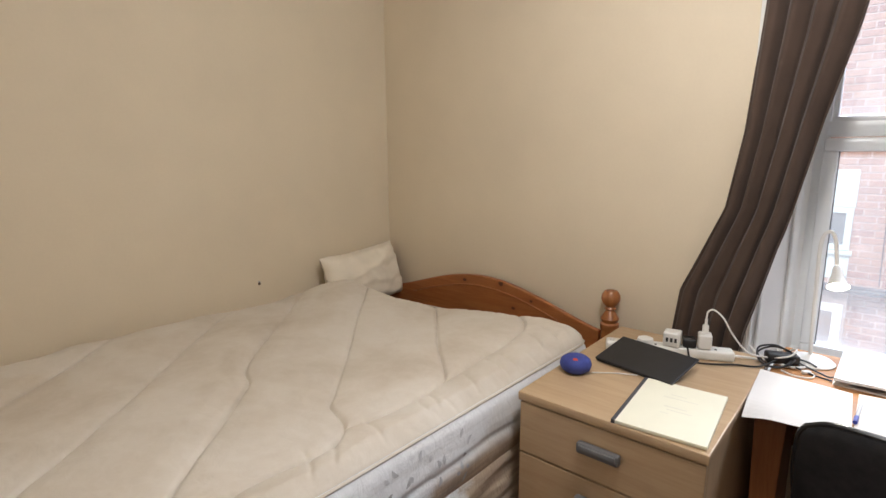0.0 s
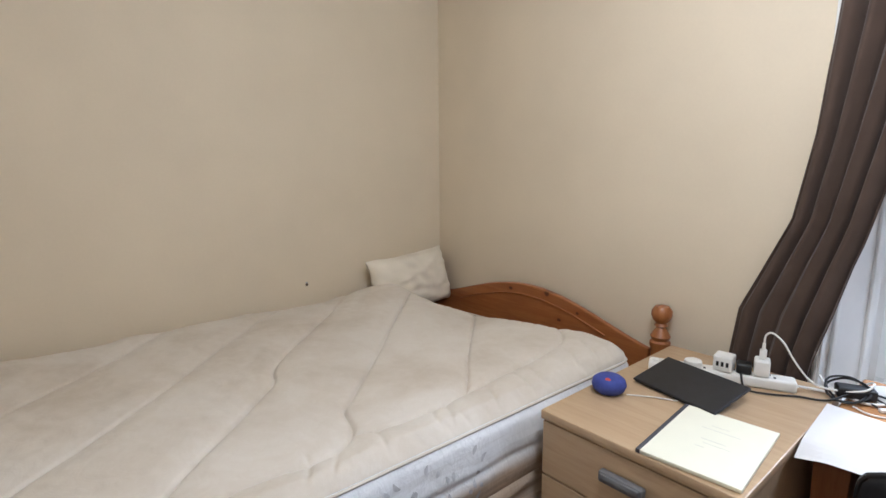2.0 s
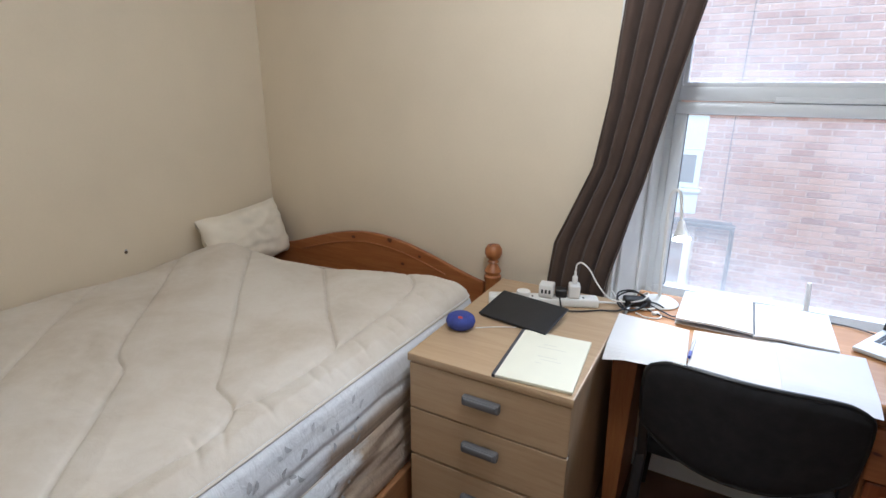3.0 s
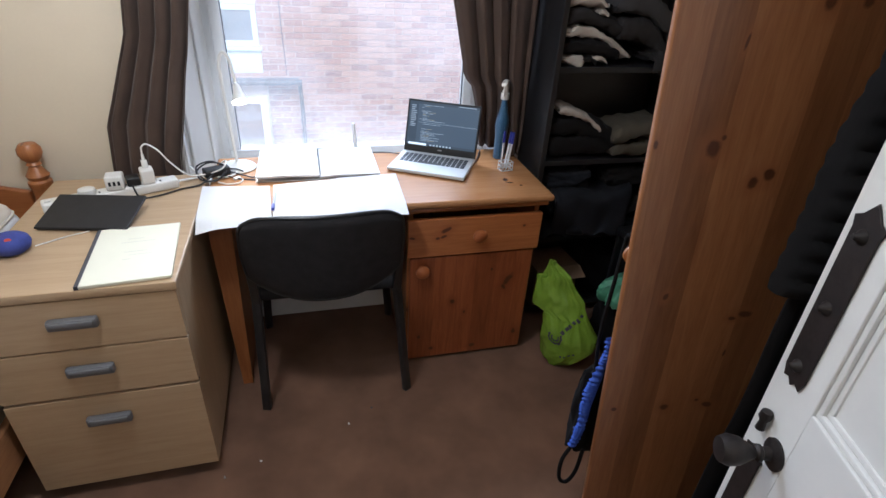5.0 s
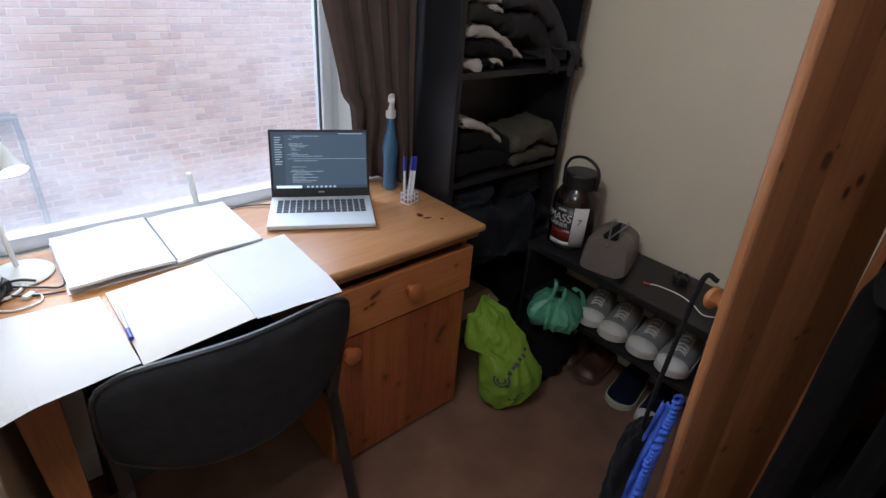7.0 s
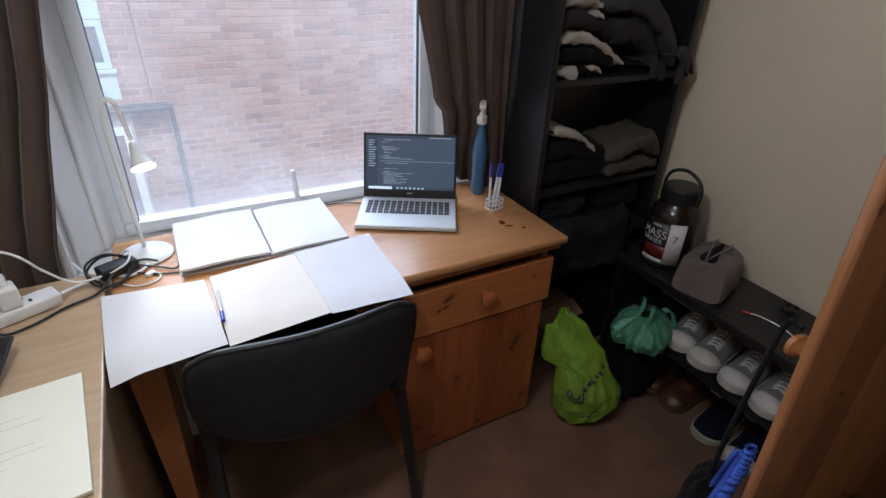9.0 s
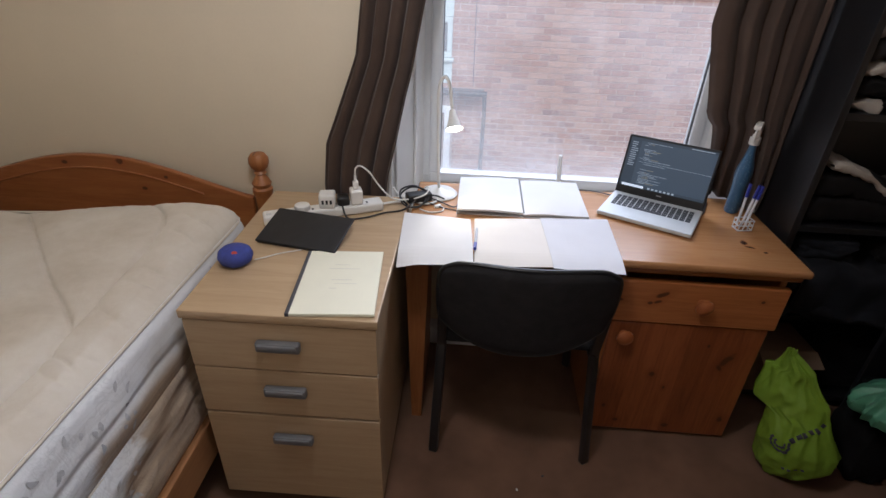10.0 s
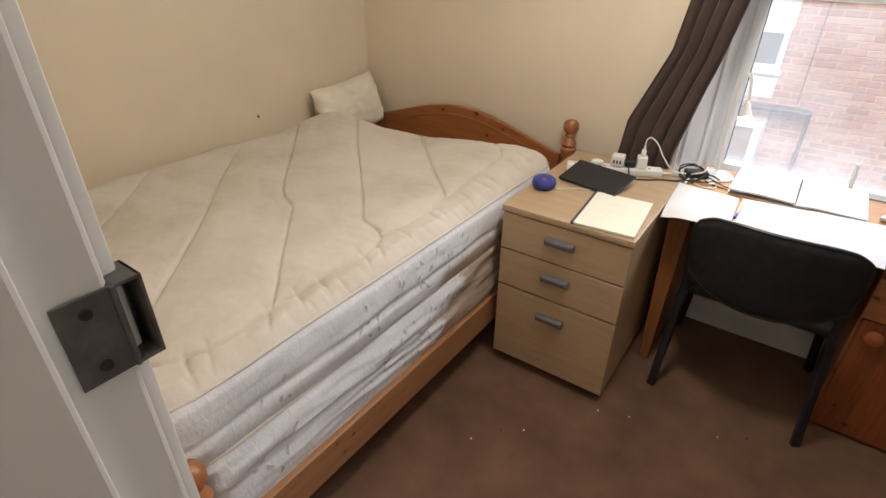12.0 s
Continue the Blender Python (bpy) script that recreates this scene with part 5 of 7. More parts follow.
part("strain_relief", moved(lathe([(0.005, 0), (0.004, 0.02), (0.0, 0.021)], 10), pose(0, 0, 0.078)), M_WPLASTIC, plug)
plug2 = thing("plug", (1.603, -0.32, TOPZ + 0.0325), "flat white mains plug lying in the extension lead", "plug", rz=20)
part("body", lathe([(0, 0), (0.024, 0), (0.026, 0.006), (0.024, 0.016), (0.012, 0.021), (0, 0.0215)], 22), M_WPLASTIC, plug2)
plug3 = thing("plug", (1.724, -0.262, TOPZ + 0.0325), "small black mains plug in the extension lead", "plug", rz=20)
part("body", box(-0.02, 0.02, -0.02, 0.022, 0.0, 0.03, 0.006, 3), M_BPLASTIC, plug3)

CABLES = [
    ("phone_cable", M_WPLASTIC, 0.0028, "thin white charging cable looping over the plugs", [(1.765, -0.245, 0.883), (1.768, -0.245, 0.905), (1.785, -0.247, 0.915), (1.815, -0.25, 0.895), (1.84, -0.225, 0.84), (1.88, -0.20, 0.785), (1.93, -0.18, 0.775), (1.985, -0.16, 0.785), (2.0, -0.13, 0.8), (1.985, -0.1, 0.79), (1.96, -0.11, 0.765)]),
    ("extension_cable", M_WPLASTIC, 0.0038, "white mains cable of the extension lead", [(1.848, -0.205, 0.765), (1.88, -0.17, 0.757), (1.93, -0.15, 0.757), (1.975, -0.11, 0.765), (2.03, -0.13, 0.758), (1.99, -0.17, 0.757), (1.9, -0.12, 0.757), (1.86, -0.05, 0.757)]),
    ("speaker_cable", M_WPLASTIC, 0.0018, "thin white cable from the speaker", [(1.548, -0.595, 0.753), (1.575, -0.575, 0.753), (1.61, -0.55, 0.753), (1.66, -0.525, 0.753)]),
    ("adapter_cable", M_BPLASTIC, 0.003, "black laptop power cable", [(1.725, -0.285, 0.79), (1.75, -0.315, 0.758), (1.80, -0.30, 0.755), (1.86, -0.255, 0.755), (1.92, -0.225, 0.756), (1.955, -0.175, 0.77), (1.97, -0.15, 0.775)]),
    ("adapter_cable", M_BPLASTIC, 0.003, "black cable coiled round the power adapter", [(1.93, -0.19, 0.757), (1.90, -0.15, 0.775), (1.93, -0.11, 0.79), (1.98, -0.12, 0.79), (2.0, -0.16, 0.775), (1.965, -0.205, 0.758), (1.915, -0.195, 0.765), (1.90, -0.14, 0.79), (1.945, -0.105, 0.795), (1.99, -0.135, 0.78), (1.98, -0.19, 0.762), (1.93, -0.21, 0.757)]),
    ("laptop_cable", M_BPLASTIC, 0.0025, "black cable running along the back of the desk", [(2.0, -0.13, 0.765), (2.06, -0.155, 0.755), (2.10, -0.17, 0.755), (2.13, -0.05, 0.754), (2.3, 0.03, 0.754), (2.55, 0.04, 0.754), (2.62, 0.03, 0.755), (2.67, 0.0, 0.757)]),
    ("laptop_cable", M_BPLASTIC, 0.0025, "black cable lying beside the lamp", [(1.99, -0.16, 0.76), (2.05, -0.185, 0.754), (2.10, -0.2, 0.754)]),
    ("laptop_cable", M_BPLASTIC, 0.003, "short black cable from the side of the laptop", [(2.925, -0.145, 0.759), (2.955, -0.125, 0.757), (2.985, -0.07, 0.755), (3.02, 0.01, 0.755)]),
    ("earphone_cable", M_WPLASTIC, 0.0022, "short white cable loop on the desk", [(1.975, -0.205, 0.753), (2.01, -0.225, 0.753), (2.05, -0.215, 0.753), (2.055, -0.185, 0.754), (2.03, -0.175, 0.756)]),
]
for nm, mt, r, lab, pts in CABLES:
    solid(nm, tube(pts, r, 8, 8), mt, lab, "cable")
adp = thing("power_adapter", (1.965, -0.145, 0.757), "black laptop power adapter among coiled cables", "power adapter", rz=25)
part("body", box(-0.045, 0.045, -0.022, 0.022, 0, 0.03, 0.006, 3), M_BPLASTIC, adp)
part("lead", tube([(0.045, 0, 0.015), (0.07, -0.005, 0.01), (0.09, -0.02, 0.002)], 0.003, 8), M_BPLASTIC, adp)
conn = solid("usb_plug", box(-0.012, 0.012, -0.007, 0.007, 0, 0.009, 0.002), M_WPLASTIC, "small white cable connector on the desk", "connector")
at(conn, 2.035, -0.178, 0.7505, 40)

# desk lamp -------------------------------------------------------------------
M_LAMPW = plain("white_lamp_paint", (0.78, 0.77, 0.74), 0.35, 0, 0.03, 10, 90, 0.03)
M_BULB, ent, eb = nodes_of("lamp_bulb")
eb.inputs["Emission Color"].default_value = (1.0, 0.86, 0.62, 1)
eb.inputs["Emission Strength"].default_value = 30.0
lamp = thing("desk_lamp", (2.03, -0.065, 0.7505), "white gooseneck desk lamp, switched on", "desk lamp")
part("base", lathe([(0, 0), (0.066, 0), (0.068, 0.004), (0.06, 0.011), (0.02, 0.018), (0.009, 0.026), (0.0, 0.026)], 36), M_LAMPW, lamp)
neck = [(0, 0, 0.02), (-0.004, 0, 0.1), (-0.008, -0.002, 0.25), (-0.010, -0.006, 0.36), (-0.004, -0.012, 0.405), (0.012, -0.018, 0.422), (0.026, -0.022, 0.402), (0.033, -0.026, 0.36), (0.038, -0.033, 0.325)]
part("gooseneck", tube(neck, 0.0055, 10, 8), M_LAMPW, lamp)
shade = part("shade", lathe([(0.009, 0.075), (0.012, 0.07), (0.018, 0.04), (0.028, 0.012), (0.034, 0.0), (0.032, 0.0), (0.024, 0.014), (0.012, 0.045)], 28, False), M_LAMPW, lamp)
shade.matrix_basis = pose(0.05, -0.072, 0.268, -36, -12, 0) @ Matrix.Scale(0.88, 4)
bulb = part("bulb", lathe([(0.0, -0.004), (0.018, -0.002), (0.029, 0.004), (0.026, 0.012), (0, 0.016)], 24), M_BULB, shade, "glowing warm lamp bulb")
lamp_light = bpy.data.lights.new("desk_lamp_light", "SPOT")
lamp_light.energy, lamp_light.color, lamp_light.spot_size, lamp_light.spot_blend, lamp_light.shadow_soft_size = 3.0, (1.0, 0.87, 0.66), radians(100), 0.6, 0.02
ll = new("desk_lamp_light", lamp_light)
ll.matrix_world = look((2.083, -0.151, 1.002), (2.24, -0.36, 0.75))

# papers on the desk -------------------------------------------------------------------
def paper(name, corners, z, label, lift=0.0, curl=0.0, droop_y=-0.468, seed=0, thick=0.0012, m=M_PAPER):
    a, b_, c_, d_ = [Vector((*q, 0)) for q in corners]

    def fn(u, v):
        p = (a * (1 - u) + b_ * u) * (1 - v) + (d_ * (1 - u) + c_ * u) * v
        over = max(0.0, droop_y - p.y)
        zz = z + lift * (1 - v) - over * over * 1.2 - over * 0.05 + curl * max(0, v - 0.8) * max(0, 0.25 - u) * 10 + 0.0016 * noise.noise(Vector((u * 3, v * 3, seed)))
        return Vector((p.x, p.y, zz))

    return solid(name, sheet(14, 18, fn, thick), m, label, "paper", "papers on the desk", smooth=False)


paper("paper_sheet", ((1.928, -0.245), (2.152, -0.268), (2.168, -0.537), (1.946, -0.556)), 0.7560, "white lined sheets of paper over the desk edge", 0.0, -0.02, -0.468, 1)
paper("paper_sheet", ((2.165, -0.262), (2.388, -0.233), (2.40, -0.526), (2.170, -0.545)), 0.7565, "white sheet of paper lit by the lamp", 0.0, 0.0, -0.468, 2, m=M_PAPER_LAMPLIT)
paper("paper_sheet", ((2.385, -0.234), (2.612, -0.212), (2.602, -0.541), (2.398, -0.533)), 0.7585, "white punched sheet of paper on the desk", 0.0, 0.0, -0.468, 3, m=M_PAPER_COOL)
for x, y in ((2.365, -0.29), (2.372, -0.40), (2.402, -0.29), (2.41, -0.40)):
    hz = 0.7567 if x < 2.38 else 0.7587
    solid("punch_hole", moved(lathe([(0, 0), (0.003, 0), (0.003, 0.0004), (0, 0.0004)], 10), pose(x, y, hz)), M_INK, "round punched hole in the paper", "punch hole", "punch holes")
pen = thing("pen", (2.172, -0.40, 0.7585), "blue and clear ballpoint pen between the sheets", "pen", rz=88)
part("barrel", moved(lathe([(0, 0), (0.0035, 0.0), (0.004, 0.004), (0.004, 0.12), (0.0015, 0.135), (0, 0.136)], 10), pose(-0.07, 0, 0.004, 0, 90, 0)), plain("pen_barrel", (0.6, 0.62, 0.68), 0.2), pen)
part("cap", moved(lathe([(0, 0), (0.005, 0.0), (0.005, 0.035), (0, 0.036)], 10), pose(-0.072, 0, 0.005, 0, 90, 0)), plain("pen_cap_blue", (0.03, 0.05, 0.35), 0.3), pen)

nb = thing("spiral_notebook", (2.328, -0.07, 0.7505), "open white spiral notebook on the desk", "notebook")
for s in (-1, 1):
    def page(u, v, s=s):
        w = 0.222
        x = s * (0.0015 + u * w)
        y = -0.150 + 0.296 * v + (0.012 * u if s > 0 else -0.012 * u)
        z = 0.012 + 0.003 * math.sin(math.pi * min(1, u * 1.1)) + 0.003 * noise.noise(Vector((u * 2 + s, v * 2, 4))) + (0.008 * u * (1 - v) if s < 0 else 0)
        return Vector((x, y, z))
    part("page_block", sheet(18, 14, page, 0.007), M_PAPER, nb, "white ruled pages", smooth=False)
part("cover", box(-0.226, 0.228, -0.15, 0.146, 0.0, 0.0025, 0.001), M_PAPER, nb, "white card cover")
for i in range(30):
    y = -0.14 + i * 0.0096
    part("spiral_ring", moved(tube([(0.006 * math.cos(a * 0.7854), 0, 0.008 * math.sin(a * 0.7854)) for a in range(0, 9)], 0.001, 5, 1), pose(0, y, 0.0105)), M_METAL, nb)

# laptop -------------------------------------------------------------------
M_SILVER = plain("silver_laptop_shell", (0.62, 0.64, 0.65), 0.4, 0.15, 0.04, 20, 300, 0.03)
M_KEYS = plain("dark_keys", (0.05, 0.052, 0.058), 0.5, 0, 0.1, 30, 200, 0.03)


def glow(name, col, s):
    m, nt, b = nodes_of(name)
    b.inputs["Base Color"].default_value = (*[c_ * 0.3 for c_ in col], 1)
    b.inputs["Emission Color"].default_value = (*col, 1)
    b.inputs["Emission Strength"].default_value = s
    b.inputs["Roughness"].default_value = 0.3
    return m


M_SCREEN = glow("screen_dark", (0.06, 0.078, 0.098), 1.0)
M_SCREEN2 = glow("screen_panel", (0.045, 0.058, 0.072), 1.0)
M_TEXT = glow("screen_text", (0.42, 0.46, 0.48), 1.0)
M_TEXT2 = glow("screen_text_ochre", (0.40, 0.34, 0.20), 1.0)
M_TASK = glow("screen_white", (0.85, 0.88, 0.9), 1.0)
lap = thing("laptop", (2.773, -0.137, 0.7505), "open silver laptop showing lines of program code", "laptop", rz=-28.5)
LW, LD = 0.155, 0.108
part("base", box(-LW, LW, -LD, LD, 0.003, 0.017, 0.004), M_SILVER, lap)
kb = []
for r in range(5):
    y = 0.066 - r * 0.0195
    n = 14
    for i in range(n):
        x0 = -0.135 + i * 0.0193
        if r == 4 and 3 < i < 9:
            continue
        kb.append(box(x0 + 0.002, x0 + 0.0173, y - 0.0074, y + 0.0072, 0.0171, 0.0186))
kb.append(box(-0.135 + 4 * 0.0193 + 0.001, -0.135 + 9 * 0.0193, 0.066 - 4 * 0.0195 - 0.0082, 0.066 - 4 * 0.0195 + 0.0078, 0.0171, 0.0186))
part("keyboard", join(*kb), M_KEYS, lap, "dark keyboard")
part("trackpad", box(-0.052, 0.052, -0.094, -0.032, 0.0171, 0.0173, 0.0), M_SILVER, lap)
part("hinge", box(-0.11, 0.11, LD - 0.006, LD + 0.004, 0.012, 0.02, 0.003), M_BPLASTIC, lap)
lid = part("lid", box(-LW, LW, 0.0, 0.006, 0.0, 0.212, 0.003), M_BPLASTIC, lap, "black-bezelled laptop lid")
lid.matrix_basis = pose(0, LD - 0.004, 0.016, -17, 0, 0)
part("display", box(-0.147, 0.147, -0.0012, 0.0002, 0.028, 0.204), M_SCREEN, lid, "glowing dark code editor")


def sbar(x0, x1, z0, z1, m, name="screen_line", y=-0.0016):
    return part(name, box(x0, x1, y, -0.0013, z0, z1), m, lid)


sbar(-0.147, 0.147, 0.195, 0.204, M_SCREEN2, "title_bar", -0.0014)
sbar(-0.147, -0.108, 0.038, 0.195, M_SCREEN2, "side_pane", -0.0014)
sbar(-0.147, 0.147, 0.028, 0.0375, M_SCREEN2, "task_bar", -0.0014)
sbar(-0.138, -0.06, 0.0285, 0.037, M_TASK, "search_box")
for i in range(7):
    sbar(-0.045 + i * 0.014, -0.037 + i * 0.014, 0.0298, 0.0358, M_TEXT, "task_icon")
sbar(-0.1, 0.147, 0.121, 0.1218, M_TEXT)
random.seed(5)
for i in range(31):
    z = 0.191 - i * 0.0048
    if random.random() < 0.18 or abs(z - 0.121) < 0.003:
        continue
    a = -0.100 + random.choice((0, 0.006, 0.012, 0.012, 0.018))
    for k in range(random.choice((1, 2, 3, 3, 4))):
        b_ = a + random.uniform(0.006, 0.03)
        sbar(a, b_, z, z + 0.0012, M_TEXT if random.random() < 0.8 else M_TEXT2)
        a = b_ + 0.002
for i in range(12):
    z = 0.186 - i * 0.0075
    sbar(-0.138, -0.138 + random.uniform(0.012, 0.026), z, z + 0.0022, M_TEXT)
sbar(0.06, 0.135, 0.1985, 0.2005, M_TEXT)
part("maker_badge", box(-0.009, 0.009, -0.0006, 0.0003, 0.0135, 0.018), M_METAL, lid)

# spray bottle, pens, antenna -------------------------------------------------------------------
M_SPRAY, pnt, pb = nodes_of("blue_speckled_plastic")
vv = pnt.nodes.new("ShaderNodeTexVoronoi")
vv.inputs["Scale"].default_value = 170
pnt.links.new(coords(pnt), vv.inputs["Vector"])
pc = ramp(pnt, vv.outputs["Distance"], [(0.12, (0.26, 0.40, 0.50)), (0.3, (0.06, 0.15, 0.28))])
pc = mix(pnt, ramp(pnt, noise_of(pnt, coords(pnt), 14, 3), [(0.4, (0, 0, 0)), (0.7, (0.6, 0.6, 0.6))]), pc, (0.05, 0.11, 0.21))
pnt.links.new(pc, pb.inputs["Base Color"])
pb.inputs["Roughness"].default_value = 0.3
spray = thing("spray_bottle", (3.085, -0.055, 0.7505), "blue speckled spray bottle with a white trigger head", "spray bottle", rz=236)
part("bottle", moved(lathe([(0, 0), (0.036, 0), (0.039, 0.006), (0.036, 0.06), (0.038, 0.10), (0.044, 0.135), (0.042, 0.16), (0.030, 0.19), (0.022, 0.215), (0.017, 0.24), (0.015, 0.25), (0, 0.25)], 28), Matrix.Diagonal((0.95, 0.62, 1, 1))), M_SPRAY, spray)
part("collar", lathe([(0.016, 0.245), (0.017, 0.248), (0.017, 0.27), (0.012, 0.274), (0, 0.274)], 20), M_WPLASTIC, spray)
part("spray_head", prism([(-0.018, 0.272), (-0.02, 0.295), (-0.012, 0.318), (0.01, 0.326), (0.038, 0.316), (0.04, 0.303), (0.016, 0.298), (0.014, 0.272)], -0.011, 0.011, 0.004), M_WPLASTIC, spray, "white spray head")
part("trigger", tube([(0.022, 0, 0.298), (0.03, 0, 0.28), (0.026, 0, 0.262)], 0.004, 8), M_WPLASTIC, spray)

ph = thing("pen_holder", (3.062, -0.20, 0.7505), "clear plastic pen grid holding blue ballpoint pens", "pen holder", rz=10)
M_CLEAR = plain("clear_plastic", (0.72, 0.74, 0.78), 0.15, 0, 0.02)
gr = []
for i in range(4):
    gr += [box(-0.024 + i * 0.016 - 0.0012, -0.024 + i * 0.016 + 0.0012, y - 0.0012, y + 0.0012, 0.0, 0.036, 0.0004, 1) for y in (-0.0165, -0.0005, 0.0155)]
for z in (0.0, 0.0165, 0.033):
    gr += [box(-0.0252, 0.0252, y - 0.0016, y + 0.0016, z, z + 0.003, 0.0004, 1) for y in (-0.0175, 0.016)]
    gr += [box(x - 0.0016, x + 0.0016, -0.017, 0.0165, z, z + 0.003, 0.0004, 1) for x in (-0.0245, 0.0245)]
part("grid", join(*gr), M_CLEAR, ph)
M_CAP = plain("blue_pen_cap", (0.03, 0.04, 0.33), 0.3)
for i, (x, y, tl, tr) in enumerate(((-0.016, 0.008, -4, 3), (0.0, 0.008, 2, 5), (0.015, 0.008, 4, 2), (0.001, -0.008, -2, 8))):
    b_ = part("pen", moved(lathe([(0, 0), (0.0015, 0.001), (0.0042, 0.012), (0.0042, 0.13), (0, 0.13)], 8), pose(x, y, 0.004, tl, tr, 0)), M_CLEAR, ph, "clear ballpoint pen")
    part("cap", moved(lathe([(0.0052, 0.105), (0.0056, 0.108), (0.005, 0.15), (0, 0.152)], 8, True), pose(x, y, 0.004, tl, tr, 0)), M_CAP, b_, "blue pen cap")
ant = thing("wifi_antenna", (2.50, 0.165, 0.668), "white stick antenna on a black foot on the window sill", "antenna", rz=10)
part("foot", box(-0.03, 0.03, -0.022, 0.022, 0, 0.02, 0.005), M_BPLASTIC, ant)
part("stick", moved(lathe([(0.009, 0), (0.009, 0.1), (0.007, 0.155), (0, 0.158)], 14), pose(0, 0, 0.02, 0, -4, 0)), M_WPLASTIC, ant)

# marks and crumbs -------------------------------------------------------------------
hook = thing("wall_hook", (0.0, -0.823, 0.818), "small dark screw hole with plug in the wall", "wall plug")
part("plug", moved(lathe([(0, 0), (0.006, 0), (0.0075, 0.002), (0.004, 0.004), (0, 0.002)], 10), pose(0, 0, 0, 0, 90, 0)), plain("brown_plug", (0.12, 0.08, 0.05), 0.7), hook)
part("scrape", box(0.0, 0.0006, -0.004, 0.006, 0.006, 0.012), M_INK, hook)
random.seed(11)
CR = [(2.151, -1.061), (1.95, -0.86), (2.06, -0.82), (1.69, -1.17), (1.76, -1.12), (2.36, -0.72), (2.45, -0.66), (1.62, -1.27)]
for i, (x, y) in enumerate(CR):
    c_ = lump(0.0045, 0.003, 0.0025, i + 2, 0.3, 2.0, 1)
    at(solid("crumb", c_, M_PAPER if i % 3 else M_DARK_INK, "tiny scrap of litter on the carpet", "scrap", "scraps on the carpet"), x, y, 0.003, random.uniform(0, 180))


# clothes on the shelves -------------------------------------------------------------------
def cloth_mat(name, col, var=0.15):
    return plain(name, col, 0.9, 0, var, 9, 420, 0.4, 0.02, 0.12)


M_OFFWHITE = cloth_mat("off_white_jersey", (0.40, 0.36, 0.315))
M_CHAR = cloth_mat("charcoal_jersey", (0.030, 0.027, 0.027))
M_GREYC = cloth_mat("grey_marl", (0.052, 0.049, 0.049))
M_BLACKC = cloth_mat("black_cotton", (0.0095, 0.0085, 0.0085))
M_DENIM = cloth_mat("dark_denim", (0.014, 0.015, 0.019), 0.3)
M_OLIVE = cloth_mat("olive_grey_canvas", (0.075, 0.066, 0.05))
M_TAN = cloth_mat("tan_cardboard", (0.22, 0.15, 0.10))


def folded(w, d, h, layers, seed):
    """A garment folded to and fro, the folds towards the front (-y)."""
    prof = []
    t = h / layers
    for k in range(layers):
        z = t * (k + 0.5)
        ys = np.linspace(0, -1, 9) if k % 2 == 0 else np.linspace(-1, 0, 9)
        inset = 0.04 * ((k * 7 + int(seed * 3)) % 3)
        prof += [(float(y) * (1 - inset), z) for y in ys]
        if k < layers - 1:
            s = -1 if k % 2 == 0 else 1
            for a in (-60, -20, 20, 60):
                y0 = -(1 - inset) if k % 2 == 0 else 0.0
                prof.append((y0 + s * 0.5 * t / d * math.cos(radians(a)) * 1.2, z + t * 0.5 + t * 0.5 * math.sin(radians(a))))
    n = len(prof) - 1

    def fn(u, v):
        i = v * n
        k = min(int(i), n - 1)
        y = prof[k][0] + (prof[k + 1][0] - prof[k][0]) * (i - k)
        z = prof[k][1] + (prof[k + 1][1] - prof[k][1]) * (i - k)
        x = (u - 0.5) * w * (1 + 0.06 * noise.noise(Vector((v * 5, seed, 1))))
        sag = -0.35 * t * (2 * u - 1) ** 6
        nz = 0.04 * noise.noise(Vector((u * 3 + seed, y * 2, v * 4))) + 0.012 * noise.noise(Vector((u * 7 + seed, y * 5, v * 7)))
        return Vector((x, y * d + 0.06 * noise.noise(Vector((u * 2.5, v * 3, seed + 4))), max(0.002, z + sag + nz * 0.7)))
    return sheet(22, n, fn, t * 0.62)


def garment(name, w, d, h, layers, seed, m, label, x, y, z, rz=0.0):
    o = solid(name, folded(w, d, h, layers, seed), m, label, "clothes", "clothes on the shelves")
    return at(o, x, y, z, rz)


S = [z + 0.021 for z in SHELVES]
FY = -0.04
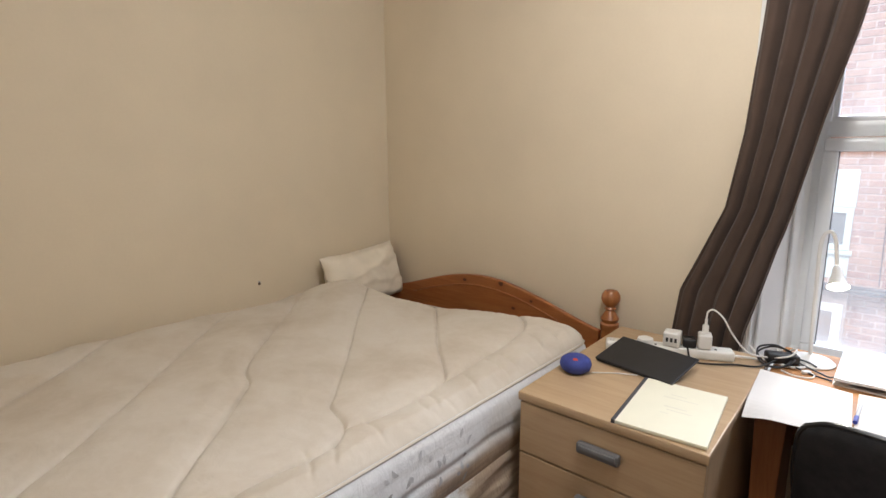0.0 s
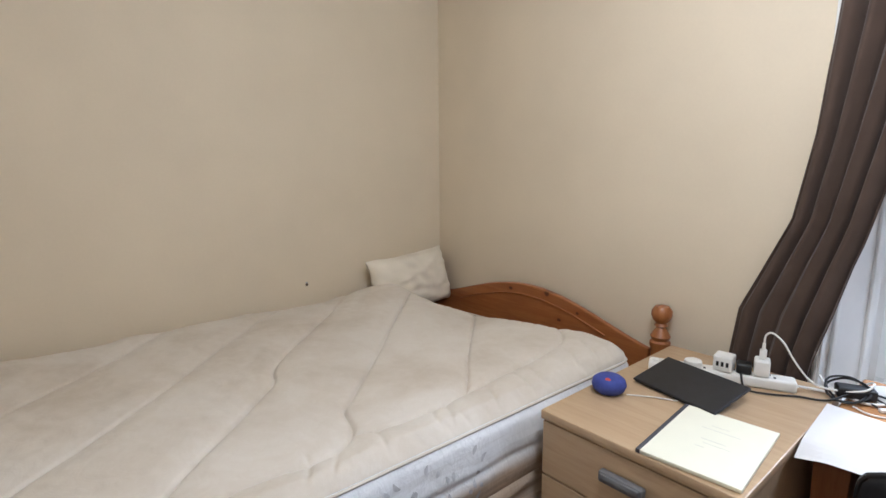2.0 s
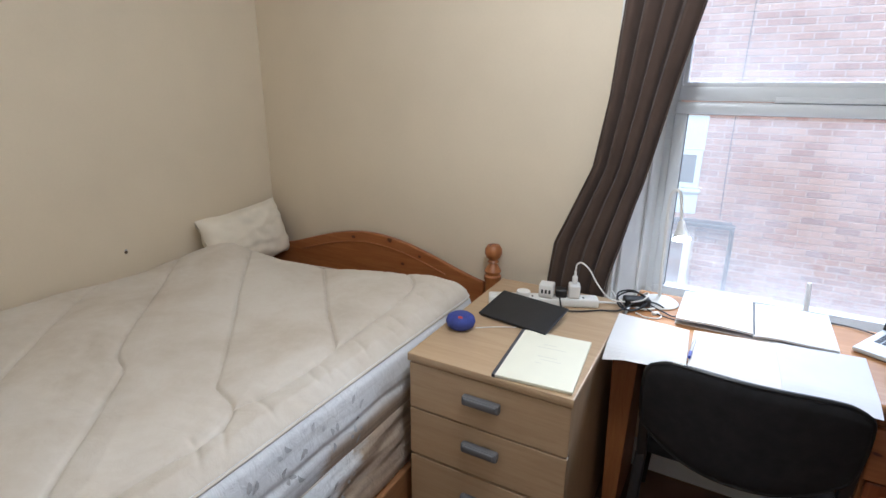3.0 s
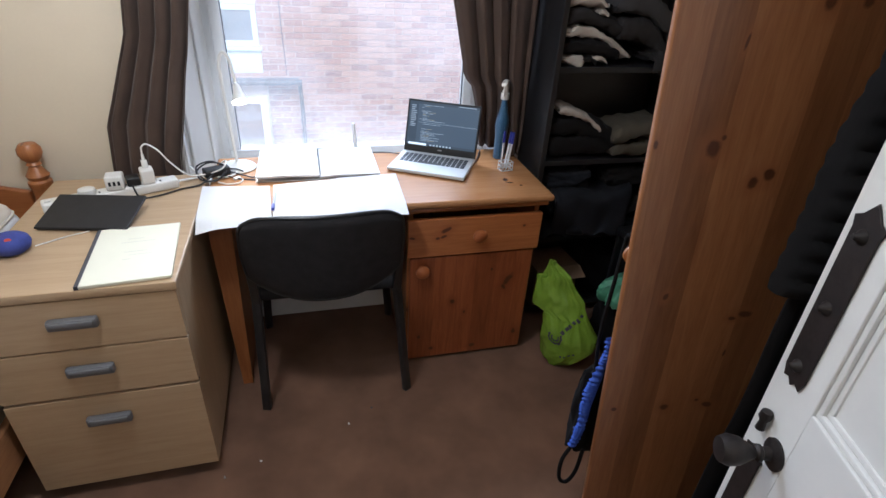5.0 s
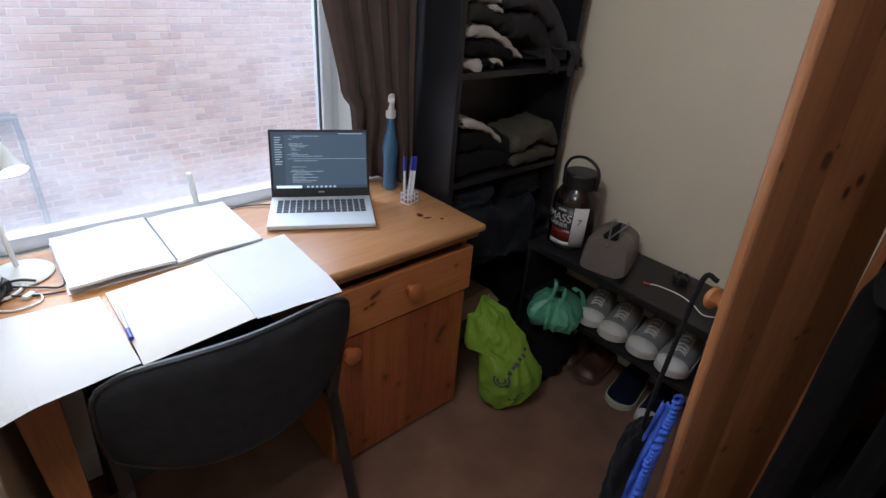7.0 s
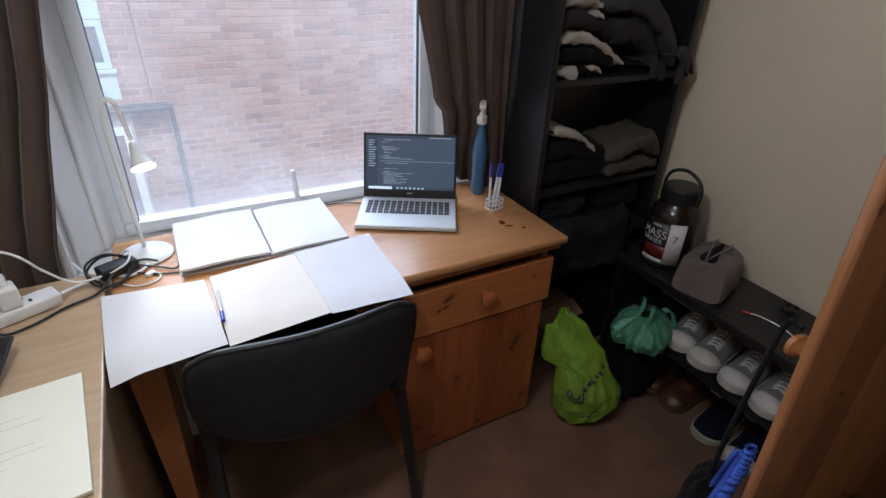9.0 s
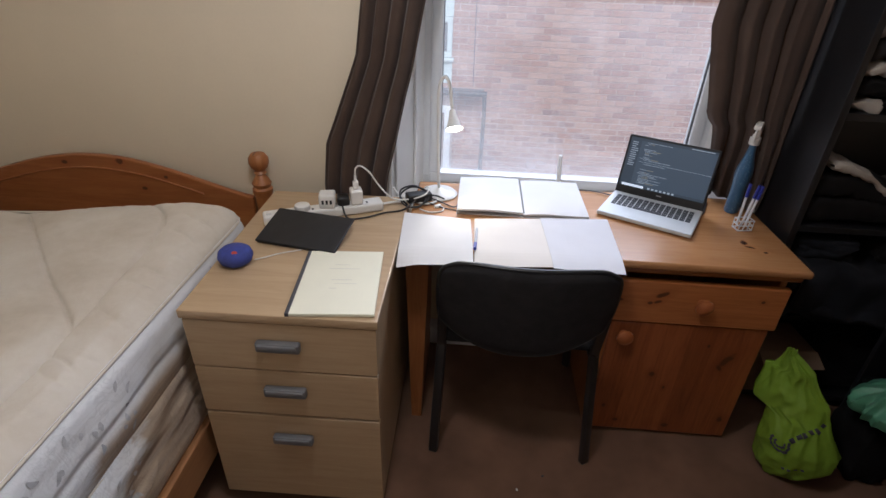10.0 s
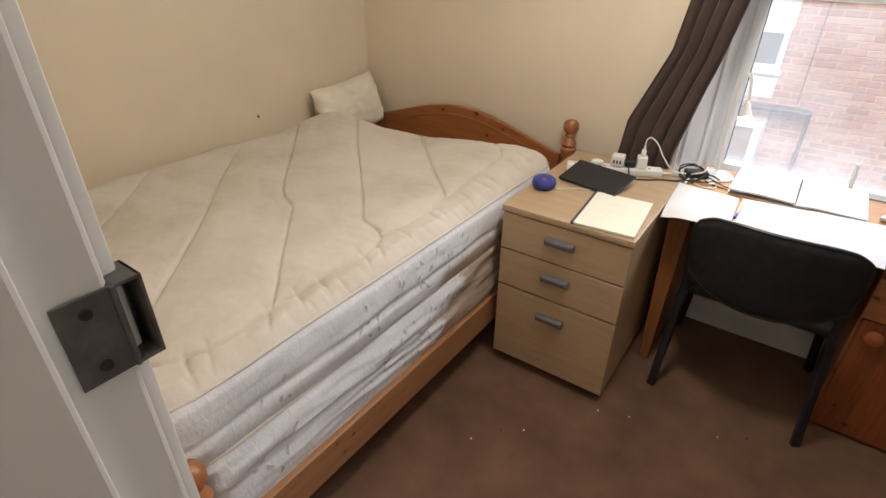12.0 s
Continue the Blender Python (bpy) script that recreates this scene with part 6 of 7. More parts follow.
# upper shelf
def laid(name, path, thick, depth, m, label, seed, front=-0.235, notch=0.3):
    """A folded garment lying along a shelf: rounded fold to the front, its height following the (x, z) path."""
    xs, zs_ = [p[0] for p in path], [p[1] for p in path]

    def fn(u, v):
        a = 2 * math.pi * u
        k = v * (len(path) - 1)
        i = min(int(k), len(path) - 2)
        x = xs[i] + (xs[i + 1] - xs[i]) * (k - i)
        z = float(np.interp(x, sorted(xs), [q for _, q in sorted(zip(xs, zs_))]))
        end = min(1.0, v / 0.10 + 0.12, (1 - v) / 0.10 + 0.12) if 0 < v < 1 else 0.0
        t = thick * 0.5 * math.sqrt(max(0.0, 1 - (1 - end) ** 2)) * (1 + 0.5 * noise.noise(Vector((x * 9, seed, 2)))) + 0.0006
        ca, sa = math.cos(a), math.sin(a)
        fold = 1 - notch * math.exp(-(sa / 0.3) ** 2) * (0.12 if ca > 0 else 1) * 0.12
        y = front + depth / 2 - math.copysign(abs(ca) ** 0.75, ca) * depth / 2 * fold * (0.94 + 0.06 * end)
        y += 0.014 * noise.noise(Vector((x * 11, seed, 5)))
        zz = z + math.copysign(abs(sa) ** 0.6, sa) * t
        zz += 0.012 * noise.noise(Vector((x * 13 + seed, y * 9, sa))) + 0.009 * noise.noise(Vector((x * 40, y * 22, sa * 2 + seed)))
        return Vector((x - xs[0], y, zz - zs_[0]))

    bm = sheet(36, 60, fn)
    bmesh.ops.remove_doubles(bm, verts=bm.verts, dist=0.0003)
    bmesh.ops.recalc_face_normals(bm, faces=bm.faces)
    return at(solid(name, bm, m, label, "clothes", "clothes on the shelves"), xs[0], 0, zs_[0])


U = S[3]
laid("folded_vest", [(3.222, U + 0.022), (3.27, U + 0.02), (3.31, U + 0.012)], 0.032, 0.19, M_OFFWHITE, "white rumpled vest at the bottom of a pile", 1.0)
laid("folded_vest", [(3.345, U + 0.02), (3.375, U + 0.03), (3.41, U + 0.018)], 0.03, 0.17, M_OFFWHITE, "white rolled vest showing under a dark top", 2.0)
laid("folded_shirt", [(3.295, U + 0.012), (3.34, U + 0.03), (3.365, U + 0.012)], 0.028, 0.2, M_BLACKC, "black cotton top under a pile", 2.5, -0.243)
laid("folded_jumper", [(3.218, U + 0.062), (3.32, U + 0.07), (3.42, U + 0.052), (3.455, U + 0.035)], 0.062, 0.2, M_BLACKC, "black printed top folded in a pile", 3.0)
laid("folded_shirt", [(3.218, U + 0.112), (3.27, U + 0.122), (3.33, U + 0.112), (3.41, U + 0.085), (3.47, U + 0.05), (3.50, U + 0.035)], 0.036, 0.2, M_OFFWHITE, "off-white long-sleeved top in a pile", 4.0)
laid("folded_jumper", [(3.218, U + 0.162), (3.30, U + 0.168), (3.39, U + 0.155), (3.45, U + 0.125)], 0.062, 0.2, M_CHAR, "charcoal jumper folded in a pile", 5.0)
laid("folded_shirt", [(3.22, U + 0.212), (3.27, U + 0.222), (3.33, U + 0.222), (3.375, U + 0.205)], 0.045, 0.2, M_OFFWHITE, "off-white top folded on the pile", 6.0)
laid("rolled_sock", [(3.335, U + 0.185), (3.355, U + 0.182), (3.375, U + 0.175)], 0.026, 0.16, M_OFFWHITE, "white rolled cloth at the edge of a pile", 6.5, -0.246)
laid("grey_jumper", [(3.40, U + 0.205), (3.47, U + 0.225), (3.56, U + 0.205), (3.64, U + 0.15), (3.70, U + 0.075), (3.735, U + 0.02)], 0.075, 0.21, M_GREYC, "grey jumper slumped across the shelf", 7.0, -0.25)
laid("folded_jumper", [(3.44, U + 0.13), (3.52, U + 0.135), (3.60, U + 0.10), (3.655, U + 0.04)], 0.09, 0.2, M_CHAR, "dark jumper under the grey one", 8.0)
# top shelf
garment("folded_trousers", 0.26, 0.19, 0.09, 2, 8, M_BLACKC, "black trousers folded on the top shelf", 3.36, FY, S[4], 2)
garment("folded_shirt", 0.22, 0.19, 0.09, 3, 9, M_CHAR, "dark shirt folded on the top shelf", 3.63, FY, S[4], -3)
# middle shelf
V = S[2]
laid("folded_trousers", [(3.22, V + 0.05), (3.36, V + 0.055), (3.50, V + 0.045)], 0.09, 0.2, M_BLACKC, "black folded trousers on the shelf", 10.0)
laid("folded_trousers", [(3.22, V + 0.13), (3.34, V + 0.135), (3.46, V + 0.10), (3.53, V + 0.05)], 0.085, 0.2, M_BLACKC, "black top folded on the shelf", 11.0)
laid("printed_shirt", [(3.245, V + 0.20), (3.31, V + 0.19), (3.38, V + 0.16), (3.44, V + 0.118)], 0.034, 0.19, M_OFFWHITE, "white top with a dark print on the pile", 12.0, -0.247)
laid("canvas_jacket", [(3.49, V + 0.085), (3.56, V + 0.10), (3.64, V + 0.115), (3.70, V + 0.12), (3.755, V + 0.07)], 0.08, 0.21, M_OLIVE, "olive canvas jacket bundled on the shelf", 13.0, -0.262)
laid("canvas_jacket", [(3.50, V + 0.03), (3.60, V + 0.035), (3.70, V + 0.04), (3.755, V + 0.03)], 0.06, 0.2, M_OLIVE, "olive canvas trousers under a jacket", 14.0, -0.258)
# lower shelf
garment("folded_jeans", 0.29, 0.22, 0.1, 2, 13, M_DENIM, "dark blue folded jeans on the shelf", 3.36, FY, S[1], 3)
garment("folded_jeans", 0.28, 0.22, 0.1, 2, 14, M_DENIM, "dark denim jeans folded on the shelf", 3.63, FY, S[1], -3)
garment("folded_jeans", 0.28, 0.21, 0.09, 2, 15, M_DENIM, "dark jeans on a pile of jeans", 3.40, FY, S[1] + 0.1, 5)
garment("folded_jeans", 0.26, 0.21, 0.09, 2, 16, M_BLACKC, "black jeans on a pile of jeans", 3.63, FY, S[1] + 0.1, -5)


def drape(w, run, drop, seed, thick=0.008):
    """A garment thrown over the shelf's edge: it lies back and hangs in front."""
    tot = run + drop

    def fn(u, v):
        s = v * tot
        r = 0.03
        if s < run:
            y, z = -s, 0.0
        else:
            a = min((s - run) / r, math.pi / 2)
            y = -run - r * math.sin(a)
            z = -r * (1 - math.cos(a)) - max(0, s - run - r * math.pi / 2)
        x = (u - 0.5) * w * (1 - 0.25 * v + 0.1 * noise.noise(Vector((v * 2, seed, 0))))
        y += 0.016 * noise.noise(Vector((u * 5 + seed, v * 2.5, 0))) * (0.4 + v)
        z += 0.03 * noise.noise(Vector((u * 2.4 + seed, v * 2, 6))) + 0.010 * noise.noise(Vector((u * 7, v * 6, seed)))
        if v > 0.9:
            z += 0.03 * noise.noise(Vector((u * 6, seed, 3)))
        return Vector((x, y, z))
    return sheet(30, 36, fn, thick)


dj = solid("grey_jumper", drape(0.10, 0.18, 0.085, 3.0, 0.012), M_GREYC, "grey sleeve hanging over the shelf edge", "clothes", "clothes on the shelves")
at(dj, 3.69, -0.07, S[3] + 0.06, 14)
dj2 = solid("charcoal_sleeve", drape(0.07, 0.18, 0.06, 5.0, 0.012), M_CHAR, "charcoal sleeve hanging over the shelf edge", "clothes", "clothes on the shelves")
at(dj2, 3.60, -0.06, S[3] + 0.03, 6)
dj4 = solid("denim_jeans", drape(0.4, 0.2, 0.2, 11.0, 0.014), M_DENIM, "dark denim jeans hanging over the shelf edge", "clothes", "clothes on the shelves")
at(dj4, 3.46, -0.06, S[1] + 0.215, -6)
dj5 = solid("white_top", drape(0.12, 0.19, 0.05, 14.0, 0.01), M_OFFWHITE, "white top at the edge of the top shelf", "clothes", "clothes on the shelves")
at(dj5, 3.66, -0.05, S[4] + 0.1, -8)
bx = thing("cardboard_box", (3.36, -0.15, S[0]), "tan cardboard box on the bottom shelf", "box", rz=4)
part("body", box(-0.11, 0.11, -0.09, 0.09, 0, 0.2, 0.003), M_TAN, bx)
part("flap", moved(box(-0.11, 0.11, -0.07, 0.0, 0, 0.003), pose(0, -0.09, 0.2, 25, 0, 0)), M_TAN, bx)
bg = solid("dark_bag", lump(0.14, 0.09, 0.15, 4, 0.12, 2.5), M_BLACKC, "black cloth bag on the bottom shelf", "bag")
at(bg, 3.62, -0.14, S[0] + 0.135)

# shoe rack and what lies on it -------------------------------------------------------------------
RX0, RX1, RY0, RY1 = 3.552, 3.845, -1.28, -0.34
rack = thing("shoe_rack", (3.725, -0.81, 0), "low black shoe rack along the wall", "shoe rack")


def rk(bm):
    return moved(bm, pose(-3.725, 0.81, 0))


part("top_board", rk(box(RX0, RX1, RY0, RY1, 0.495, 0.525, 0.003)), M_BLACK, rack)
part("shelf", rk(box(RX0 + 0.01, RX1, RY0 + 0.02, RY1 - 0.02, 0.262, 0.282, 0.002)), M_BLACK, rack)
part("end_panel", rk(box(RX0 + 0.005, RX1, RY0, RY0 + 0.018, 0.0, 0.494, 0.002)), M_BLACK, rack)
part("end_panel", rk(box(RX0 + 0.005, RX1, RY1 - 0.018, RY1, 0.0, 0.494, 0.002)), M_BLACK, rack)


def shoe(label, colour, sole_colour, lace, x, y, z, rz, length=0.285, high=0.0, group="shoes by the rack"):
    th = thing("shoe", (x, y, z), label, "shoe", group, rz=rz)
    th.matrix_basis = th.matrix_basis @ Matrix.Scale(0.91, 4)
    n, m_ = 34, 18

    def half(s):
        return 0.041 + 0.018 * math.sin(math.pi * min(1, s * 0.9 + 0.05)) ** 1.5 + 0.008 * smoothstep(0.5, 0.8, s) - 0.006 * smoothstep(0.8, 1.0, s)

    def half(s, base=half):
        e = min(s / 0.12, (1 - s) / 0.16, 1.0)
        return base(s) * math.sqrt(max(0.0, 1 - (1 - e) ** 2)) * 0.94 + 0.003

    def height(s):
        return 0.062 + (0.045 + high) * (1 - smoothstep(0.28, 0.66, s)) - 0.028 * smoothstep(0.82, 1.0, s) - 0.008 * smoothstep(0.05, 0.2, s) * (1 - smoothstep(0.2, 0.4, s))

    def up(u, v):
        s = u
        a = math.pi * v
        w, h = half(s), height(s)
        pinch = 1 - 0.35 * (1 - smoothstep(0.2, 0.7, s)) * math.sin(a) ** 2
        return Vector((s * length - 0.5 * length, -math.cos(a) * w * pinch * (1 if abs(math.cos(a)) < 0.99 else 1), 0.022 + (h - 0.022) * math.sin(a) ** 0.75))

    upper = part("upper", sheet(n, m_, up, 0.003), colour, th)

    def so(u, v):
        s = u
        w = half(s) + 0.004
        return Vector((s * (length + 0.012) - 0.5 * length - 0.006, (v * 2 - 1) * w, 0.012 * smoothstep(0.75, 1.0, s)))

    sole = sheet(48, 6, so)
    ret = bmesh.ops.extrude_face_region(sole, geom=sole.faces[:])
    bmesh.ops.translate(sole, vec=(0, 0, 0.026), verts=[g for g in ret["geom"] if isinstance(g, bmesh.types.BMVert)])
    bmesh.ops.recalc_face_normals(sole, faces=sole.faces)
    part("sole", sole, sole_colour, th, "pale rubber sole" if sole_colour is M_RUBBER else "")
    if sole_colour is M_RUBBER and lace is not None:
        part("toe_cap", sheet(12, 18, lambda u, v: (lambda p: Vector((p.x + 0.001, p.y * 1.02, p.z * 1.02 + 0.001)))(up(0.80 + 0.2 * u, v))), M_RUBBER, th, "white rubber toe cap")
    part("opening", moved(lathe([(0, 0), (0.03, 0), (0.032, 0.004), (0, 0.006)], 18), Matrix.Translation((-0.26 * length, 0, height(0.22) - 0.003)) @ Matrix.Diagonal((1.55, 0.8, 1, 1))), M_BLACKC, th)
    part("tongue", moved(box(-0.035, 0.03, -0.02, 0.02, 0, 0.006, 0.003), pose(-0.02, 0, 0.09 + high * 0.4, 0, 28, 0)), colour, th)
    if lace is not None:
        for i in range(5):
            s = 0.42 + i * 0.055
            xx = s * length - 0.5 * length
            zz = 0.022 + (height(s) - 0.022) * 0.99 + 0.003
            part("lace", tube([(xx - 0.006, -0.024, zz - 0.006), (xx, 0, zz + 0.003), (xx + 0.008, 0.024, zz - 0.006)], 0.0028, 6, 3), lace, th)
            part("lace", tube([(xx - 0.006, 0.024, zz - 0.006), (xx, 0, zz + 0.004), (xx + 0.008, -0.024, zz - 0.006)], 0.0028, 6, 3), lace, th)
    return th


M_RUBBER = plain("white_rubber", (0.54, 0.52, 0.48), 0.6, 0, 0.12, 14, 120, 0.08)
M_CANVAS = cloth_mat("grey_canvas", (0.25, 0.245, 0.23))
M_LACE = cloth_mat("white_laces", (0.6, 0.58, 0.54))
M_GREYSHOE = cloth_mat("light_grey_mesh", (0.25, 0.25, 0.245))
M_BROWN = plain("brown_leather", (0.085, 0.036, 0.02), 0.4, 0, 0.25, 18, 160, 0.2)
M_BROWN_SOLE = plain("brown_sole", (0.10, 0.055, 0.03), 0.7)
M_NAVY = cloth_mat("navy_mesh", (0.007, 0.0095, 0.021))
M_LIME = plain("lime_sole", (0.42, 0.45, 0.32), 0.6)
RS = 0.2825
shoe("grey canvas trainer with white laces and toe", M_CANVAS, M_RUBBER, M_LACE, 3.705, -0.618, RS, 196, 0.295)
shoe("grey canvas trainer with bold white laces", M_CANVAS, M_RUBBER, M_LACE, 3.700, -0.728, RS, 190, 0.295)
shoe("pale grey running shoe with loose laces", M_GREYSHOE, M_RUBBER, M_LACE, 3.705, -0.852, RS, 186, 0.295)
shoe("pale grey running shoe with grey laces", M_GREYSHOE, M_RUBBER, M_LACE, 3.700, -0.968, RS, 186, 0.295)
shoe("plain brown leather lace-up shoe", M_BROWN, M_BROWN_SOLE, None, 3.725, -0.548, 0.0, 188, 0.28)
shoe("brown leather shoe, scuffed at the toe", M_BROWN, M_BROWN_SOLE, None, 3.728, -0.658, 0.0, 186, 0.28)
shoe("navy blue trainer with a lime sole edge", M_NAVY, M_LIME, M_NAVY, 3.73, -0.815, 0.0, 190, 0.31)
shoe("navy blue trainer with a pale sole", M_NAVY, M_RUBBER, M_NAVY, 3.725, -0.95, 0.0, 188, 0.31)

# protein tub: black jar, ribbed lid, carrying handle, wrapped label
def wrapped(text, size, radius, a0, z, depth=0.0006):
    """Flat lettering bent round a jar, its left end at the angle a0."""
    cu = bpy.data.curves.new("lettering", "FONT")
    cu.body, cu.size, cu.extrude = text, size, 0.0004
    tmp = bpy.data.objects.new("lettering", cu)
    me = bpy.data.meshes.new_from_object(tmp)
    bm = bmesh.new()
    bm.from_mesh(me)
    bpy.data.objects.remove(tmp)
    bmesh.ops.subdivide_edges(bm, edges=[e for e in bm.edges if e.calc_length() > 0.01], cuts=2)
    for v_ in bm.verts:
        a = a0 + v_.co.x / radius
        r = radius + depth + v_.co.z
        v_.co = Vector((r * math.cos(a), r * math.sin(a), z + v_.co.y))
    return bm


def arc_panel(radius, a0, a1, z0, z1):
    return sheet(20, 2, lambda u, v: Vector((radius * math.cos(a0 + (a1 - a0) * u), radius * math.sin(a0 + (a1 - a0) * u), z0 + (z1 - z0) * v)), 0.0004)


M_TUB = plain("dark_brown_plastic", (0.020, 0.014, 0.012), 0.18, 0, 0.2, 8, 100, 0.02)
M_LABELRED = plain("dark_red_label", (0.14, 0.014, 0.010), 0.35, 0, 0.3, 20, 100, 0.02)
tub = thing("protein_tub", (3.682, -0.437, 0.526), "large black plastic supplement tub with carrying handle", "tub", rz=0)
part("jar", lathe([(0, 0), (0.08, 0), (0.086, 0.006), (0.086, 0.18), (0.082, 0.2), (0.07, 0.22), (0.056, 0.235), (0.054, 0.25), (0, 0.25)], 40), M_TUB, tub)
lid_p = [(0.058, 0.238), (0.064, 0.24), (0.064, 0.285), (0.058, 0.292), (0, 0.293)]
lid_t = part("lid", lathe(lid_p, 40), M_BPLASTIC, tub, "ribbed black screw lid")
part("lid_rib", join(*[moved(box(0.0635, 0.066, -0.0015, 0.0015, 0.243, 0.283, 0.0006, 1), pose(0, 0, 0, 0, 0, i * 9)) for i in range(40)]), M_BPLASTIC, lid_t)
part("handle", tube([(0.0, 0.07, 0.24), (0, 0.074, 0.29), (0, 0.052, 0.328), (0, 0.0, 0.345), (0, -0.052, 0.328), (0, -0.074, 0.29), (0, -0.07, 0.24)], 0.006, 10, 6), M_BPLASTIC, tub)
A0 = radians(158)
lab = part("label", arc_panel(0.0866, A0, A0 + radians(55), 0.035, 0.175), M_BPLASTIC, tub, "black and red printed label")
part("label_red", arc_panel(0.0869, A0, A0 + radians(55), 0.037, 0.085), M_LABELRED, lab)
part("label_white", arc_panel(0.0869, A0 + radians(55), A0 + radians(92), 0.02, 0.178), M_PAPER, lab, "white label panel")
part("label_foot", arc_panel(0.0870, A0, A0 + radians(55), 0.02, 0.036), M_PAPER, lab)
part("lettering", wrapped("MASS", 0.043, 0.0872, A0 - radians(14), 0.116), M_PAPER, lab)
part("lettering", wrapped("GAINER", 0.024, 0.0872, A0 - radians(10), 0.094), M_PAPER, lab)
part("lettering", wrapped("7", 0.035, 0.0872, A0 + radians(66), 0.11), M_BPLASTIC, lab)
part("maker_mark", arc_panel(0.0872, A0 + radians(12), A0 + radians(36), 0.155, 0.165), M_INK, lab)

M_WASH = plain("grey_leather", (0.16, 0.135, 0.12), 0.5, 0, 0.12, 10, 200, 0.2)


def wash(u, v):
    """Body of a zipped pouch: u round the section, v along it."""
    a = 2 * math.pi * u
    w = 0.083 * (1 + 0.1 * math.cos(a * 2))
    tap = 1 - 0.42 * smoothstep(0.0, 1.0, 0.5 + 0.5 * math.sin(a)) ** 2
    x = math.copysign(abs(math.cos(a)) ** 0.28, math.cos(a)) * w * tap
    z = 0.068 + math.copysign(abs(math.sin(a)) ** 0.3, math.sin(a)) * 0.068
    end = 1 - 0.1 * (2 * v - 1) ** 8
    return Vector((x * end, (v - 0.5) * 0.2 * (1 - 0.08 * (z / 0.14)), z * (0.96 + 0.04 * math.sin(v * 6)) + 0.004 * noise.noise(Vector((x * 30, v * 5, z * 20)))))


wbag = thing("wash_bag", (3.665, -0.632, 0.526), "grey leather wash bag with its zip open", "wash bag", rz=-72)
wm = sheet(40, 22, wash)
bmesh.ops.remove_doubles(wm, verts=wm.verts, dist=0.0005)
bmesh.ops.holes_fill(wm, edges=[e for e in wm.edges if len(e.link_faces) == 1], sides=0)
part("body", wm, M_WASH, wbag)
part("opening", moved(prism([(-0.004, -0.07), (0.004, -0.07), (0.026, 0.07), (0.018, 0.088), (-0.018, 0.088), (-0.026, 0.07)], -0.003, 0.003, 0.001), pose(0, 0, 0.1365, 90, 0, 0)), M_BLACKC, wbag)
for s in (-1, 1):
    part("zip", tube([(0.002 * s, -0.09, 0.137), (0.006 * s, -0.06, 0.139), (0.017 * s, 0.0, 0.141), (0.028 * s, 0.065, 0.14), (0.02 * s, 0.09, 0.137)], 0.003, 6, 5), M_METAL, wbag)
part("zip_pull", box(-0.004, 0.004, -0.112, -0.092, 0.118, 0.122, 0.001), M_METAL, wbag)
watch = thing("wrist_watch", (3.78, -0.86, 0.526), "black wristwatch lying on the rack", "watch", rz=30)
part("strap", moved(tube([(0.03 * math.cos(a * 0.5236), 0.024 * math.sin(a * 0.5236), 0) for a in range(0, 12)], 0.006, 8, 3), pose(0, 0, 0.014)), M_BPLASTIC, watch)
part("case", moved(lathe([(0, 0), (0.016, 0), (0.017, 0.004), (0.015, 0.009), (0, 0.009)], 20), pose(-0.03, 0, 0.014, 0, -90, 0)), M_BPLASTIC, watch)
solid("earphones", tube([(3.65, -0.80, 0.528), (3.67, -0.83, 0.529), (3.68, -0.9, 0.528), (3.66, -0.96, 0.529), (3.63, -1.01, 0.528), (3.66, -1.05, 0.528)], 0.0022, 8, 8), M_WPLASTIC, "white earphone cable lying on the rack", "earphones")
solid("jack_plug", tube([(3.645, -0.79, 0.530), (3.655, -0.81, 0.530)], 0.005, 8, 2), plain("red_plug", (0.4, 0.03, 0.02), 0.4), "small red cable plug on the rack", "plug")
solid("black_cable", tube([(3.79, -0.95, 0.529), (3.75, -1.0, 0.535), (3.78, -1.06, 0.54), (3.83, -1.04, 0.54), (3.81, -0.97, 0.532), (3.76, -0.98, 0.53), (3.74, -1.05, 0.529), (3.78, -1.1, 0.529)], 0.0022, 8, 8), M_BPLASTIC, "black cable coiled on the rack", "cable")

HEAPS = ((3.35, S[1] + 0.26, 0.125, 0.05, M_DENIM, "dark crumpled jeans thrown on a pile"), (3.62, S[1] + 0.26, 0.13, 0.05, M_BLACKC, "black crumpled shirt thrown on a pile"))
for i, (x, z, w, h, m_, lab_) in enumerate(HEAPS):
    at(solid("crumpled_shirt", lump(w, 0.105, h, 60 + i * 3, 0.2, 1.7, 7, 0.5), m_, lab_, "clothes", "clothes on the shelves"), x, -0.15, z, 6 * (i % 3) - 6)

# bags on the floor -------------------------------------------------------------------
M_GREEN = plain("lime_green_plastic", (0.21, 0.35, 0.03), 0.27, 0, 0.14, 9, 45, 0.8)
M_TEALC = plain("green_teal_plastic", (0.10, 0.29, 0.18), 0.45, 0, 0.12, 10, 60, 0.5)


BAG_L = [(0.0, -0.065), (0.03, -0.095), (0.10, -0.105), (0.235, -0.110), (0.252, -0.168), (0.375, -0.162), (0.38, -0.14), (0.44, -0.125)]
BAG_R = [(0.0, 0.03), (0.03, 0.075), (0.11, 0.132), (0.16, 0.128), (0.24, 0.075), (0.31, 0.045), (0.36, -0.005), (0.40, -0.03), (0.44, -0.10)]
BAG_D = [(0.0, 0.06), (0.05, 0.088), (0.15, 0.085), (0.25, 0.055), (0.33, 0.032), (0.44, 0.012)]


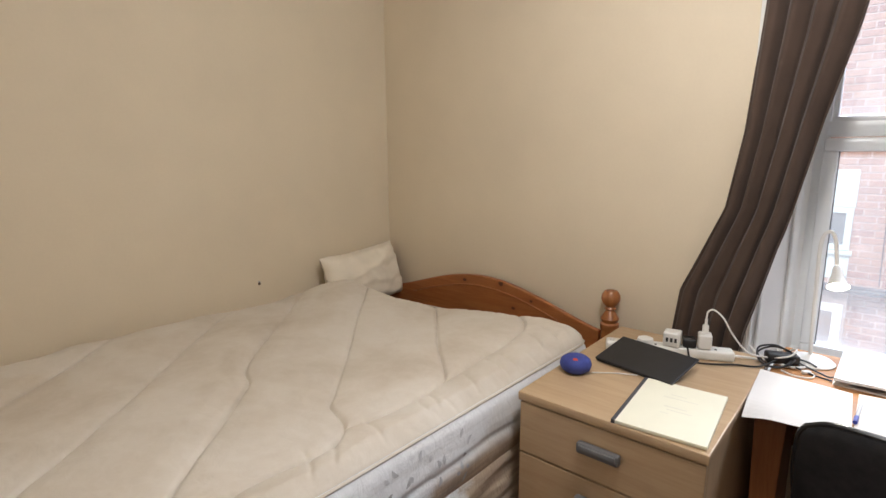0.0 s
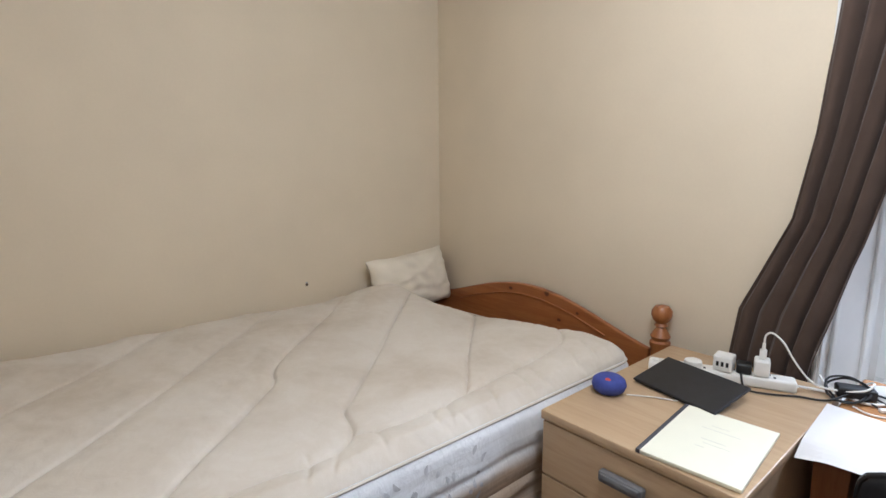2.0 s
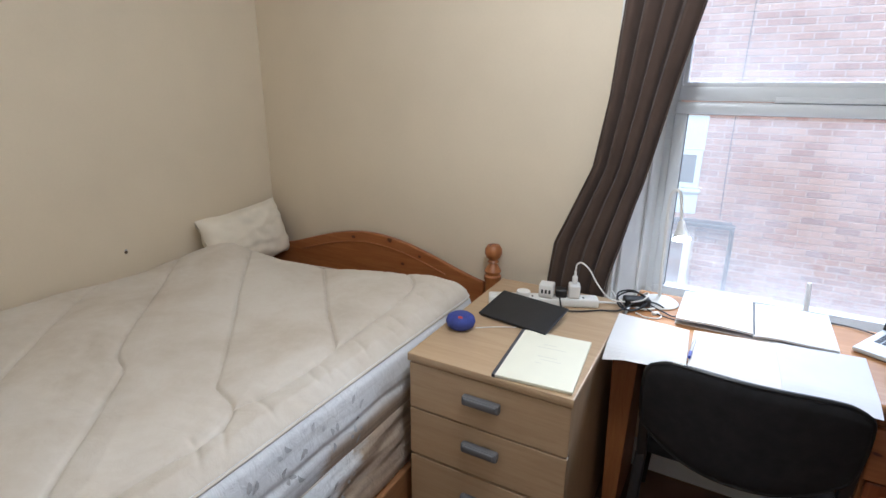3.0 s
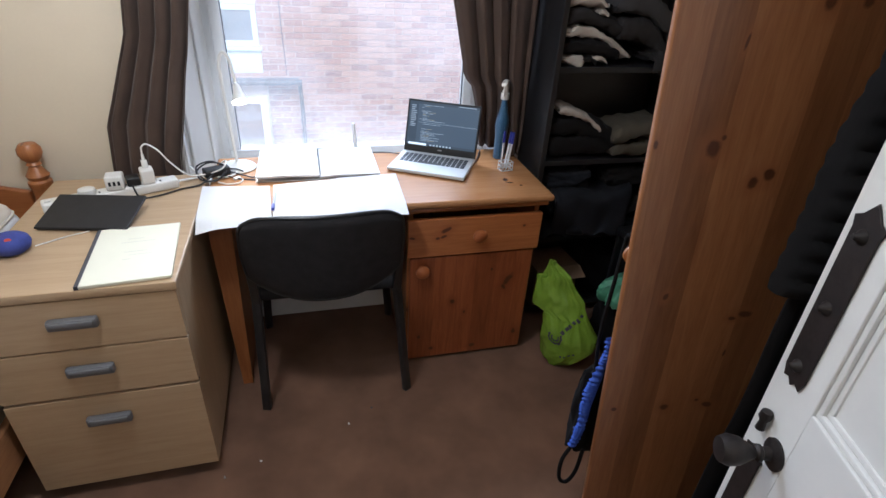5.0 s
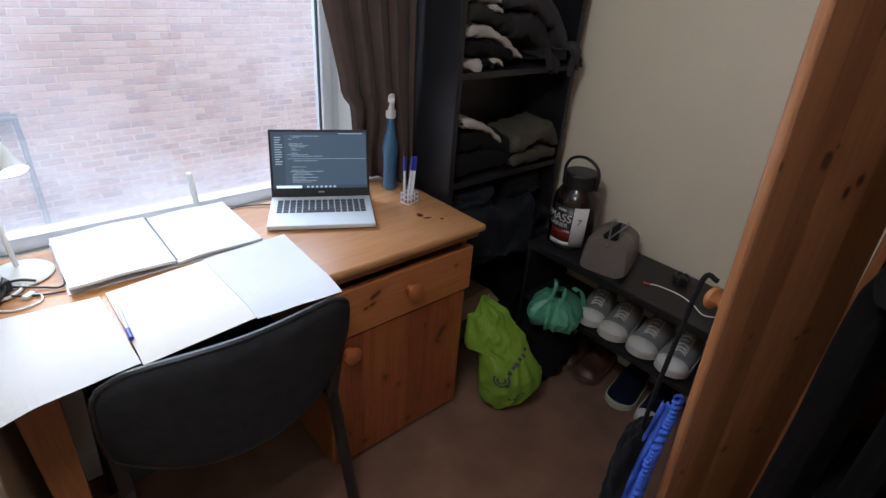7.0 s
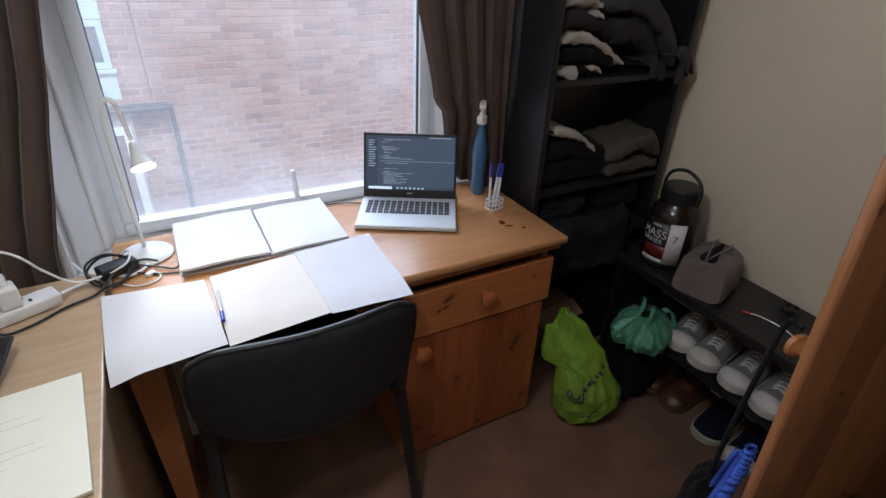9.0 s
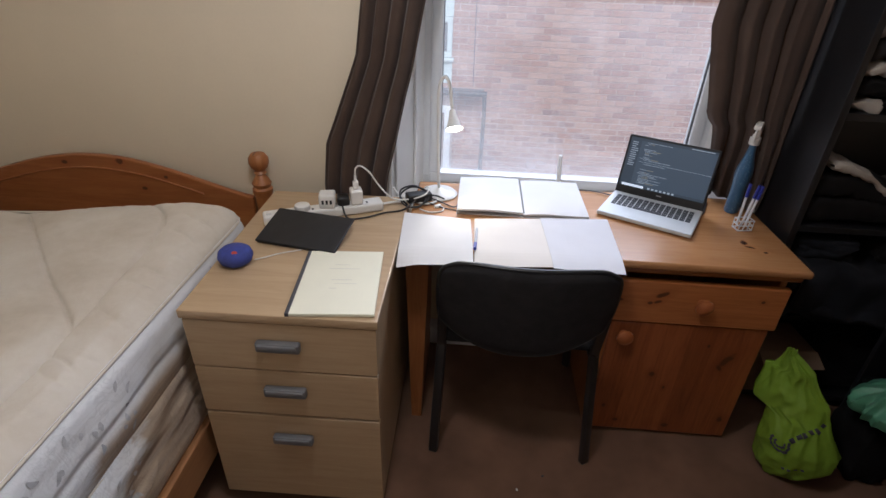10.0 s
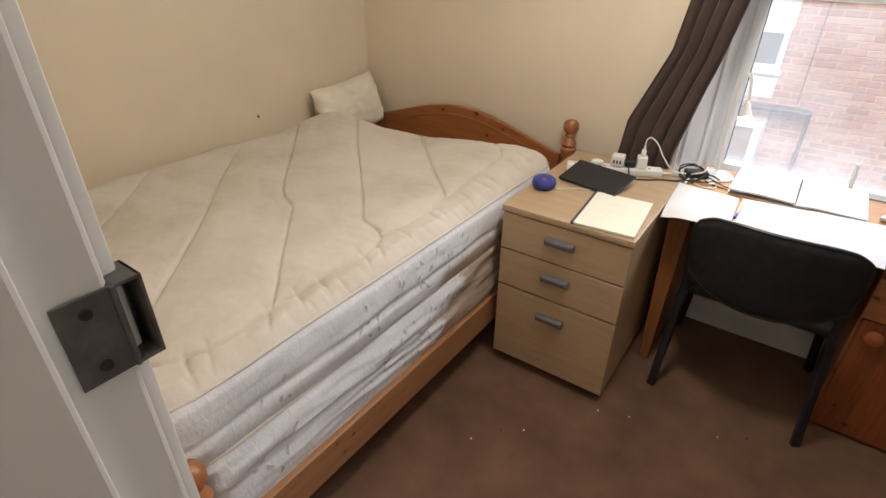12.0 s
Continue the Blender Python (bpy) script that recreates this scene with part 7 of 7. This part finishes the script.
def bag_at(ca, sa, z):
    """Point of the bag's film at height z, by the cosine and sine round its section."""
    lo, hi, d = along(BAG_L, z), along(BAG_R, z), along(BAG_D, z)
    q = Vector((ca * 1.5 + z * 3.5, sa * 1.5 - z * 2, z * 8 - ca * 1.2))
    crease = 0.5 - abs(noise.noise(q)) * 2
    fine = 0.5 - abs(noise.noise(q * 2.3 + Vector((5, 1, 2)))) * 2
    pleat = math.sin(ca * 9 + z * 14 + 3 * noise.noise(q * 0.7)) * smoothstep(0.18, 0.36, z)
    off = 0.007 * crease + 0.005 * fine + 0.002 * pleat
    x = (lo + hi) / 2 + (hi - lo) / 2 * ca
    return Vector((x + ca * off * 0.6, sa * (d + off) - 0.004 * crease, z + 0.012 * noise.noise(Vector((ca * 2, sa, z * 6))) * min(1, z * 12)))


def bag_pt(u, v):
    a = 2 * math.pi * u
    return bag_at(math.cos(a), math.sin(a), 0.455 * v)


green = thing("carrier_bag", (3.287, -0.538, 0.002), "crumpled lime green plastic carrier bag with dark print", "carrier bag", rz=-45)
part("bag_body", sheet(110, 100, bag_pt, 0.0008), M_GREEN, green)
part("base", sheet(24, 4, lambda u, v: (lambda p: Vector((p.x * v - 0.018 * (1 - v), p.y * v, 0.001 + 0.004 * v)))(bag_pt(u, 0.0))), M_GREEN, green)
part("filling", moved(lump(0.075, 0.045, 0.11, 9, 0.1, 2.0, 3), pose(-0.005, 0.0, 0.14)), M_GREEN, green)


def on_bag(x0, z0, ux, uz, length, height, name="print_bar", bend=0.0):
    """A printed patch that follows the film: it starts at (x0, z0) and runs along (ux, uz)."""
    def fn(u, v):
        l, h = u * length, (v - 0.5) * height
        x, z = x0 + ux * l - uz * h, z0 + uz * l + ux * h
        lo, hi = along(BAG_L, z), along(BAG_R, z)
        ca = max(-0.98, min(0.98, (x - (lo + hi) / 2) / ((hi - lo) / 2)))
        return bag_at(ca, -math.sqrt(1 - ca * ca), z) + Vector((0, -0.003, 0.0))
    return part(name, sheet(4, 3, fn, 0.0006), M_DARK_INK, green)


for i, (w_, h_) in enumerate(((0.011, 0.016), (0.016, 0.013), (0.011, 0.014), (0.011, 0.014), (0.009, 0.018), (0.009, 0.013))):
    on_bag(0.0 + 0.0105 * i, 0.185 + 0.0155 * i, 0.56, 0.83, w_, h_)
for r_, n_, w_ in ((0.026, 9, 0.007), (0.013, 6, 0.006)):
    for i in range(n_):
        a = radians(150 + 250 * i / n_)
        on_bag(-0.022 + r_ * math.cos(a), 0.160 + r_ * math.sin(a), -math.sin(a), math.cos(a), r_ * radians(250) / n_ * 1.15, w_, "print_ring")
for i in range(4):
    on_bag(0.012 + 0.016 * i, 0.085 + 0.006 * i, 0.93, 0.37, 0.009, 0.007)
def soft_bag(u, v):
    """Slack bag: pleats run down from the knotted mouth to an uneven hem."""
    a = 2 * math.pi * u
    pl = 2.2 * (0.4 - abs(noise.noise(Vector((math.cos(a) * 2.6, math.sin(a) * 2.6, v * 1.3)))) * 2)
    r = 0.03 + 0.105 * smoothstep(0.0, 0.7, v) ** 0.7 + 0.012 * pl * smoothstep(0.0, 0.4, v)
    r *= 1 + 0.10 * noise.noise(Vector((math.cos(a) * 2, math.sin(a) * 2, v * 4)))
    if v > 0.9:
        r *= 1 - (v - 0.9) * 3
    return Vector((math.cos(a) * r * 1.12, math.sin(a) * r * 0.85, 0.068 - (0.13 + 0.03 * noise.noise(Vector((math.cos(a) * 1.5, math.sin(a) * 1.5, 8)))) * v ** 1.5 + 0.008 * noise.noise(Vector((math.cos(a) * 4, math.sin(a) * 4, v * 6)))))


SLACK = Matrix.Diagonal((0.84, 0.84, 0.86, 1.0))
teal = thing("plastic_bag", (3.522, -0.545, 0.335), "slack green plastic bag with its handles standing up", "bag", rz=20)
part("bag_body", moved(sheet(90, 36, soft_bag, 0.001), SLACK), M_TEALC, teal)
for sgn, top in ((1, 0.125), (-1, 0.11)):
    def strap(u, v, sgn=sgn, top=top):
        a = math.pi * u
        w = 0.014 * (v - 0.5) * 2
        return Vector((math.cos(a) * 0.052 + 0.012 * sgn, sgn * 0.025 + w * 0.6 + 0.01 * math.sin(a * 2), 0.035 + math.sin(a) * (top - 0.035) + w * math.cos(a) * 0.8 + 0.006 * noise.noise(Vector((u * 5, v, sgn)))))
    part("handle", moved(sheet(24, 4, strap, 0.001), SLACK), M_TEALC, teal)
part("handle", moved(sheet(20, 4, lambda u, v: Vector((0.06 + 0.03 * u, -0.05 - 0.07 * u + 0.012 * (v - 0.5) * 2, 0.075 - 0.15 * u * u + 0.03 * math.sin(math.pi * u) + 0.01 * (v - 0.5))), 0.001), SLACK), M_TEALC, teal)
part("print_mark", moved(sheet(12, 1, lambda u, v: Vector(((0.008 + 0.007 * v) * math.cos(5 * u), 0, (0.008 + 0.007 * v) * math.sin(5 * u))), 0.0005), SLACK @ pose(-0.035, -0.072, 0.03, -35, 0, 0)), M_DARK_INK, teal, "dark printed ring")
dk = solid("black_backpack", lump(0.105, 0.11, 0.16, 31, 0.14, 2.2, 5, 0.55), M_BLACKC, "black cloth backpack slumped by the rack", "backpack")
at(dk, 3.56, -0.50, 0.13)

# bag hanging from the wardrobe knob -------------------------------------------------------------------
M_BLUEC = cloth_mat("bright_blue_nylon", (0.055, 0.10, 0.42))
dsb = thing("drawstring_bag", (3.0, -1.2, 0.0), "black bag with blue ruffled lining hanging on the wardrobe knob", "bag", rz=-12)
part("strap", tube([(-0.03, -0.012, 0.992), (-0.034, 0.012, 0.985), (-0.032, 0.022, 0.86), (-0.03, 0.030, 0.70), (-0.012, 0.042, 0.57)], 0.005, 8, 6), M_BLACKC, dsb)
part("bag_body", moved(lump(0.06, 0.036, 0.19, 41, 0.16, 2.2, 5, 0.5), pose(0.012, 0.05, 0.40)), M_BLACKC, dsb)


def ruff(u, v):
    a = 2 * math.pi * u
    w = v * 30 + 1.8 * noise.noise(Vector((v * 7, 2, 0))) + 0.25 * math.sin(a)
    r = 0.0085 + 0.0022 * math.sin(2 * math.pi * w) + 0.003 * noise.noise(Vector((u * 3, v * 14, 0)))
    return Vector((-0.05 + math.cos(a) * r * 1.3 + 0.028 * v + 0.006 * math.sin(v * 9), math.sin(a) * r - 0.016, 0.33 + 0.385 * v))


def lining(u, v):
    wave = 0.006 * math.sin(u * 16 + 3 * v) + 0.010 * noise.noise(Vector((u * 3, v * 5, 2)))
    return Vector((-0.045 + 0.028 * v + 0.02 * u + wave, -0.008 + 0.055 * (1.5 * u - 0.4) * (1 - 0.45 * v) + 0.5 * wave, 0.34 + 0.35 * v - 0.03 * u + 0.05 * u * (1 - v)))


part("ruffle", sheet(14, 180, ruff), M_BLUEC, dsb, "bright blue gathered edge")
part("lining", sheet(20, 40, lining, 0.002), M_BLUEC, dsb, "bright blue nylon lining")
part("loop", tube([(-0.03, 0.02, 0.29), (-0.05, 0.02, 0.22), (-0.045, 0.02, 0.14), (-0.02, 0.02, 0.12), (0.0, 0.02, 0.17), (0.005, 0.02, 0.27)], 0.006, 8, 6), M_BLACKC, dsb)

# clothes hanging in the wardrobe -------------------------------------------------------------------
def puffer(u, v):
    a = 2 * math.pi * u
    ridge = 0.75 + 0.25 * abs(math.sin(v * math.pi * 17))
    sx = 0.27 * (1 - 0.12 * v) * (1 if v < 0.88 else 1 - 2.6 * (v - 0.88))
    sy = 0.055 * ridge * (1 if v < 0.9 else 1 - 5 * (v - 0.9))
    return Vector((math.copysign(abs(math.cos(a)) ** 0.6, math.cos(a)) * sx, math.copysign(abs(math.sin(a)) ** 0.7, math.sin(a)) * sy + 0.012 * noise.noise(Vector((u * 4, v * 4, 1))), 0.70 * v))


def hanger(parent, h=0.0):
    part("hanger", tube([(-0.17, 0, 0.66 + h), (0, 0, 0.70 + h), (0.17, 0, 0.66 + h)], 0.006, 8, 3), M_METAL, parent)
    part("hook", tube([(0, 0, 0.70 + h), (0.0, 0, 0.715 + h), (0.012, 0, 0.735 + h), (0, 0, 0.75 + h), (-0.012, 0, 0.74 + h)], 0.003, 6, 5), M_METAL, parent)


jk = thing("puffer_jacket", (3.405, -1.445, 0.985), "black quilted jacket hanging in the wardrobe", "jacket", "clothes in the wardrobe", rz=-6)
pj = sheet(36, 90, puffer)
bmesh.ops.remove_doubles(pj, verts=pj.verts, dist=0.0005)
part("quilted_body", pj, cloth_mat("black_nylon", (0.012, 0.0115, 0.012)), jk)
hanger(jk)
# First coat added to hide pine panel; the others keep the shaded inside black.
for i, (y, m_, lab_) in enumerate(((-1.405, M_BLACKC, "black coat added below the jacket over the pine panel"), (-1.55, M_BLACKC, "long black coat on a hanger"), (-1.65, M_BLACKC, "long black raincoat on a hanger"), (-1.75, M_BLACKC, "black shirt dress on a hanger"), (-1.86, M_BLACKC, "black suit jacket on a hanger"), (-1.97, M_BLACKC, "black coat at the end of the rail"), (-2.09, M_BLACKC, "dark robe on a hanger"))):
    c_ = thing("hanging_coat", (3.545 if i else 3.46, y, 0.30 if i else 0.125), lab_, "coat", "clothes in the wardrobe", rz=3 * i - 6 if i else 0)

    def coat(u, v, i=i):
        a = 2 * math.pi * u
        sx = 0.25 * (1 if v < 0.93 else 1 - 5 * (v - 0.93))
        sy = 0.045 * (1 if v < 0.9 else 1 - 5 * (v - 0.9)) * (1 + 0.3 * math.sin(6 * a + i))
        return Vector((math.cos(a) * sx, math.sin(a) * sy + 0.01 * noise.noise(Vector((u * 5, v * 3, i))), (1.37 if i else 0.9) * v))
    cm = sheet(40, 30, coat)
    bmesh.ops.remove_doubles(cm, verts=cm.verts, dist=0.0005)
    part("cloth", cm, m_, c_)
    if i:
        hanger(c_, 0.64)
b1 = solid("holdall", lump(0.2, 0.16, 0.16, 51, 0.1, 2.0, 5, 0.6), M_BLACKC, "black holdall at the bottom of the wardrobe", "bag")
at(b1, 3.53, -1.58, 0.27)
b2 = solid("bin_bag", lump(0.24, 0.30, 0.24, 57, 0.14, 2.6, 6, 0.55), plain("black_plastic_film", (0.006, 0.006, 0.007), 0.3, 0, 0.2, 12, 80, 0.2), "black plastic bag of clothes slumped in front of the wardrobe", "bag")
at(b2, 3.28, -1.70, 0.19)
